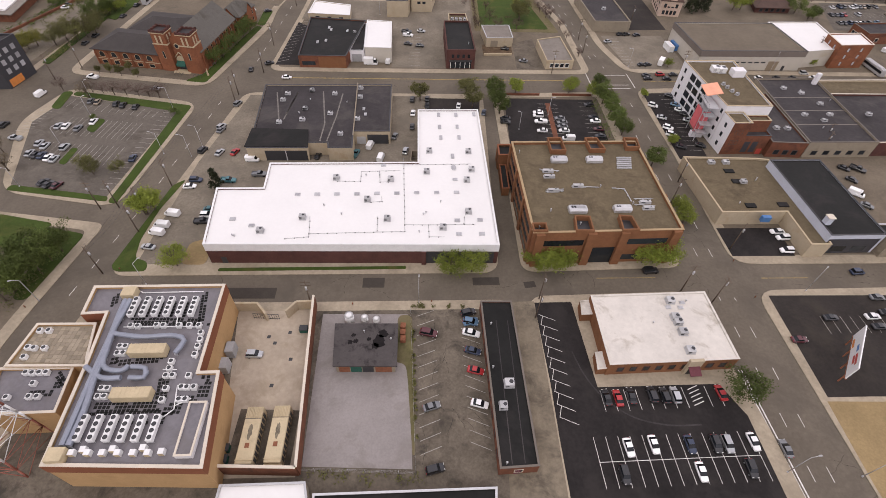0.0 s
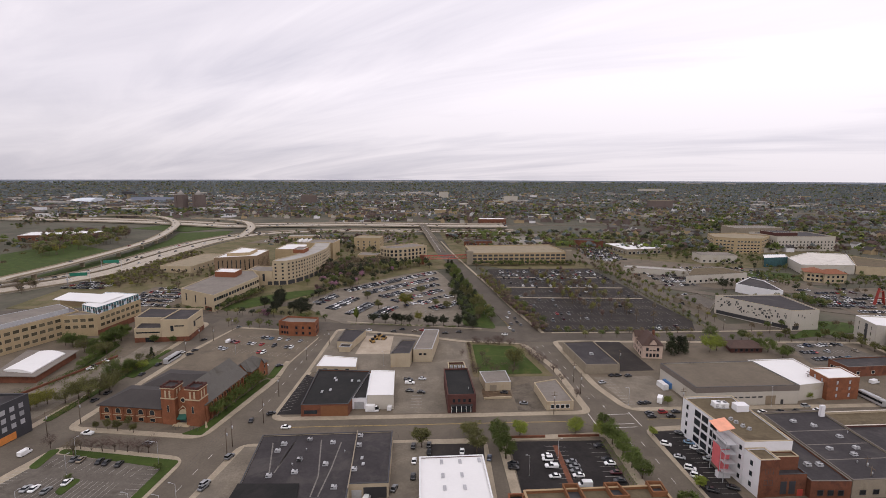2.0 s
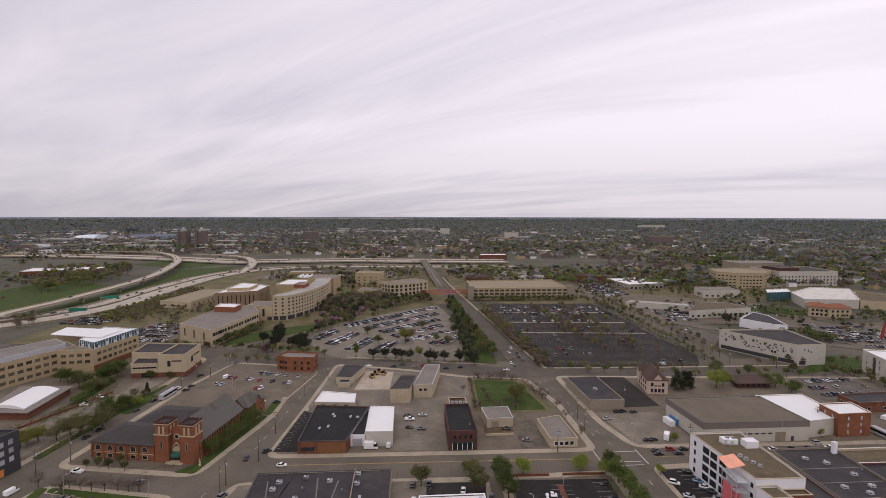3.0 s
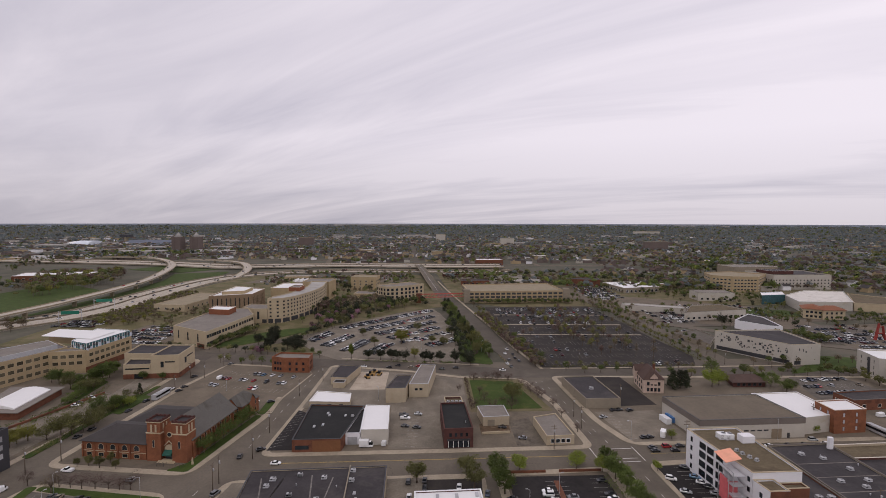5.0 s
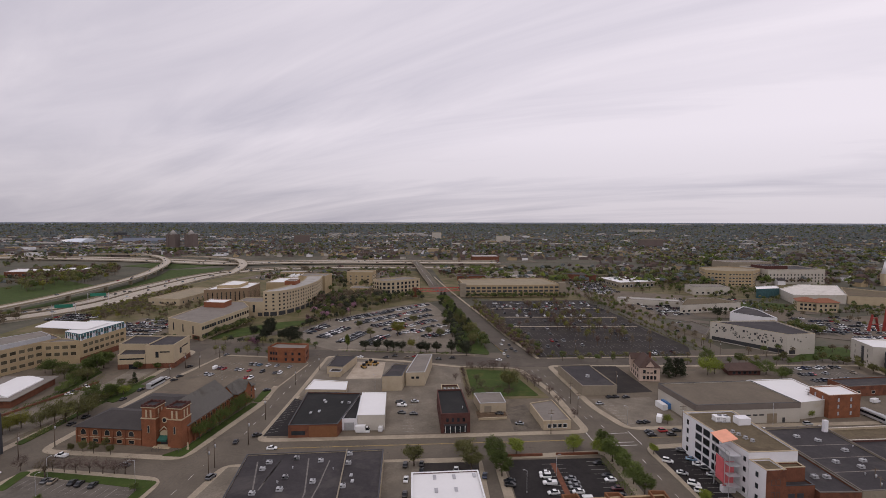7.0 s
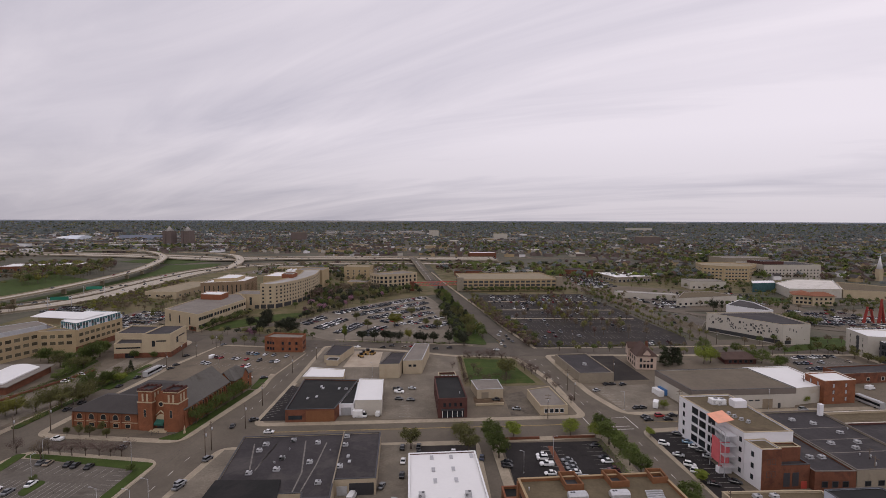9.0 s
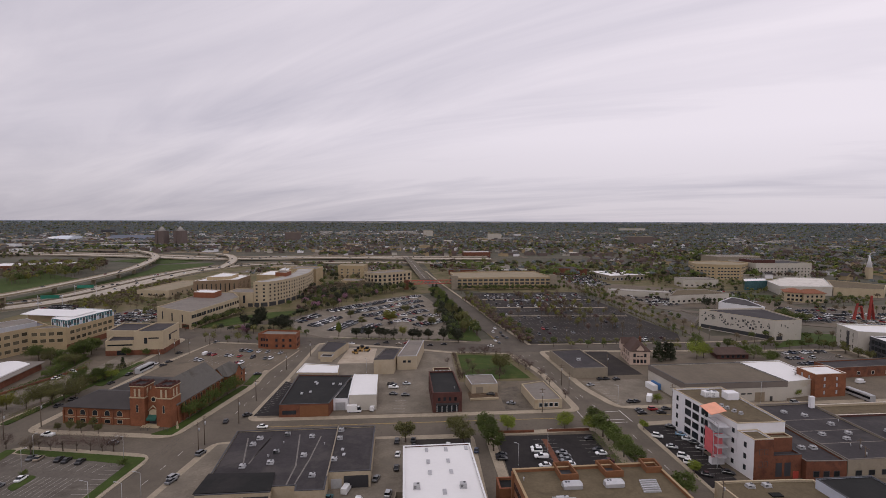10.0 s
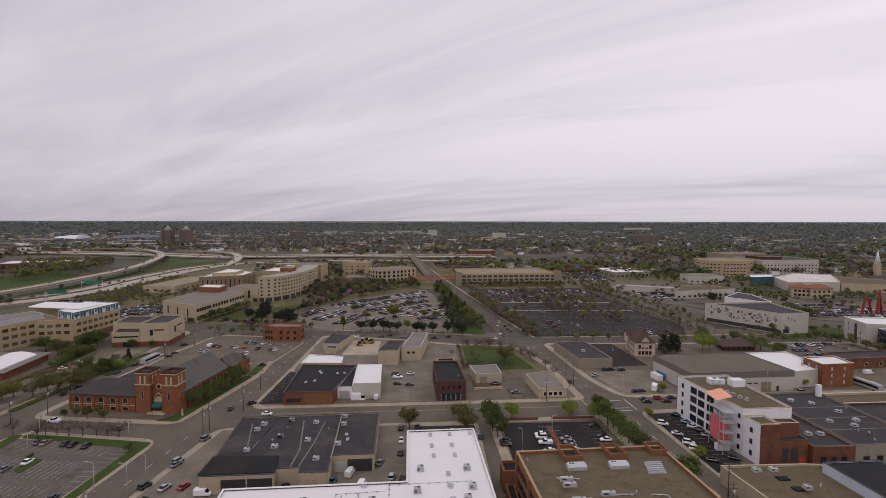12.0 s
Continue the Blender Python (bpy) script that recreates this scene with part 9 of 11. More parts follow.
    # saw-toothed white roof
    saw = thing("sawtooth_hall", (-190, 690, 0.05), "low hall with a white saw-toothed roof", "building")
    part("wall", prism(bmesh.new(), [(-222, 680), (-158, 672), (-157, 694), (-221, 702)], -0.1, 5.5), CONCRETE, saw)
    for k in range(9):
        a, b = between((-221, 681), (-159, 673.2), k / 9), between((-220.5, 701), (-158, 693), k / 9)
        bm = bmesh.new()
        loft(bm, [[(a[0], a[1], 5.5), (a[0] + 6.4, a[1] - 0.8, 5.5), (a[0] + 5.5, a[1] - 0.7, 9.0)], [(b[0], b[1], 5.5), (b[0] + 6.4, b[1] - 0.8, 5.5), (b[0] + 5.5, b[1] - 0.7, 9.0)]])
        part("roof_tooth", bm, WHITE_ROOF, saw)
    # red footbridge over the avenue
    fb = thing("footbridge", (-5, 545, 0.05), "red steel truss footbridge across the avenue", "footbridge")
    a, b = Vector((-32, 541, 6.0)), Vector((26, 553, 6.0))
    for z in (5.6, 9.4):
        bm = bmesh.new()
        d = (b - a).normalized()
        n = Vector((-d.y, d.x, 0)) * 1.6
        for s in (-1, 1):
            tube(bm, (a + n * s).xy.to_3d() + Vector((0, 0, z)), (b + n * s).xy.to_3d() + Vector((0, 0, z)), 0.25, n=6)
        part("chord", bm, RED_PAINT, fb)
    for k in range(14):
        p, q = a.lerp(b, k / 14), a.lerp(b, (k + 1) / 14)
        for s in (-1, 1):
            bm = bmesh.new()
            tube(bm, (p.x + n.x * s, p.y + n.y * s, 5.6), (q.x + n.x * s, q.y + n.y * s, 9.4), 0.16, n=5)
            part("brace", bm, RED_PAINT, fb)
    bm = bmesh.new()
    box(bm, 0, (b - a).length, -1.5, 1.5, 5.3, 5.6, Matrix.Translation((a.x, a.y, 0)) @ Matrix.Rotation(math.atan2(d.y, d.x), 4, "Z"))
    part("deck", bm, CONCRETE, fb)
    for p in (a, b):
        part("stair_tower", box(bmesh.new(), p.x - 2.5, p.x + 2.5, p.y - 2.5, p.y + 2.5, 0.0, 10.5), BRICK_RED, fb)


campus()


def north_east():
    g = [(24.0, 540.0), (133.6, 549.0), (126, 615.0), (18.5, 600.0)]
    r = building("parking_garage", "long beige multi-storey garage with ranks of dark openings", g, 12.2, BEIGE, CONCRETE, 1.0, 0.5, LIGHT_STONE, base=0.05)
    for p, q in sides(g):
        L = math.dist(p, q)
        for z in (1.4, 5.2, 9.0):
            n = int(L / 6.0)
            for k in range(n):
                # dark panel paints the shade inside an open deck; the wall is closed
                panel("opening", r, p, q, 1.2 + k * (L - 2.4) / n, 1.2 + (k + 0.74) * (L - 2.4) / n, z, z + 2.2, DARK_METAL, 0.06)
    for x, y in ((22, 541), (135, 551)):
        part("stair_tower", box(bmesh.new(), x - 3.5, x + 3.5, y - 3.5, y + 3.5, 0.0, 15.5), GREY_WALL, r)
    bw = [(225.4, 616), (276, 630), (266, 686), (216, 674)]
    r = building("white_roofed_showroom", "low showroom with a bright white roof and blue end", bw, 6.6, GREY_WALL, WHITE_ROOF, 0.4, 0.4, WHITE_PAINT, base=0.05)
    for p, q in sides(bw):
        windows(r, p, q, 8, (0.8,), 3.2, 3.0, frame_m=WHITE_PAINT)
    p, q = sides(bw)[1]
    panel("blue_end", r, p, q, 0.5, 30, 0.3, 6.4, BLUE_PAINT, 0.08)
    h1 = [(353, 650), (373, 634), (405, 632), (438, 668), (410, 700), (365, 690)]
    r = building("beige_hospital_wing", "beige hospital wing with long window rows", h1, 19.0, BEIGE, CONCRETE, 1.0, 0.4, LIGHT_STONE, base=0.05)
    for p, q in sides(h1):
        windows(r, p, q, max(3, int(math.dist(p, q) / 4.5)), (2, 6, 10, 14.5), 2.8, 1.6)
    h2 = [(440, 655), (520, 658), (525, 720), (438, 715)]
    r = building("pale_hospital_block", "long pale hospital block with square windows", h2, 19.0, PALE_WALL, DARK_ROOF, 1.0, 0.4, LIGHT_STONE, base=0.05)
    for p, q in sides(h2):
        windows(r, p, q, max(3, int(math.dist(p, q) / 5)), (3, 7.4, 11.6), 1.8, 2.0)
    building("hospital_plant_room", "brown plant room on the hospital roof", [(448, 672), (480, 674), (480, 704), (446, 702)], 23, BRICK_DARK, DARK_ROOF, 0.3, 0.4, COPING, base=19.0)
    building("hospital_rear_block", "grey rear block with a flat roof", [(430, 730), (500, 735), (500, 775), (428, 770)], 23, GREY_WALL, GREY_ROOF, 0.6, 0.4, COPING, base=0.05)
    wh = [(377.9, 542.6), (429.3, 582.3), (465.6, 570.8), (414.8, 495.9), (361.3, 497.8)]
    r = building("white_roofed_museum", "broad pale hall with a white roof", wh, 9.0, PALE_WALL, DIRTY_WHITE, 0.6, 0.4, WHITE_PAINT, base=0.05)
    r = building("glass_gallery", "teal glazed gallery beside the white roof", [(359.8, 557.3), (388.8, 564.2), (377.3, 541.7), (347.4, 535.3)], 10, GLASS_TEAL, WHITE_ROOF, 0.3, 0.4, WHITE_PAINT, base=0.05)
    building("brown_roofed_hall", "long stone hall with a brown roof", [(464.0, 563.2), (491.0, 516.3), (455.3, 480.5), (416.9, 497.1)], 8, LIGHT_STONE, BROWN_ROOF, 0.6, 0.4, LIGHT_STONE, base=0.05)
    for poly in ([(338.8, 461), (352, 452), (362, 468), (348, 478)], [(350, 451), (371, 451.5), (373, 466), (352, 466)]):
        rt = thing("tiled_house", (*mid(poly), 0.05), "cream villa with a red clay tile roof", "house", "tiled villas")
        part("wall", prism(bmesh.new(), poly, -0.1, 9.0), LIGHT_STONE, rt)
        hip("roof", rt, poly, 9.0, 12.4, 0.3, TILE_ROOF, 1.0)
        for p, q in sides(poly):
            windows(rt, p, q, 4, (1.4, 5.2), 2.0, 2.0, frame_m=LIGHT_STONE)
    wb = [(246.6, 414.6), (275.2, 442.6), (279.4, 428.3), (269.9, 388.8), (261.3, 391.8)]
    building("white_bent_office", "low white office with a window ribbon", wb, 6.6, WHITE_WALL, DARK_ROOF, 0.5, 0.4, WHITE_PAINT, base=0.05)
    for poly, h, wm, rm in (([(178.2, 380.4), (203.0, 393.5), (205.3, 369.8), (188.0, 345.0)], 3.2, GREY_WALL, LOT_GREY), ([(217.5, 443.2), (244.3, 484.1), (276.5, 489.3), (284.1, 460.6)], 7.5, PALE_WALL, BROWN_ROOF), ([(180, 500), (236, 478), (240, 492), (186, 514)], 5.0, PALE_WALL, PALE_ROOF),
                            ([(290, 560), (330, 556), (332, 580), (292, 584)], 9.0, PALE_WALL, GREY_ROOF), ([(170, 690), (215, 680), (220, 706), (176, 716)], 9.0, BRICK_RED, DARK_ROOF), ([(20, 690), (60, 694), (58, 715), (20, 712)], 6, BRICK_RED, DARK_ROOF),
                            ([(70, 740), (120, 745), (118, 765), (68, 760)], 6, PALE_WALL, GREY_ROOF), ([(62, 1020), (118, 1024), (116, 1056), (60, 1052)], 10, BRICK_RED, WHITE_ROOF)):
        r = building("commercial_block", "low commercial block with a flat roof", poly, h, wm, rm, 0.5, 0.4, DARK_CAP, base=0.05, group="commercial blocks")
        p, q = south_side(poly)
        windows(r, p, q, max(2, int(math.dist(p, q) / 6)), (1.5,), 2.6, 1.8)
    sp = thing("church_spire", (587, 643, 0.05), "slim white church spire", "church")
    part("tower", box(bmesh.new(), 584, 590, 640, 646, 0, 16), LIGHT_STONE, sp)
    part("spire", tube(bmesh.new(), (587, 643, 16), (587, 643, 34), 3.4, 0.1, 8), WHITE_WALL, sp)
    # the pale hall with scattered small windows
    sw = [(192.0, 346.5), (219.0, 306.0), (238.5, 308.5), (240.5, 350.0)]
    r = building("pale_hall_scattered_windows", "pale precast hall with small scattered dark windows", sw, 12.6, PALE_WALL, DARK_ROOF, 0.7, 0.4, LIGHT_STONE, base=0.05)
    rng = random.Random(5)
    for p, q in sides(sw):
        L = math.dist(p, q)
        panel("window_ribbon", r, p, q, 1.5, L * (0.97 if p[1] > 340 and q[1] < 310 else 0.3), 0.5, 3.0, DARK_METAL, 0.05)
        for k in range(60 if p[1] > 340 and q[1] < 310 else 5):
            window(r, p, q, rng.uniform(2, L - 2), rng.uniform(4.5, 10.8), rng.choice((0.6, 0.9, 1.4)), rng.choice((0.6, 1.0, 1.6)), PALE_WALL, DARK_METAL)
    # modern blocks at the right edge
    md = [(247.0, 276.0), (252.0, 297.0), (282, 292), (276, 268)]
    r = building("modern_office", "pale modern block with a tall dark window slot and white roof", md, 12.6, PALE_WALL, WHITE_ROOF, 0.6, 0.4, WHITE_PAINT, base=0.05)
    for p, q in sides(md):
        L = math.dist(p, q)
        panel("window_slot", r, p, q, L * 0.5, L * 0.62, 1.0, 11.5, CHARCOAL, 0.06)
        windows(r, p, q, 3, (2.2, 5.6, 9.0), 0.6, 2.0, frame_m=PALE_WALL)
    md = [(246.0, 252.0), (249.5, 271.0), (285, 264), (280, 244)]
    r = building("charcoal_office", "charcoal clad block with a glass corner and white roof", md, 11.0, CHARCOAL, WHITE_ROOF, 0.6, 0.4, WHITE_PAINT, base=0.05)
    for p, q in sides(md):
        windows(r, p, q, 6, (1.0, 4.4, 7.8), 2.4, 2.2, frame_m=CHARCOAL)
    m = thing("red_frame_sculpture", (338, 374, 0.05), "red painted steel frames leaning against each other", "sculpture")
    for x, lean, top, wide in ((331.0, 2.6, 13.0, 0.42), (338.5, -2.0, 11.0, 0.36), (343.0, 1.6, 19.0, 0.45), (347.0, -2.4, 16.0, 0.36)):
        bm = bmesh.new()
        loft(bm, [[(x - wide, 373, -0.1), (x + wide, 373, -0.1), (x + wide, 375.4, -0.1), (x - wide, 375.4, -0.1)], [(x + lean - wide * 0.6, 373.4, top), (x + lean + wide * 0.6, 373.4, top), (x + lean + wide * 0.6, 375, top), (x + lean - wide * 0.6, 375, top)]])
        part("leg", bm, SIGNAL_RED, m)
    for z, x0, x1 in ((5.0, 331.6, 338.0), (10.0, 332.4, 337.2), (8.0, 343.4, 346.2), (14.0, 343.9, 345.6)):
        part("beam", box(bmesh.new(), x0, x1, 373.6, 374.8, z, z + 0.6), SIGNAL_RED, m)
    # brick building on the church's far lot
    bs = [(-106.5, 289.6), (-98.3, 287.0), (-83.0, 286.8), (-83.8, 297.5), (-104.5, 300.0)]
    r = building("small_brick_office", "two-storey red brick office at the street corner", bs, 8.2, BRICK_CHURCH, GREY_ROOF, 0.8, 0.35, BRICK_CHURCH)
    for p, q in sides(bs):
        windows(r, p, q, 3, (1.4, 4.8), 1.2, 1.5, frame_m=BRICK_DARK)


north_east()


def far_landmarks():
    for x, y in ((-787, 1415), (-742, 1430)):
        t = thing("tower_block", (x, y, 0), "brown brick apartment tower with a pale pyramid roof", "tower block", "twin towers")
        part("wall", box(bmesh.new(), x - 10, x + 10, y - 13, y + 13, -0.5, 44), FAR_BRICK, t)
        for s in (-1, 1):
            part("corner_pier", box(bmesh.new(), x + s * 9.0 - 3.4, x + s * 9.0 + 3.4, y - 15, y + 15, -0.5, 45), FAR_BRICK, t)
        part("roof", tube(bmesh.new(), (x, y, 44), (x, y, 58), 14, 0.5, 4), PALE_ROOF, t)
    t = thing("slab_block", (-497, 1710, 0), "broad dark brick slab block", "tower block")
    part("wall", box(bmesh.new(), -522, -470, 1700, 1716, -0.5, 34), FAR_BRICK, t)
    part("roof", box(bmesh.new(), -521, -471, 1701, 1715, 34, 34.8), CONCRETE, t)
    for x, y, w, h, m in ((235, 1900, 26, 26, PALE_WALL), (655, 1530, 36, 28, FAR_BRICK), (1150, 2900, 40, 34, PALE_WALL), (1230, 2900, 34, 34, PALE_WALL), (-30, 2300, 22, 30, PALE_WALL)):
        t = thing("apartment_slab", (x, y, 0), "distant pale apartment slab among trees", "tower block", "distant slabs")
        part("wall", box(bmesh.new(), x - w, x + w, y - 10, y + 10, -0.5, h), m, t)
        part("roof", box(bmesh.new(), x - w + 1, x + w - 1, y - 9, y + 9, h, h + 1), CONCRETE, t)
    d = thing("sports_dome", (-1370, 1850, 0), "white and blue sports hall with a rounded roof", "sports hall")
    bm = bmesh.new()
    loft(bm, [[(x, 1800 + 45 * (1 - math.cos(math.pi * k / 10)), 13 * math.sin(math.pi * k / 10)) for k in range(11)] for x in (-1425, -1402)])
    part("end_vault", bm, WHITE_ROOF, d)
    bm = bmesh.new()
    loft(bm, [[(x, 1800 + 45 * (1 - math.cos(math.pi * k / 10)), 16 * math.sin(math.pi * k / 10)) for k in range(11)] for x in (-1400, -1342)])
    part("vault", bm, surface("pale_blue_sheet", (0.62, 0.66, 0.72), 0.5, 0.05, 0.05, 0.5, 0.0), d)
    s = thing("stadium_stand", (-1190, 1910, 0), "grey stadium stand with a raised press box", "stadium")
    bm = bmesh.new()
    loft(bm, [[(x, 1870, 0), (x, 1960, 0), (x, 1960, 15), (x, 1875, 2)] for x in (-1280, -1100)])
    part("seating", bm, surface("slate_blue_seats", (0.12, 0.135, 0.17), 0.8, 0.1, 0.05, 0.5, 0.0), s)
    part("press_box", box(bmesh.new(), -1330, -1285, 1960, 1975, 26, 36), CHARCOAL, s)
    part("press_box_mast", box(bmesh.new(), -1312, -1304, 1962, 1973, -0.5, 26), CONCRETE, s)
    lw = [(-650, 715), (-560, 742), (-566, 790), (-672, 765)]
    r = building("long_white_depot", "long low white-roofed depot among bare trees", lw, 8, BRICK_RED, WHITE_ROOF, 0.4, 0.4, WHITE_PAINT, base=-0.2)
    for p, q in sides(lw):
        windows(r, p, q, 10, (2.0,), 4.0, 2.5)


far_landmarks()


DECK_CARS = []


def viaduct(name, label, pts, half, z_of, pillars=True, deck=None, lanes=None, flow=0):
    """A motorway carriageway: deck, parapets on both sides, pillars under it, a median where it is wide."""
    rng = random.Random(len(label) * 7 + flow)
    line = spline([Vector(p) for p in pts], 14)
    root = thing(name, (*pts[0], 0), label, "motorway", "motorway decks")
    part("deck", ribbon(bmesh.new(), line, half, z_of, 1.2), deck or FREEWAY, root)
    for s in (-1, 1):
        part("parapet", ribbon(bmesh.new(), line, 0.2, lambda p, t: z_of(p, t) + 0.9, 0.95, s * (half + 0.22)), CONCRETE, root)
    part("lane_line", ribbon(bmesh.new(), line, 0.12, lambda p, t: z_of(p, t) + 0.02, 0.015), PAINT_W, root)
    if half > 15:
        part("median_barrier", ribbon(bmesh.new(), line, 0.45, lambda p, t: z_of(p, t) + 1.3, 1.35, 2.0), ALLEY, root)
        for s in (-1, 1):
            part("shoulder", ribbon(bmesh.new(), line, 1.6, lambda p, t: z_of(p, t) + 0.012, 0.01, s * (half - 1.8)), LOT, root)
    for off in lanes or ():
        part("lane_line", ribbon(bmesh.new(), line, 0.16, lambda p, t: z_of(p, t) + 0.02, 0.015, off), LOT_BROWN, root)
    for k in range(flow):
        i = rng.randrange(1, len(line) - 1)
        d = (line[i + 1] - line[i - 1]).normalized()
        at = line[i] + (line[i + 1] - line[i]) * rng.random() + Vector((-d[1], d[0])) * rng.choice((-0.62, -0.38, 0.3, 0.55)) * half
        DECK_CARS.append((Vector((at[0], at[1], z_of(at, i / (len(line) - 1)) + 0.02)), math.degrees(math.atan2(d[1], d[0])), 1.0))
    if pillars:
        for i in range(3, len(line) - 1, 4):
            z = z_of(line[i], i / (len(line) - 1)) - 1.2
            if z > 2.5:
                part("pillar", box(bmesh.new(), line[i].x - 2, line[i].x + 2, line[i].y - 1, line[i].y + 1, -0.3, z), CONCRETE, root)
    return root


def arch_rise(top, power=1.0):
    return lambda p, t: 0.6 + top * max(0.0, math.sin(math.pi * min(1.0, max(0.0, t)))) ** power


viaduct("motorway", "wide pale concrete motorway on the level", [(-446, 330), (-380, 420), (-360, 465), (-356, 510), (-363, 570), (-367, 655), (-364, 731), (-338, 810), (-270, 862), (-150, 885), (-52, 880), (40, 882), (120, 890)], 24, lambda p, t: 0.7, False, lanes=(-17, -10.5, 10.5, 17), flow=70)
viaduct("ramp", "curving pale concrete ramp on pillars", [(-390.8, 405.5), (-392.5, 425.3), (-392.5, 466.6), (-397.9, 523.6), (-404.3, 578.5), (-419.0, 657.0), (-442.5, 731.2), (-476.1, 817.2), (-509.7, 891.8), (-551.1, 961.9), (-596.7, 1021.9), (-650.8, 1077.6), (-704.1, 1107.2), (-752.1, 1112.4), (-809.3, 1117.4)], 6.5, lambda p, t: 8.0, lanes=(), flow=16)
viaduct("ramp", "curving pale concrete ramp on pillars", [(-342, 775), (-348, 822), (-362, 875), (-384, 924), (-410.6, 965.0), (-445.1, 999.0), (-468.1, 1014.2), (-510.8, 1034.8), (-557.7, 1044.9)], 7, lambda p, t: 0.8 + 7.2 * min(1.0, t / 0.45), lanes=(), flow=8)
viaduct("motorway", "pale concrete motorway deck behind the ramps", [(-1300, 1130), (-994, 1083), (-802, 1060), (-604, 1014), (-427, 950), (-349, 962), (-201, 985), (-55, 975), (40, 972), (110, 974)], 38, lambda p, t: 2.4, False, lanes=(-27, -16, 16, 27), flow=60)
viaduct("overpass", "short concrete overpass carrying the avenue", [(-12.7, 630.3), (-26.1, 716.9), (-42.5, 844.5), (-61.5, 1013.0)], 6.2, lambda p, t: 0.6 + 6.2 * math.sin(math.pi * t) ** 0.8, True, ROAD)
simple_cars(DECK_CARS, 17)
for x, y, a in ((-354.6, 495.5, 20), (-337.9, 428.5, 15)):
    s = thing("gantry_sign", (x, y, 0), "green motorway sign on a steel gantry", "road sign", "motorway signs")
    m = pose(x, y, 0, 0, 0, a)
    part("sign_panel", box(bmesh.new(), -7, 7, -0.2, 0.2, 7.5, 10.5, m), surface("sign_green", (0.01, 0.16, 0.10), 0.5, 0.05, 0.3, 2.0, 0.0), s)
    part("post", box(bmesh.new(), -9.2, -8.8, -0.2, 0.2, -0.2, 10.6, m), METAL, s)
    part("post", box(bmesh.new(), 8.8, 9.2, -0.2, 0.2, -0.2, 10.6, m), METAL, s)
    part("beam", box(bmesh.new(), -9, 9, 0.22, 0.5, 8.8, 9.2, m), METAL, s)


# ---- the suburbs: houses and woods without number ----
def keep_clear(x, y):
    """Whether a place lies on the motorway land, the avenue, or the town centre."""
    ave = -66 + (1060 - y) * 0.125 if y < 1060 else -66 - (y - 1060) * 0.085
    return (abs(x - ave) < (20 if y < 1120 else 6) and y > 560) or (y < 640 and -340 < x < 520) or (x < -250 and y < 1130 and x > -1000 and y > 330 and not (x < -480 and 500 < y < 700)) or (845 < y < 1030 and x < 300) or (x > 0 and y < 520 and x < 600)


# paved lots between the garage and the motorway, with young trees and a long low brick building
slab("parking_lot", [(30, 640), (150, 650), (150, 845), (10, 835)], -0.1, 0.085, LOT_PALE, "pale paved lots behind the garage", "parking lot")
slab("parking_lot", [(-300, 705), (-66, 725), (-70, 845), (-285, 800)], -0.1, 0.086, LOT, "asphalt lots beside the motorway", "parking lot")
slab("parking_lot", [(193, 429), (228, 434), (250, 530), (210, 514)], -0.1, 0.1, LOT_GREY, "grey lot crowded with cars beside a store", "parking lot")
slab("parking_lot", [(282, 362), (323, 362), (356, 400), (352, 430), (311, 424)], -0.1, 0.1, LOT_GREY, "grey lot full of cars beside a lawn", "parking lot")
for poly, h, wm, rm in (([(-6, 792), (92, 802), (91, 816), (-8, 806)], 5.0, BRICK_DARK, PALE_ROOF), ([(-250, 740), (-205, 745), (-206, 760), (-251, 756)], 6.0, BEIGE, PALE_ROOF), ([(98, 700), (140, 706), (138, 726), (96, 720)], 5.0, PALE_WALL, PALE_ROOF)):
    r = building("low_hall", "long low hall with a pale flat roof", poly, h, wm, rm, 0.4, 0.4, COPING, base=0.05, group="commercial blocks")
    p, q = south_side(poly)
    windows(r, p, q, max(2, int(math.dist(p, q) / 8)), (1.5,), 3.0, 1.8)
MORE_BAYS = []
bm = bmesh.new()
for (x0, y0), (x1, y1), rows, gap, share in (((195, 434), (228, 438), 6, 14, 0.75), ((284, 366), (322, 366), 2, 12, 0.55), ((296, 392), (348, 398), 3, 12, 0.55), ((40, 655), (140, 662), 9, 18, 0.18), ((-280, 720), (-80, 736), 5, 17, 0.4), ((168, 576), (212, 576), 7, 16, 0.85),
                                             ((181, 368), (200, 392), 2, 9, 0.6), ((-256, 360), (-220, 352), 5, 12, 0.8), ((-340, 408), (-303, 408), 3, 10, 0.85)):
    n = int(math.dist((x0, y0), (x1, y1)) / 2.8)
    for k in range(rows):
        MORE_BAYS += [(c, h, share) for c, h in stalls(bm, (x0 + k * 0.6, y0 + k * gap), (x1 + k * 0.6, y1 + k * gap), n, 4.8, 0, 0.108, 0.1)]
tagged(part("stall_marking", bm, PAINT_WORN), "faded white stall lines of the outer lots", "parking lines", "", "structure")
simple_cars(MORE_BAYS, 12)


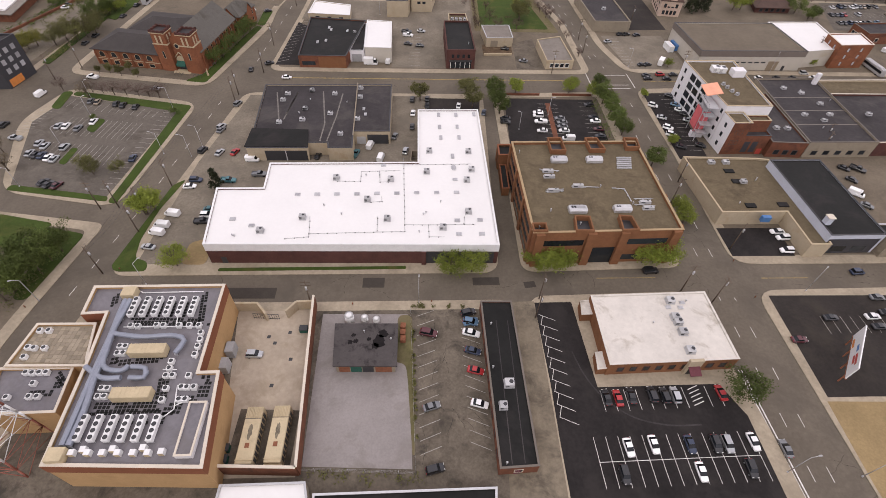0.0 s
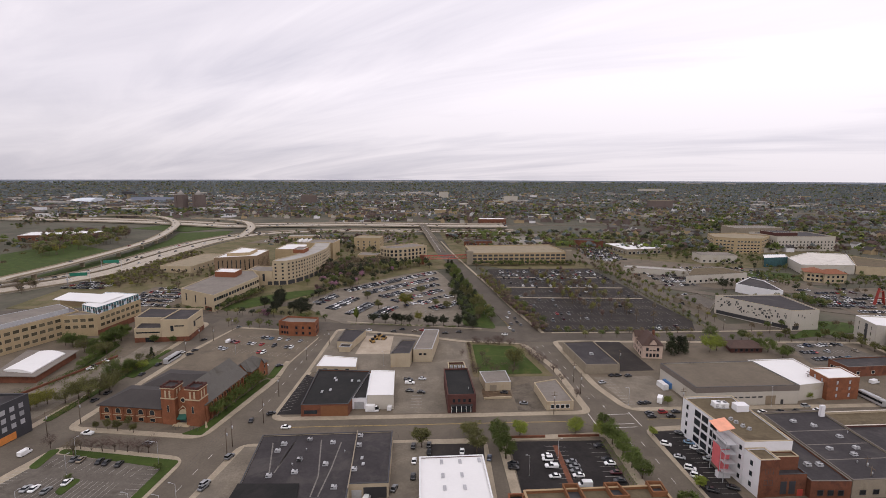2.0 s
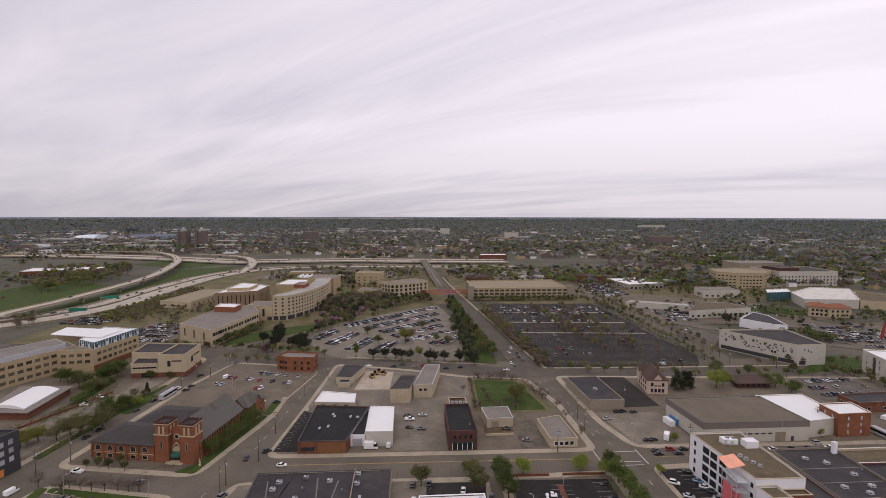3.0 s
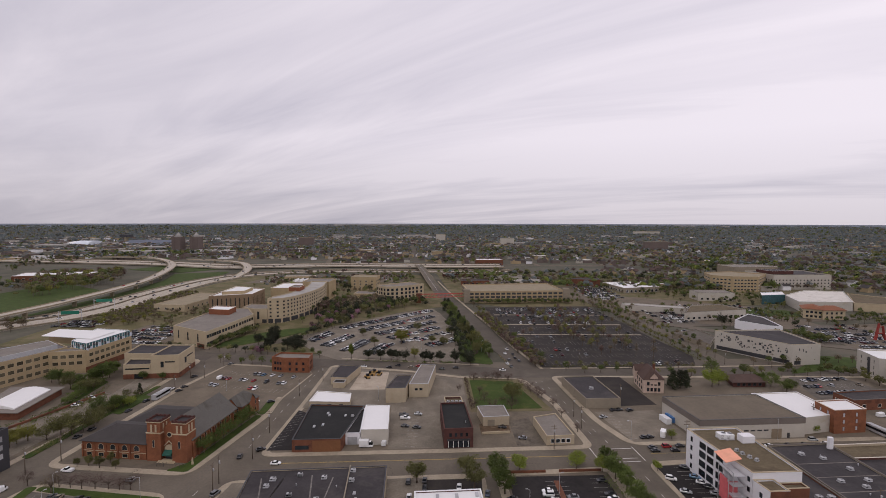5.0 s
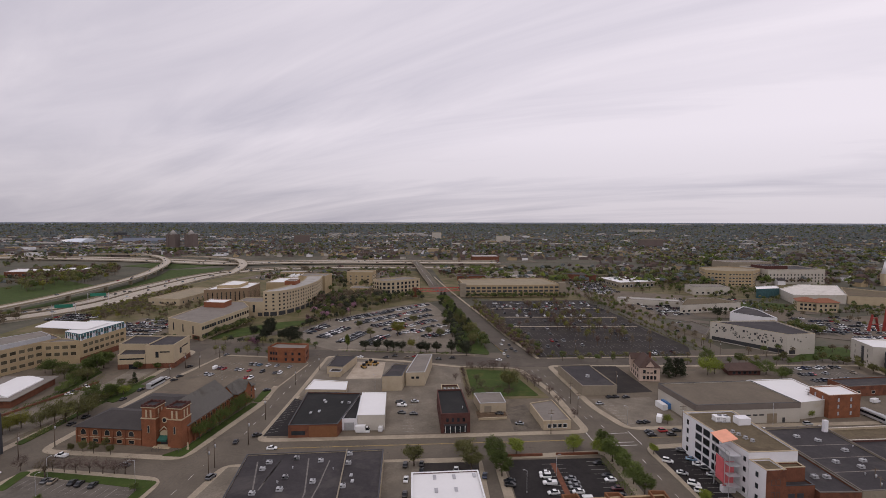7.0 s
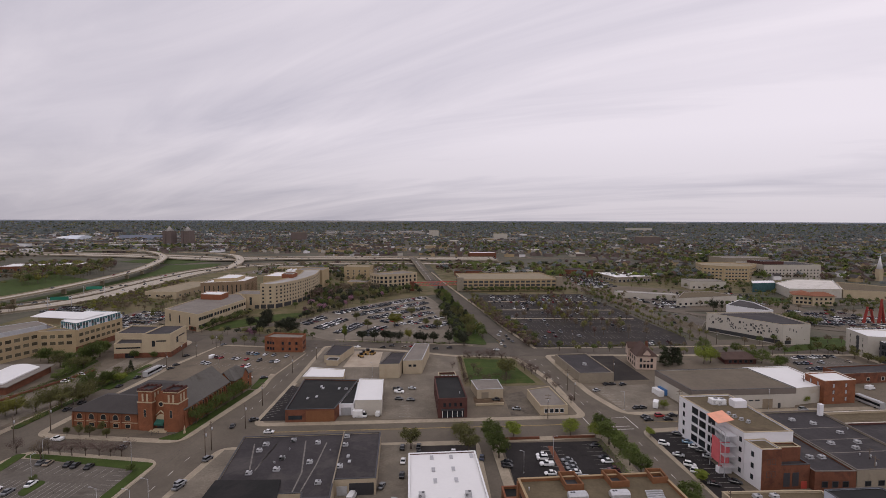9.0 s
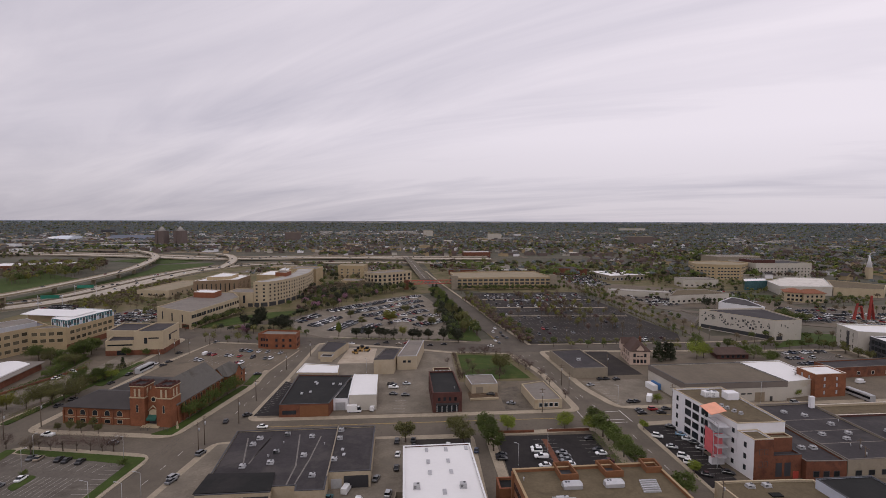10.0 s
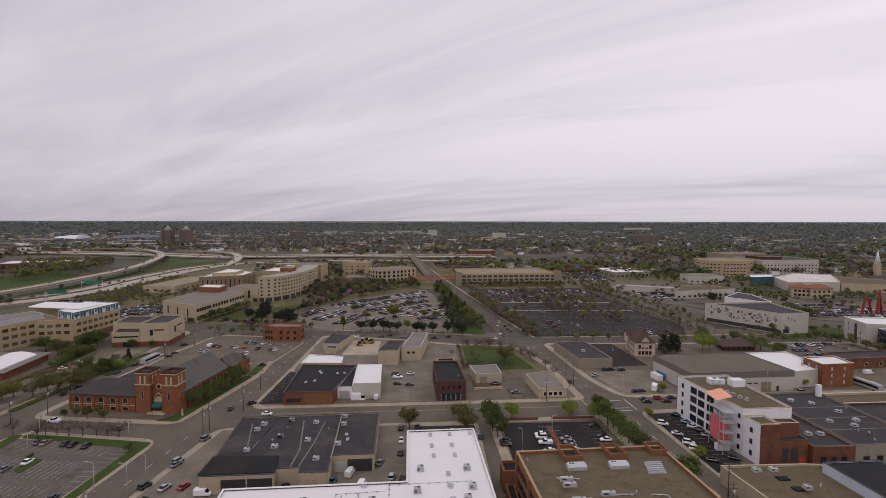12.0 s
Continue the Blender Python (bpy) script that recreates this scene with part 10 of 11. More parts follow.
def suburbs():
    rng = np.random.default_rng(23)
    walls, roofs = {}, {}
    n = 0
    while n < 2300:
        r = 600 + 2300 * rng.uniform() ** 1.45
        a = rng.uniform(-0.86, 0.86)
        x, y = r * math.sin(a), r * math.cos(a)
        if keep_clear(x, y) or y < 420 or (y < 1050 and -340 < x < 260) or (-1000 < x < -250 and y < 1130) or (x > 260 and rng.uniform() < 0.5):
            continue
        n += 1
        z = terrain(r) - 0.3
        big = rng.uniform() < (0.4 if a < -0.42 and r > 1150 else 0.07)
        w, d, h = (rng.uniform(9, 22), rng.uniform(8, 16), rng.uniform(5, 9)) if big else (rng.uniform(4, 6), rng.uniform(4.5, 7), rng.uniform(5, 7))
        g = 0.4 if big else rng.uniform(2.4, 4.0)
        m = Matrix.Translation((x, y, z)) @ Matrix.Rotation(rng.choice([0.04, 0.04 + math.pi / 2]) + rng.normal(0, 0.06), 4, "Z")
        v, f = walls.setdefault(rng.choice(4, p=(0.22, 0.44, 0.26, 0.08)), ([], []))
        o = len(v)
        v += [tuple(m @ Vector(c)) for c in ((-w, -d, 0), (w, -d, 0), (w, d, 0), (-w, d, 0), (-w, -d, h), (w, -d, h), (w, d, h), (-w, d, h), (0, -d, h + g), (0, d, h + g))]
        f += [(o, o + 1, o + 5, o + 8, o + 4), (o + 1, o + 2, o + 6, o + 5), (o + 2, o + 3, o + 7, o + 9, o + 6), (o + 3, o, o + 4, o + 7)]
        v, f = roofs.setdefault(3 if big and rng.uniform() < 0.3 else rng.integers(0, 3), ([], []))
        o = len(v)
        v += [tuple(m @ Vector(c)) for c in ((-w - 0.5, -d - 0.5, h), (0, -d - 0.5, h + g + 0.2), (w + 0.5, -d - 0.5, h), (-w - 0.5, d + 0.5, h), (0, d + 0.5, h + g + 0.2), (w + 0.5, d + 0.5, h))]
        f += [(o, o + 1, o + 4, o + 3), (o + 1, o + 2, o + 5, o + 4)]
    for (k, (v, f)), m, w in zip(sorted(walls.items()), (PALE_WALL, FAR_BRICK, BEIGE, WHITE_WALL), ("pale", "red brick", "beige", "white")):
        tagged(new("suburban_houses", from_arrays("suburban_houses", v, f, m)), "%s walls of many small suburban houses" % w, "houses", "", "stuff")
    for (k, (v, f)), m, w in zip(sorted(roofs.items()), (SLATE, BROWN_SHINGLE, SLATE_L, PALE_WALL), ("dark slate", "brown shingle", "grey slate", "white flat")):
        tagged(new("suburban_roofs", from_arrays("suburban_roofs", v, f, m)), "%s roofs of many small suburban houses" % w, "houses", "", "stuff")


suburbs()


def distant_sheds():
    """Long pale roofs far off: an industrial estate below the skyline, and shops among the houses."""
    rng = np.random.default_rng(77)
    v, f = [], []
    for n, r0, r1, a0, a1, w0, w1, h in ((26, 4060, 4150, -19, -2.5, 25, 90, 9), (9, 4060, 4150, 1, 30, 15, 45, 8), (20, 2500, 2800, -14, -1, 10, 34, 9), (16, 1500, 2400, -44, -24, 30, 80, 9), (18, 1700, 2900, 6, 40, 10, 26, 8)):
        for k in range(n):
            r, a = rng.uniform(r0, r1), radians(rng.uniform(a0, a1))
            x, y, z = r * math.sin(a), r * math.cos(a), terrain(r) - 1.0
            w, d, t = rng.uniform(w0, w1), rng.uniform(12, 30), rng.uniform(0.6, 1.2) * h
            o = len(v)
            v += [(x + sx * w, y + sy * d, z + zz) for zz in (0, t + 1) for sx, sy in ((-1, -1), (1, -1), (1, 1), (-1, 1))]
            f += [(o + 4, o + 5, o + 6, o + 7)] + [(o + i, o + (i + 1) % 4, o + 4 + (i + 1) % 4, o + 4 + i) for i in range(4)]
    tagged(new("distant_sheds", from_arrays("distant_sheds", v, f, PALE_ROOF)), "pale flat-roofed sheds far off below the skyline", "buildings", "", "stuff")


distant_sheds()

# ---- parked vehicles, lot by lot ----
cars("um ub sw sn sr sw", [(-2.6, 61.1), (7.4, 64.7), (7.5, 61.6), (7.8, 56.8), (8.4, 51.8), (9.1, 44.0)], -12)
cars("sg uk uk sb", [(-1.1, 43.0), (0.1, 30.3)] + [(6.8, 67.4), (7.4, 64.8)], 18)
cars("sk sr sk uk uk us sr", [(36.7, 46.6), (39.2, 46.6), (42.2, 47.2), (46.9, 47.7), (49.6, 47.6), (52.0, 47.8), (62.4, 48.8)], 95)
cars("sw sw sn uk us sw uk sw uk", [(39.1, 36.0), (44.4, 36.8), (51.9, 37.1), (57.3, 37.4), (59.7, 37.5), (65.3, 38.2), (37.1, 30.7), (52.5, 31.8), (62.7, 32.8)], 274)
cars("sg", [(71.6, 37.1)], 95, 0.0)
cars("sm", [(86.7, 63.5)], 3)
cars("uk un", [(56.0, 83.6), (113.3, 86.2)], 4, 0.0, False)
cars("sw uw uw", [(97.5, 100.5), (98.1, 98.1), (97.0, 93.1)], 184, 0.17, False)
cars("sk sw sg sk sk", [(97.8, 70.4), (108.9, 71.3), (113.6, 77.5), (108.9, 68.3), (113.3, 72.8)], 4, 0.17, False)
cars("pk sk sk vw sg", [(138.8, 132.5), (134.2, 132.7), (133.6, 126.5), (131.1, 119.5), (131.5, 113.9)], -40, 0.17, False)
cars("us", [(-41.6, 53.6)], 2)
cars("vw vw vw ss", [(-77.7, 97.5), (-78.8, 92.8), (-79.0, 89.9), (-79.1, 84.5)], 173, 0.17, False)
cars("un sw pg vw pt st uw pk", [(-76.6, 112.6), (-77.4, 109.6), (-58.2, 116.6), (-62.5, 123.9), (-66.8, 113.1), (-67.8, 100.0), (-67.9, 97.5), (-68.2, 95.0)], 4, 0.17, False)
cars("sk sk sm", [(-121.1, 108.6), (-119.0, 107.7), (-116.4, 107.5)], 69, 0.17, False)
cars("uk", [(-151.1, 137.2)], 84, 0.0, False)
cars("vw", [(-150.3, 157.3)], 80, 0.0, False)
cars("pw sg", [(-138.3, 171.0), (-111.3, 164.5)], 172, 0.0, False)
cars("ps", [(-142.6, 129.8)], 172, 0.17, False)
cars("ss ss ss sk sn sw ss us ss sw sg", [(-133.5, 127.7), (-130.8, 126.4), (-133.4, 122.3), (-131.1, 121.6), (-129.0, 121.4), (-126.4, 120.5), (-124.2, 119.9), (-124.2, 126.1), (-132.7, 137.7), (-130.2, 137.8), (-125.7, 136.9)], 88, 0.17, False)
cars("sw so sg sk sk sk sn", [(-122.6, 141.2), (-127.4, 153.5), (-130.0, 153.9), (-120.4, 152.8), (-117.6, 152.1), (-112.7, 151.3), (-100.3, 122.0)], 92, 0.17, False)
cars("sk", [(-80.2, 182.3)], 100, 0.0, False)
cars("sw", [(-64.5, 177.1)], 3, 0.0, False)
cars("ug us uk ss sr sg", [(-77.3, 156.3), (-78.3, 141.3), (-79.9, 127.6), (-74.1, 126.8), (-69.3, 127.4), (-77.9, 139.4)], 72, 0.17, False)
cars("sk sw sk", [(-74.2, 187.8), (-96.4, 239.0), (-88.7, 238.9)], 30, 0.17, False)
cars("sk sk sk sk", [(-152.0, 239.3), (-152.6, 226.6), (-154.9, 205.8), (-155.5, 198.4)], 80, 0.0, False)
cars("sw sk", [(-182.7, 232.7), (-183.2, 235.8)], 10, 0.17, False)
cars("uk sw sk sk sk sw", [(-13.7, 164.4), (-12.8, 155.1), (-12.5, 146.3), (-8.1, 165.4), (-7.9, 160.7), (3.9, 161.4)], 88, 0.17, False)
cars("sg us vw vw pt sk sn", [(-18.0, 140.1), (-13.7, 131.9), (-25.8, 134.0), (-21.5, 127.6), (-30.0, 129.2), (-42.0, 127.3), (13.3, 157.5)], 80, 0.17, False)
cars("sk sk pk pw ss", [(-18.8, 210.5), (-13.5, 209.2), (-20.4, 222.7), (-19.5, 219.1), (-13.8, 224.0)], -5, 0.17, False)
cars("vw", [(-25.8, 193.5)], 88, 0.17, False)
cars("sg sk sk", [(31.4, 199.2), (24.1, 209.9), (21.0, 151.8)], 170, 0.17, False)
cars("sw pw sw uw sg sg sg sw vw sk", [(33.6, 159.1), (34.0, 153.0), (33.9, 147.3), (33.4, 156.9), (41.3, 155.7), (41.8, 153.1), (41.6, 150.5), (41.8, 147.9), (42.6, 143.0), (21.1, 154.2)], 183, 0.17, False)
cars("sk sk sw sm sk", [(53.8, 166.0), (54.1, 157.6), (54.3, 155.0), (54.6, 149.8), (54.3, 145.5)], 183, 0.17, False)
cars("uw ss uw uw sb sw sk ss sk sk sk", [(78.8, 167.5), (80.0, 159.3), (80.4, 152.6), (80.3, 148.3), (87.9, 168.8), (88.3, 165.0), (89.3, 162.2), (89.5, 158.1), (87.4, 175.4), (89.0, 142.4), (81.8, 141.1)], -25, 0.17, False)
cars("sk ur sk sk sk sw sk sk us sw", [(82.5, 188.9), (88.5, 192.6), (90.5, 189.3), (94.2, 193.1), (82.5, 191.6), (130.6, 193.5), (138.7, 194.2), (145.7, 194.8), (152.4, 199.4), (155.0, 195.7)], 4, 0.0, False)
cars("ss sk sk sk sk sk", [(72.3, 221.6), (79.8, 230.0), (82.7, 230.3), (87.6, 229.9), (82.6, 200.5), (85.2, 200.8)], 20, 0.17, False)
for (x, y), h in zip([(-33.5, 197.6), (-33.3, 194.5), (-32.9, 191.4)] + [(91.7, 202.8)], (2, 2, 2, 60)):
    car("b", "w", x, y, h, 0.17, False)
fill(BAYS["church0"], 0.35)
fill(BAYS["church1"], 0.5)
fill(BAYS["church2"], 0.4)
fill(BAYS["right0"], 0.5)
fill(BAYS["right1"], 0.6)
fill(BAYS["right2"], 0.5)
fill(BAYS["drive"], 0.15)
cars("sw sk sk so sk sw sk sr", [(33.6, 292.5), (-3.4, 294.8), (-31.1, 301.5), (-22.9, 297.9), (5.1, 297.1), (-52.2, 298.7), (-36.2, 297.4), (-18.1, 300.0)], 175, 0.05, False)
cars("sw sk sg sw sk sg sw sg", [(42.2, 341.3), (44.6, 328.1), (40.4, 314.6), (39.6, 330.2), (44.8, 319.1), (46.5, 312.8), (38.2, 306.2), (39.9, 300.4)], 100, 0.06, False)
cars("sk sw sk sk sg", [(-147.9, 278.4), (-149.4, 257.1), (-143.7, 254.3), (-144.0, 260.4), (-137.5, 303.4)], 55, 0.0, False)


def bus(x, y, turn, z=0.0):
    root = tagged(new("city_bus"), "pale grey city bus with a dark window band", "bus")
    bm = box(bmesh.new(), -6, 6, -1.27, 1.27, 0.35, 3.1)
    bmesh.ops.bevel(bm, geom=bm.edges[:], offset=0.15, segments=2, affect="EDGES")
    sub("body", bm, UNIT_GREY, root)
    sub("window_band", box(bmesh.new(), -5.7, 6.03, -1.29, 1.29, 1.5, 2.5), CAR_GLASS, root)
    for sx in (-3.6, 3.4):
        for sy in (-1.1, 1.1):
            w = new("wheel", WHEEL)
            w.parent = root
            w.matrix_basis = pose(sx, sy, 0.45) @ Matrix.Diagonal((1.36, 1.2, 1.36, 1))
    sub("roof_pod", box(bmesh.new(), -4, -1, -0.8, 0.8, 3.08, 3.3), UNIT_GREY, root)
    root.matrix_basis = pose(x, y, z, 0, 0, turn)


bus(-148.4, 246.0, 88)
bus(185.4, 205.0, 95, 0.16)
cars("vw", [(203.0, 224.5)], 20, 0.16)


def container(x, y, turn, m, word):
    root = tagged(new("storage_container"), word, "container", "storage containers")
    sub("shell", box(bmesh.new(), -1.2, 1.2, -3, 3, 0.1, 2.6), m, root)
    for i in range(12):
        sub("rib", box(bmesh.new(), -1.25, 1.25, -2.9 + i * 0.5, -2.75 + i * 0.5, 0.15, 2.5), m, root)
    sub("skid", box(bmesh.new(), -1.1, 1.1, -2.9, 2.9, 0.0, 0.1), DARK_METAL, root)
    root.matrix_basis = pose(x, y, 0.17, 0, 0, turn)


container(98.9, 217.1, 8, WHITE_PAINT, "white steel storage container")
container(102.3, 218.7, 8, BLUE_PAINT, "blue steel storage container")


def loader(x, y, turn):
    root = tagged(new("construction_machine"), "dusty yellow construction machine parked on bare ground", "construction machine", "construction machines")
    sub("chassis", box(bmesh.new(), -1.8, 1.8, -0.9, 0.9, 0.5, 1.3), MACHINE_PAINT, root)
    sub("cab", box(bmesh.new(), -0.8, 0.6, -0.8, 0.8, 1.3, 2.7), CAR_GLASS, root)
    sub("bucket", box(bmesh.new(), 1.8, 2.9, -1.1, 1.1, 0.1, 1.0), MACHINE_PAINT, root)
    for sx in (-1.2, 1.2):
        for sy in (-0.95, 0.95):
            w = new("wheel", WHEEL)
            w.parent = root
            w.matrix_basis = pose(sx, sy, 0.55) @ Matrix.Diagonal((1.66, 1.5, 1.66, 1))
    root.matrix_basis = pose(x, y, 0.17, 0, 0, turn)


for k, (x, y) in enumerate([(-45.5, 282.2), (-43.7, 285.9), (-40.3, 282.4), (-46.4, 277.0)]):
    loader(x, y, 40 * k)
slab("bare_yard", [(-51.9, 289.2), (-35.1, 288.0), (-33.9, 258.2), (-53.1, 257.5)], 0.02, 0.19, YARD, "pale dusty yard with machines", "yard")

# ---- street trees and planting ----
trees("spring", [(-69.1, 78.8)], 6.2, 3.2)
trees("spring", [(2.4, 80.2), (7.9, 80.9)], 7.6, 4.6)
trees("spring", [(25.6, 83.6), (28.6, 83.8), (31.4, 84.2)] + [(54.6, 86.6), (57.6, 87.0), (60.6, 87.4)], 7.6, 4.7)
trees("green", [(66.7, 49.2)], 7.6, 4.5)
trees("green", [(58.8, 175.8), (59.4, 167.9), (60.5, 160.3), (61.1, 153.2), (62.3, 147.3), (60.4, 165.0)] + [(68.5, 130.2)], 7.5, 3.6)
trees("spring", [(49.4, 178.2)] + [(70.4, 107.2), (70.8, 103.2)], 5.5, 3.0)
trees("olive", [(-10.7, 164.6), (6.8, 170.1), (9.0, 160.9)], 7.5, 3.4)
trees("green", [(17.7, 168.4), (19.1, 158.0), (17.9, 162.6)], 8.5, 3.6)
trees("spring", [(26.0, 172.5), (47.5, 174.9), (56.2, 172.6)], 6.0, 3.0)
trees("dark", [(-68.4, 108.8)], 7.5, 2.8)
trees("spring", [(-85.1, 97.6), (-83.6, 99.4)], 8.0, 3.8)
trees("green", [(-100.7, 82.0), (-101.7, 78.8), (-102.9, 75.3), (-104.0, 71.9), (-104.8, 68.5), (-105.5, 65.7), (-106.5, 79.1), (-107.8, 75.5)], 8.0, 4.4, group="verge trees")
trees("bud", [(-144.5, 161.3), (-133.0, 160.7), (-128.7, 160.1), (-124.3, 159.5), (-119.8, 159.5), (-115.1, 159.3), (-111.0, 159.0), (-107.4, 159.0)], 5.0, 3.2, group="bare-twigged row")
trees("olive", [(-108.5, 113.5), (-101.4, 115.3), (-111.8, 116.6)], 5.0, 2.8, group="lot trees")
trees("haze", [(-135.0, 113.7), (-142.5, 122.9), (-132.6, 156.9)], 7.0, 3.2, group="lot trees")
trees("green", [(-97.9, 149.0), (-123.6, 143.2)], 2.2, 1.4, group="lot shrubs")
trees("green", [(-95.4, 185.2), (-94.4, 191.5), (-93.5, 197.8), (-92.6, 204.4), (-91.8, 211.0), (-90.6, 217.0)], 6.2, 3.3, group="churchyard trees")
trees("olive", [(-137.3, 174.3), (-133.2, 174.7), (-128.3, 173.4), (-127.0, 177.4), (-121.6, 172.5)], 4.0, 1.5, group="young church trees")
trees("gold", [(-175.6, 192.0), (-173.3, 194.7), (-175.2, 188.4)], 6.5, 4.2, group="street-side trees")
trees("green", [(-203.2, 281.6), (-199.8, 285.4), (-198.7, 268.0), (-198.8, 258.4), (-216.0, 264.1), (-212.9, 267.5), (-222.7, 267.1), (-160.0, 229.3), (-163.9, 222.0)], 7.5, 3.8, group="office trees")
trees("green", [(-196.7, 252.4), (-198.7, 261.5), (-198.7, 268.0)], 4.5, 3.0, group="office trees")
trees("pine", [(-51.7, 315.2), (-43.9, 314.7), (-36.7, 313.2), (-32.8, 312.6), (-27.5, 312.8), (-14.9, 310.3), (-11.1, 309.2), (-4.8, 310.3), (5.2, 308.2), (14.4, 303.3)], 7.5, 3.6, group="evergreens by the lot")
trees("spring", [(-63.9, 316.9)], 10, 1.5, group="evergreens by the lot")
trees("gold", [(-34.1, 355.6)], 12.0, 6.0, group="lot trees")
trees("gold", [(-21.9, 320.8)], 6.0, 3.0, group="lot trees")
trees("olive", [(-67.1, 381.8), (-11.3, 358.2), (-24.3, 396.6), (1.8, 385.0), (-2.6, 350.6), (-53.5, 351.0), (-97.1, 428.8), (-88.8, 421.6)], 7.0, 3.4, group="lot trees")
trees("bud", [(13.0, 313.5), (18.5, 322.5), (26.6, 279.7), (29.8, 278.1)] + [(44.0, 252.2), (48.7, 246.8)], 5.0, 2.8, group="lot trees")
trees("gold", [(32.9, 246.3)], 6.0, 3.2, group="park trees")
trees("olive", [(32.9, 241.5)], 8.5, 4.6, group="park trees")
trees("bud", [(47.1, 252.0), (52.0, 235.1), (53.1, 222.2), (56.3, 206.5), (6.1, 256.0)], 4.5, 2.2, group="small roadside trees")
trees("bud", [(15, 275.5), (22, 274.5), (28.5, 274), (34.5, 273)], 4.5, 2.8, group="park trees")
trees("haze", [(18.6, 240.9), (17.0, 252.1)], 5.0, 2.6, group="park trees")
for k in range(34):
    y = 330 + k * 6.0
    x = 28.0 - (y - 330) * 0.128 - random.uniform(2, 10)
    tree(random.choice(("green", "dark", "olive", "olive", "green")), x, y, random.uniform(6, 9.5), random.uniform(2.8, 4.2), 0.1, "avenue trees")
for k in range(30):
    y = 305 + k * 7.0
    x = 60 - (y - 300) * 0.16 + random.uniform(0, 4)
    far_tree(random.choice(("olive", "haze", "green", "haze", "olive")), x, y, random.uniform(5, 9), random.uniform(2.8, 4.2))
for k in range(36):
    row = random.uniform(318, 480)
    far_tree(random.choice(("haze", "haze", "haze", "olive")), 132 - (row - 318) * 0.22 + random.gauss(0, 12), row, random.uniform(7, 12), random.uniform(2.0, 3.2))
for k in range(22):
    far_tree(random.choice(("olive", "green", "haze")), 166 + random.uniform(-2, 2) - max(0, k - 8) * 0.8, 306 + k * 11, random.uniform(4.5, 7), random.uniform(2, 2.8))
for k in range(12):
    far_tree(random.choice(("haze", "olive", "olive")), 68 + k * 7.6, 299 + random.uniform(-1, 1), random.uniform(4, 6), random.uniform(1.8, 2.6))
for k in range(16):
    far_tree("green", 28 + k * 6.6, 534 + k * 0.7, random.uniform(6, 8), random.uniform(2.8, 3.6))
for k in range(30):
    t = random.random()
    x, y = between((-128, 430), (-20, 515), t)
    far_tree(random.choice(("dark", "green", "olive", "dark", "green", "pine", "olive", "olive", "blossom")), x + random.uniform(-10, 8), y + random.uniform(-6, 22), random.uniform(6, 11), random.uniform(3, 4.6))
for k in range(14):
    x, y = between((-170, 352), (-158, 398), k / 14)
    far_tree(random.choice(("green", "olive")), x + random.uniform(-1, 1), y, random.uniform(5, 7.5), random.uniform(2.4, 3.2))
trees("pine", [(-128.5, 358.5), (-134.0, 363.9), (-105.9, 331.2), (-103.0, 335.2), (-124.5, 330.4), (-139.4, 352.6)], 8.0, 4.0, 0.1, "campus trees")
trees("blossom", [(-132.7, 332.5), (-128.3, 327.9), (-113.4, 406.0)], 4.5, 3.0, 0.1, "campus trees")
trees("dark", [(123.0, 261.5), (127.4, 262.4), (131.0, 264.1)], 9.0, 4.2, Z0, "warehouse trees")
trees("spring", [(146.0, 264.9), (151.0, 267.0)], 9.0, 5.0, Z0, "warehouse trees")
trees("green", [(176.9, 287.0), (176.7, 272.0), (179.0, 265.8), (181.5, 257.0), (186.1, 260.1), (159.2, 289.9)], 6.5, 3.6, Z0, "warehouse trees")
trees("olive", [(231.3, 292.6), (238.2, 289.3), (239.4, 284.2), (239.7, 275.9), (240.5, 268.0), (242.0, 262.0), (207.8, 293.6)], 5.0, 2.2, Z0, "warehouse trees")
trees("pine", [(240.7, 423.1)], 9.5, 4.6, 0.1, "warehouse trees")
trees("spring", [(79.7, 143.6), (93.9, 200.1), (76.7, 173.9), (158.8, 206.5)] + [(78.7, 142.9)], 3.6, 1.8, Z0, "lot shrubs")
def grove(poly, n, kinds, h0, h1, spread=0.42):
    """Far trees strewn over a four-cornered patch."""
    for k in range(n):
        u, v = random.random(), random.random()
        x, y = between(between(poly[0], poly[1], u), between(poly[3], poly[2], u), v)
        h = random.uniform(h0, h1)
        far_tree(random.choice(kinds), x, y, h, h * spread * random.uniform(0.85, 1.2))


for a, b, n, kinds in (((-162, 334), (-82, 319), 13, ("green", "olive", "pine")), ((-150, 306), (-84, 296), 9, ("green", "olive")), ((-115, 352), (-103, 418), 12, ("pine", "green", "olive")), ((164, 282), (325, 294), 18, ("green", "green", "olive")),
                       ((190, 306), (325, 316), 14, ("green", "olive", "haze")), ((66, 292), (150, 284), 8, ("olive", "green")), ((-205, 338), (-165, 336), 6, ("green", "pine")), ((188, 350), (170, 545), 18, ("olive", "green", "haze"))):
    for k in range(n):
        x, y = between(a, b, (k + 0.5) / n)
        far_tree(random.choice(kinds), x + random.uniform(-1.5, 1.5), y + random.uniform(-1.5, 1.5), random.uniform(5, 8), random.uniform(2.6, 3.8))
MIXED = ("olive", "green", "haze", "bud", "olive", "dark", "green")
grove([(-489.9, 553.5), (-477.9, 688.3), (-552.8, 835.9), (-679.1, 802.2)], 170, ("olive", "olive", "haze", "green", "gold", "bud"), 11, 17)
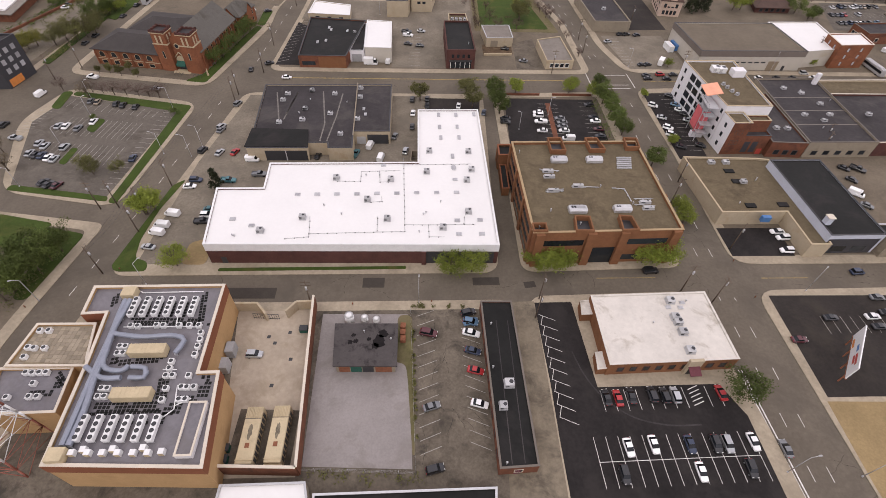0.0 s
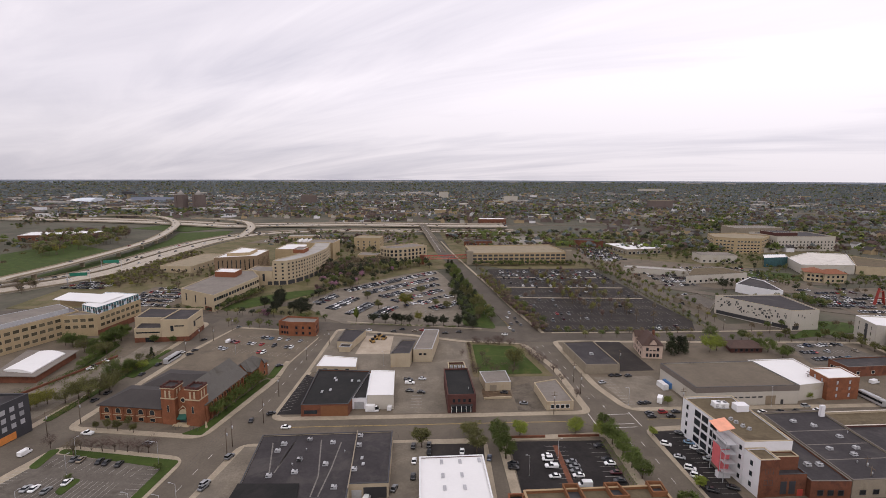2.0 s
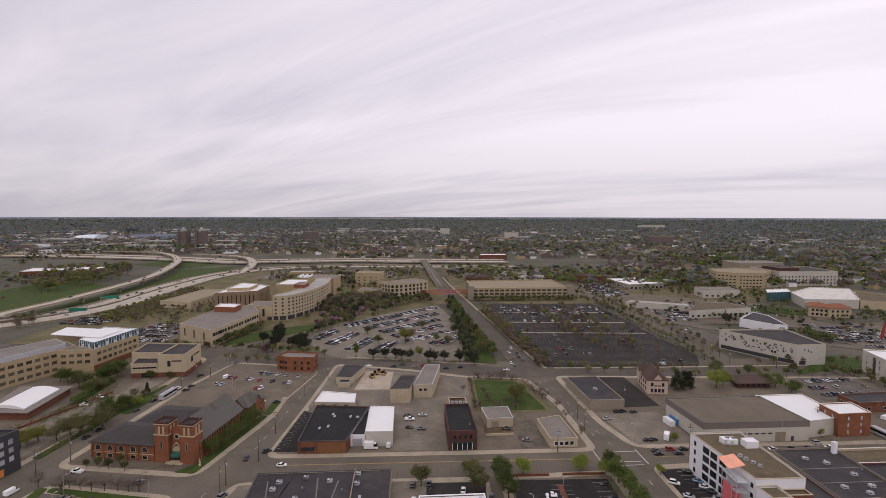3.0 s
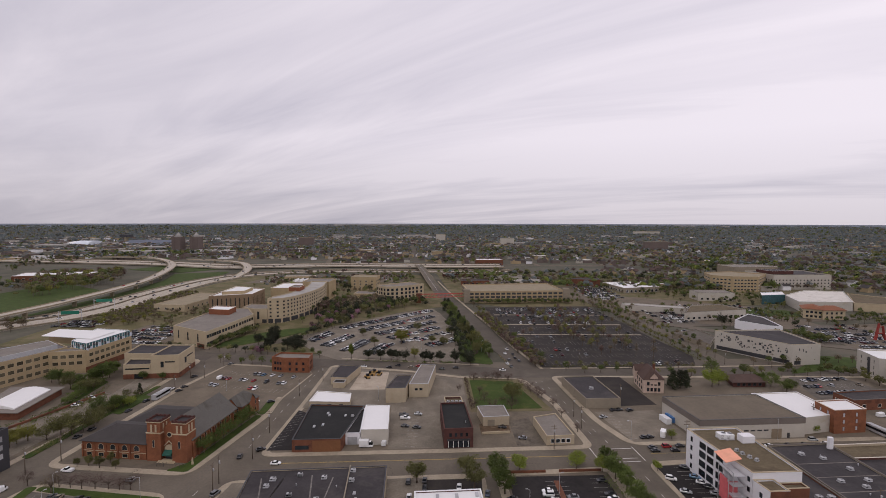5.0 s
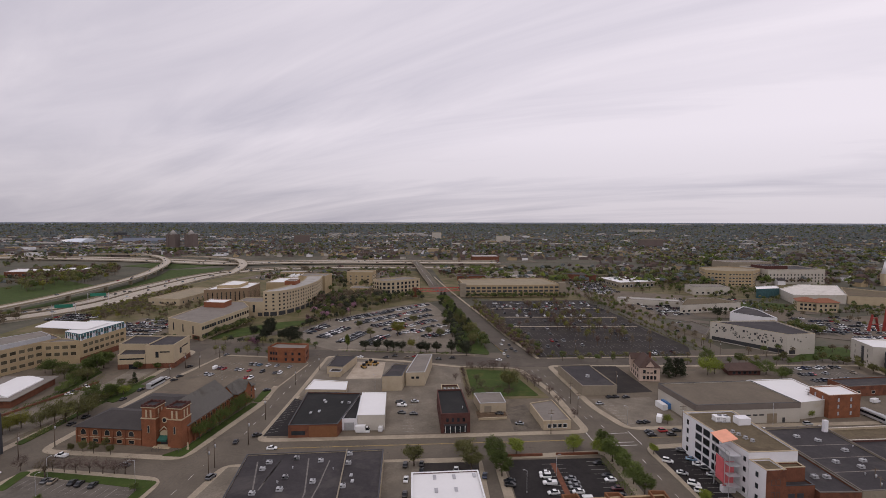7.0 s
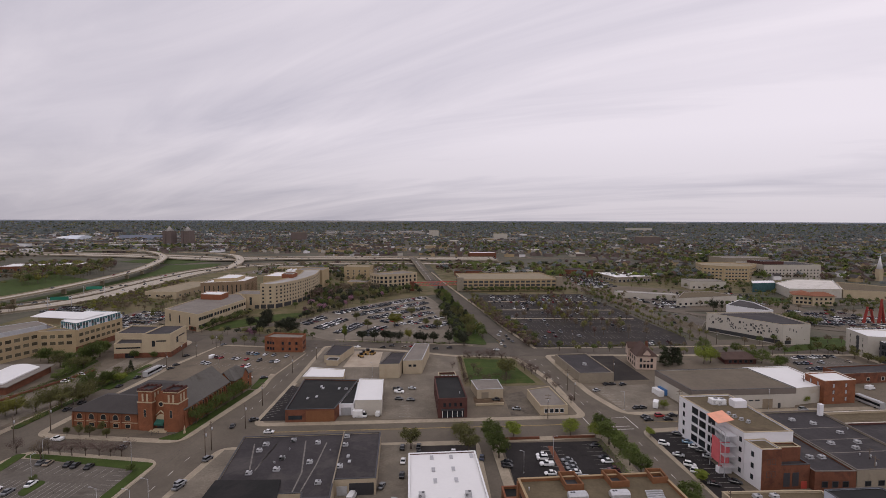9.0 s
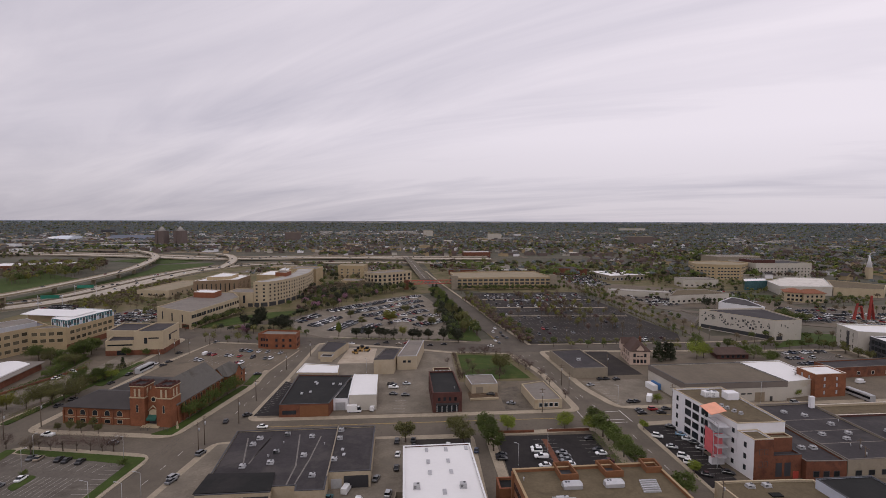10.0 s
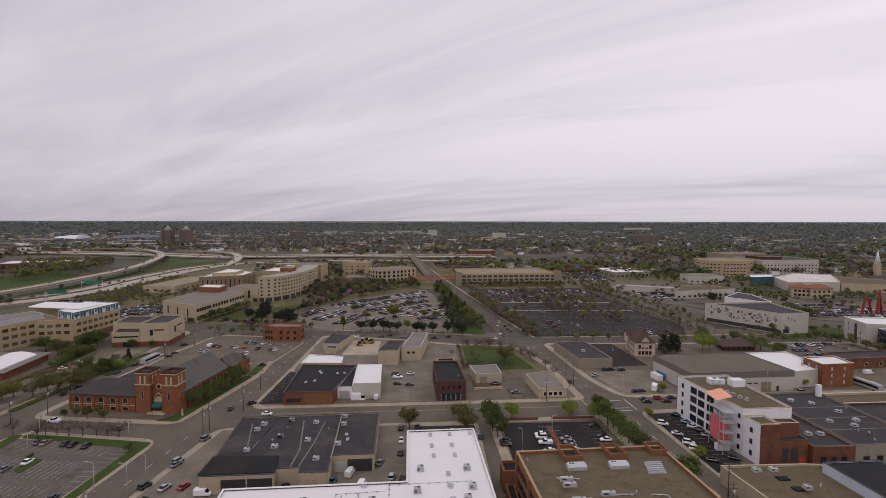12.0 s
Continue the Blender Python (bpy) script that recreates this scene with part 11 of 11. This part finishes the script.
grove([(-331.0, 432.5), (-333.0, 610.0), (-308.0, 600.0), (-290.4, 416.7)], 190, ("olive", "haze", "haze", "gold", "olive"), 3, 6, 0.55)
grove([(-301.0, 408.9), (-290.7, 491.6), (-320.9, 541.2), (-326.8, 450.1)], 120, ("olive", "gold", "haze", "haze"), 3, 6, 0.55)
grove([(-298.0, 402.0), (-300.0, 560.0), (-262.0, 560.0), (-266.0, 430.0)], 90, ("haze", "gold", "olive", "haze"), 3, 7, 0.55)
grove([(-231.4, 385.0), (-223.6, 492.3), (-248.5, 528.7), (-261.0, 423.2)], 40, ("olive", "haze", "green"), 4, 7, 0.5)
grove([(-355.1, 383.9), (-357.3, 406.1), (-390.0, 439.6), (-397.7, 430.5)], 14, ("olive", "green", "haze"), 6, 9)
grove([(-764.6, 832.2), (-831.4, 1087.1), (-988.8, 1280.3), (-1104.5, 1204.4)], 120, ("olive", "green", "haze", "dark"), 7, 11)
grove([(-134.2, 461.2), (-53.8, 511.8), (-60.1, 551.4), (-134.8, 530.0)], 110, ("pine", "green", "haze", "pine", "bud", "haze"), 8, 13)
grove([(-112.2, 379.1), (-62.8, 442.7), (-76.1, 482.6), (-125.4, 424.4)], 40, ("dark", "green", "haze", "pine", "bud", "olive", "blossom"), 6, 10)
grove([(-283.9, 659.1), (-148.6, 754.0), (-50.0, 729.9), (-57.7, 844.5)], 130, MIXED, 6, 10)
grove([(-132.7, 557.7), (-78.9, 558.3), (-102.2, 705.1), (-167.2, 704.2)], 50, ("olive", "dark", "haze", "green"), 7, 11)
grove([(-4.5, 730.6), (151.3, 745.6), (138.6, 831.6), (-5.0, 813.5)], 110, MIXED, 6, 9)
grove([(141.0, 560.9), (158.6, 444.8), (192.6, 485.4), (189.1, 686.8)], 60, ("olive", "haze", "green", "green"), 5, 8)
grove([(136.9, 732.7), (273.4, 593.4), (338.5, 735.8), (164.9, 883.1)], 120, MIXED, 7, 11)
grove([(245.7, 547.9), (342.5, 628.9), (380.9, 689.5), (329.3, 735.6)], 90, ("olive", "green", "green", "haze"), 6, 9)
grove([(288.7, 521.8), (361.5, 563.5), (384.3, 603.1), (347.6, 629.0)], 50, ("olive", "green", "green"), 5, 8)
grove([(319.0, 509.8), (333.4, 455.9), (311.7, 428.4), (299.0, 465.4)], 40, ("green", "olive", "green"), 3, 5)
grove([(272.4, 389.2), (275.9, 356.8), (287.5, 356.9), (290.3, 396.6)], 36, ("green", "green", "olive"), 5, 8)
grove([(491.2, 621.8), (577.9, 632.0), (754.4, 826.2), (653.6, 824.5)], 110, MIXED, 7, 11)
grove([(371.8, 446.8), (379.2, 412.6), (428.5, 466.7), (406.2, 476.8)], 24, ("green", "green", "olive"), 5, 8)
trees("olive", [(-163.5, 199.8), (-159.9, 201.1), (-157.7, 204.5), (-155.5, 208.1), (-158.0, 213.2), (-166.5, 196.0)], 8.0, 4.6, group="street-side trees")
trees("olive", [(-204.0, 256.8), (-190.1, 254.7), (-194.9, 254.7)], 7.0, 4.4, group="office trees")
trees("green", [(-196.2, 276.0), (-194.7, 268.2)], 9.0, 4.0, group="office trees")
trees("dark", [(-160.8, 248.3)], 6.5, 1.8, group="street-side trees")
trees("spring", [(-160.6, 227.7), (-158.9, 232.1), (-156.6, 233.0)], 4.5, 3.0, group="street-side trees")
trees("green", [(-174.0, 272.0), (-163.5, 273.0)], 4.5, 2.2, group="office trees")
trees("pine", [(-133.3, 369.0), (-126.3, 340.3), (-109.1, 344.0), (-113.9, 340.2)], 10.0, 4.6, 0.1, "campus trees")
trees("olive", [(-165.8, 245.2), (-167.7, 240.3), (-166.3, 231.1), (-161.6, 246.8), (-158.2, 238.0), (-160.2, 225.4), (-158.1, 231.2)], 3.4, 2.2, group="street-side shrubs")
trees("green", [(-193.1, 264.5), (-192.0, 258.0), (-192.4, 253.5), (-190.8, 246.6), (-189.9, 240.9), (-189.0, 235.4)], 4.2, 3.0, group="office drive trees")
trees("green", [(-63.5, 317.0)], 12.0, 1.7, 0.1, "lot trees")
for k in range(26):
    x, y = between((-170.5, 345.0), (-161.0, 402.0), (k + 0.5) / 26)
    far_tree(random.choice(("green", "green", "olive", "dark")), x + random.uniform(0, 3), y, random.uniform(5, 8), random.uniform(2.4, 3.4))
for k in range(46):
    x, y = between((13, 305), (2, 420), random.random())
    far_tree(random.choice(("dark", "pine", "green", "pine")), x + random.uniform(-3, 3), y, random.uniform(7, 11), random.uniform(2.8, 4.2))
for k in range(20):
    x, y = between((30, 318), (15, 410), random.random())
    far_tree(random.choice(("gold", "olive", "green")), x + random.uniform(-3, 1), y, random.uniform(7, 10), random.uniform(3, 4.4))
for k in range(150):
    x, y = between((55.5, 300), (28, 470), random.random())
    far_tree(random.choice(("bud", "haze", "olive", "haze", "bud", "gold")), x + random.uniform(-1, 6), y, random.uniform(3.0, 6.5), random.uniform(2.0, 3.4))
for a, b, n in (((107, 330), (91, 415), 20), ((132, 318), (118, 430), 10), ((91, 415), (80, 500), 14), ((60, 424), (150, 430), 14), ((57, 386), (152, 387), 12), ((120, 430), (112, 500), 8)):
    for k in range(n):
        x, y = between(a, b, random.random())
        far_tree(random.choice(("haze", "olive", "gold", "haze", "bud")), x + random.gauss(0, 2.5), y + random.gauss(0, 2), random.uniform(6, 11), random.uniform(2.2, 3.4))
for k in range(60):
    x, y = between((26, 533), (140, 541), random.random())
    far_tree(random.choice(("green", "dark", "green", "olive")), x, y + random.uniform(-3, 3), random.uniform(4, 7), random.uniform(2.6, 3.8))
for k in range(70):
    x, y = between((-112, 446), (-28, 532), random.random())
    far_tree(random.choice(("dark", "pine", "green", "dark", "olive")), x + random.uniform(-8, 8), y + random.uniform(-2, 16), random.uniform(8, 12), random.uniform(3, 4.6))
for k in range(40):
    x, y = between((172, 318), (160, 540), (k // 2 + 0.5) / 20)
    far_tree(random.choice(("gold", "olive", "green", "haze")), x + (9 if k % 2 else -3) + random.uniform(-1, 1), y, random.uniform(5, 8), random.uniform(2.0, 3.0))
for k in range(34):
    far_tree(random.choice(("olive", "gold", "haze", "green")), random.uniform(40, 145), random.uniform(660, 835), random.uniform(4, 7), random.uniform(2, 3))
for k in range(60):
    far_tree(random.choice(("olive", "green", "haze", "dark", "green")), random.uniform(-290, -75), random.uniform(700, 840), random.uniform(5, 9), random.uniform(2.4, 4))
k = 0
while k < 260:
    x, y = between(between((196, 372), (440, 400), random.random()), between((205, 660), (600, 690), random.random()), random.random())
    if not built_on(x, y):
        far_tree(random.choice(("olive", "green", "haze", "green", "dark", "olive")), x, y, random.uniform(4.5, 8), random.uniform(2.2, 3.6))
    k += 1
trees("bud", [(13.0, 233.0), (22.0, 231.0), (31, 231.5), (46.5, 246.0), (43.5, 258.0), (41.0, 266.0)], 5.0, 3.2, group="park trees")
slab("lawn", [(240.0, 300.0), (262, 303), (272, 324), (247, 330)], -0.1, 0.165, LAWN, "green lawn beside the pale hall", "lawn")
for a, b, w, h, kind in (((12.0, 231), (10.4, 277), 1.8, 1.0, "bud"), ((13, 277.6), (38, 275), 1.8, 1.2, "bud"), ((-186.1, 208.2), (-193.5, 262.8), 2.0, 1.6, "green"), ((-173.4, 204.6), (-185.7, 259.0), 2.4, 2.0, "olive"), ((-103.5, 63), (-102, 74), 3.0, 2.2, "olive"), ((57.5, 137), (56.6, 168), 3.0, 2.6, "green"), ((-161, 184), (-159.5, 258), 3.2, 2.4, "olive"), ((64, 300.5), (156, 304), 1.6, 1.2, "olive"), ((16.0, 243.5), (30, 243.8), 2.2, 0.9, "haze"),
                         ((167, 310), (160, 440), 1.8, 1.2, "olive"), ((-66, 312.6), (4, 307.8), 1.6, 0.8, "green"), ((8.5, 69.5), (-7, 68.8), 1.0, 0.5, "olive"), ((-25, 28.4), (-2, 28.6), 1.8, 0.5, "olive"), ((-3.6, 33), (-6.6, 64), 0.7, 0.4, "olive")):
    hedge(a, b, w, h, kind)

# ---- poles, lamps and small street things ----
for x, y in [(-146.4, 178.3), (-151.8, 168.8), (-76.7, 204.1), (-74.8, 181.0), (-79.1, 158.4), (-79.5, 163.6)] + [(-99.2, 98.8), (-94.3, 99.7), (-85.6, 97.3), (-84.4, 90.3), (-86.9, 75.3), (-83.2, 110.1)] + [(-31.8, 67.8), (23.4, 67.0), (24.9, 72.9)] + [(62.6, 77.6), (69.5, 74.1), (69.8, 111.8), (81.3, 93.4)] + [(42.6, 190.3), (58.9, 210.1), (58.9, 222.8)] + [(97.7, 195.2), (163.7, 214.8)]:
    utility_pole(x, y, 10.0, random.choice((5, 95)), 2)
for x, y in [(75.3, 122.6), (130.3, 141.4), (133.3, 146.6)] + [(-145.7, 254.2), (-149.3, 276.6), (-141.4, 276.9), (-139.3, 297.3), (-77.1, 248.0), (-71.1, 272.7)] + [(84.5, 308.1), (87.6, 242.8)] + [(176.8, 328.9), (177.4, 307.7), (202.8, 300.9)]:
    utility_pole(x, y, 9.0, random.choice((5, 95)), 1)
for (x, y), turn in zip([(-5.5, 70.3)] + [(-92.0, 125.5), (-81.0, 130.0), (-82.7, 124.7), (-99.9, 152.5)] + [(96.0, 79.2)] + [(70.1, 32.6), (84.9, 32.3)] + [(-74.5, 72.4), (-97.8, 66.1)] + [(137.7, 199.3), (76.6, 199.0)], (90, 180, 180, 180, 200, 40, 10, 15, 60, 200, 60, 200)):
    street_lamp(x, y, 8.0, turn)
for x, y in [(37.4, 158.5), (25.7, 148.2)] + [(-126.2, 145.6), (-131.1, 156.0), (-126.0, 127.0)] + [(-127.4, 106.8)] + [(-18.4, 342.2), (24.0, 336.6), (-34.9, 241.3)] + [(-118.5, 255.2)]:
    lot_lamp(x, y, 7.0, random.uniform(0, 360))
for k, (x, y) in enumerate([(-21.8, 68.8), (-2.3, 70.6)] + [(-83.1, 76.8), (-99.8, 64.0)] + [(80.3, 88.6), (81.3, 76.2)]):
    def hydrant():
        r = tagged(new("hydrant"), "small stout iron hydrant on the pavement", "hydrant", "hydrants")
        sub("barrel", tube(bmesh.new(), (0, 0, -0.02), (0, 0, 0.6), 0.12, n=8), RUST, r)
        sub("bonnet", tube(bmesh.new(), (0, 0, 0.6), (0, 0, 0.78), 0.15, 0.05, 8), RUST, r)
        return r
    placed("hydrant", hydrant, x, y, Z0)
# wires along the front avenue
for a, b in zip([(-86.9, 75.3), (-85.6, 97.3)], [(-85.6, 97.3)] + [(-79.1, 158.4)]):
    bm = bmesh.new()
    for off in (-1.0, 0.0, 1.0):
        p, q = Vector((a[0] + off, a[1], 9.6)), Vector((b[0] + off, b[1], 9.6))
        pts = [p.lerp(q, i / 8) - Vector((0, 0, 1.2 * (1 - (2 * i / 8 - 1) ** 2))) for i in range(9)]
        for s, e in zip(pts, pts[1:]):
            tube(bm, s, e, 0.02, n=3, caps=False)
    tagged(part("power_line", bm, DARK_METAL), "thin dark power lines between poles", "power line", "", "stuff")

# ---- woods without number ----
def crowns(name, label, kind, c, size, count, flat, rng, low=-1.0):
    """Ragged crowns of leaf sprays round many centres, as one mesh. size: radius and height."""
    n = len(c)
    c = np.repeat(c, count, axis=0)
    s = np.repeat(size, count, axis=0)
    u = rng.normal(0, 1, (len(c), 3))
    u /= np.linalg.norm(u, axis=1, keepdims=True)
    u[:, 2] = np.where(u[:, 2] < low, -u[:, 2], u[:, 2])
    lump = np.repeat(rng.uniform(0.6, 1.0, (n, 3)), count, axis=0)
    p = c + u * rng.uniform(0.35, 1.0, (len(c), 1)) * lump * np.stack([s[:, 0], s[:, 0], s[:, 1] * 0.42], 1)
    p[:, 2] += s[:, 1] * 0.56
    t = rng.normal(0, 1, (len(c), 3))
    t -= u * (t * u).sum(1, keepdims=True) * 0.8
    t /= np.linalg.norm(t, axis=1, keepdims=True)
    b = np.cross(u, t)
    q = s[:, :1] * rng.uniform(0.6, 1.25, (len(c), 1)) * flat
    v = np.stack([p + t * q, p + b * q * 0.8, p - t * q * 0.9, p - b * q * 0.7], 1).reshape(-1, 3)
    f = np.arange(len(v)).reshape(-1, 4)
    return tagged(new(name, from_arrays(name, v.tolist(), f.tolist(), LEAF[kind])), label, "trees", "", "stuff")


def woods():
    rng = np.random.default_rng(31)
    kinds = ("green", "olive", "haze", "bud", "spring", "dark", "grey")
    words = {"haze": "brown bare", "grey": "haze-greyed", "bud": "reddish", "dark": "dark evergreen", "gold": "yellow-green"}
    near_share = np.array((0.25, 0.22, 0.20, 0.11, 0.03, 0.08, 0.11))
    # far out most crowns take the grey that paints in the haze
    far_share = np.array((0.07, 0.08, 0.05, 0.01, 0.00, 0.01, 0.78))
    spots = {(k, ring): [] for k in kinds for ring in (0, 1, 2)}
    n = 0
    while n < 33000:
        r = 560 + 3650 * rng.uniform() ** 1.15
        a = rng.uniform(-0.88, 0.88)
        x, y = r * math.sin(a), r * math.cos(a)
        if keep_clear(x, y) or y < 430:
            continue
        if r < 1350 and x < 260 and rng.uniform() < 0.5:
            continue
        # groves and clearings a few hundred metres across
        wave = math.sin(x / 83 + 1.7 * math.sin(y / 131)) + math.sin(y / 107 + 2.1 * math.sin(x / 171)) + 0.7 * math.sin((x + y) / 41)
        if r < 2600 and rng.uniform() > 0.62 + 0.3 * wave:
            continue
        n += 1
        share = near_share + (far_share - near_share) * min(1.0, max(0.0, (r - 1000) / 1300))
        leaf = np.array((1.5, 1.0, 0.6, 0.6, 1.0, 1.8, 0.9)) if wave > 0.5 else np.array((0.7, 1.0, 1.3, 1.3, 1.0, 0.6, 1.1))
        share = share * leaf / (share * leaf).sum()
        far = min(1.0, max(0.0, (r - 1300) / 1500))
        k = rng.uniform(0.7, 1.35) * (1 + max(0, r - 1800) / 6000) * (1.15 if wave > 0.5 else 1.0)
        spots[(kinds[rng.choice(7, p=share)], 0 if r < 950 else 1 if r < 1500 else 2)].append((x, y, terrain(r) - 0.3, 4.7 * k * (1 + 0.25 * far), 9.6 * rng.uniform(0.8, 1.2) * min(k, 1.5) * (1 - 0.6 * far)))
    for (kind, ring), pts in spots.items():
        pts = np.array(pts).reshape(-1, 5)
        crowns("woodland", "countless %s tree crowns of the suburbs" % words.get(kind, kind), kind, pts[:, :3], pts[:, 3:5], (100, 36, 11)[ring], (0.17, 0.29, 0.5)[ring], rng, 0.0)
    near = {}
    for kind, x, y, h, r in FAR_TREES:
        near.setdefault(kind, []).append((x, y, 0.0, r, h))
    for kind, pts in near.items():
        pts = np.array(pts)
        crowns("copse", "many %s trees among lots and lawns" % words.get(kind, kind), kind, pts[:, :3], pts[:, 3:5], 130, 0.15, rng, -0.45)
    bm = bmesh.new()
    for kind, x, y, h, r in FAR_TREES:
        tube(bm, (x, y, -0.2), (x, y, h * 0.6), 0.2, 0.08, 5, caps=False)
    tagged(part("copse_trunks", bm, BARK), "brown trunks of the many trees among lots and lawns", "trees", "", "stuff")


woods()
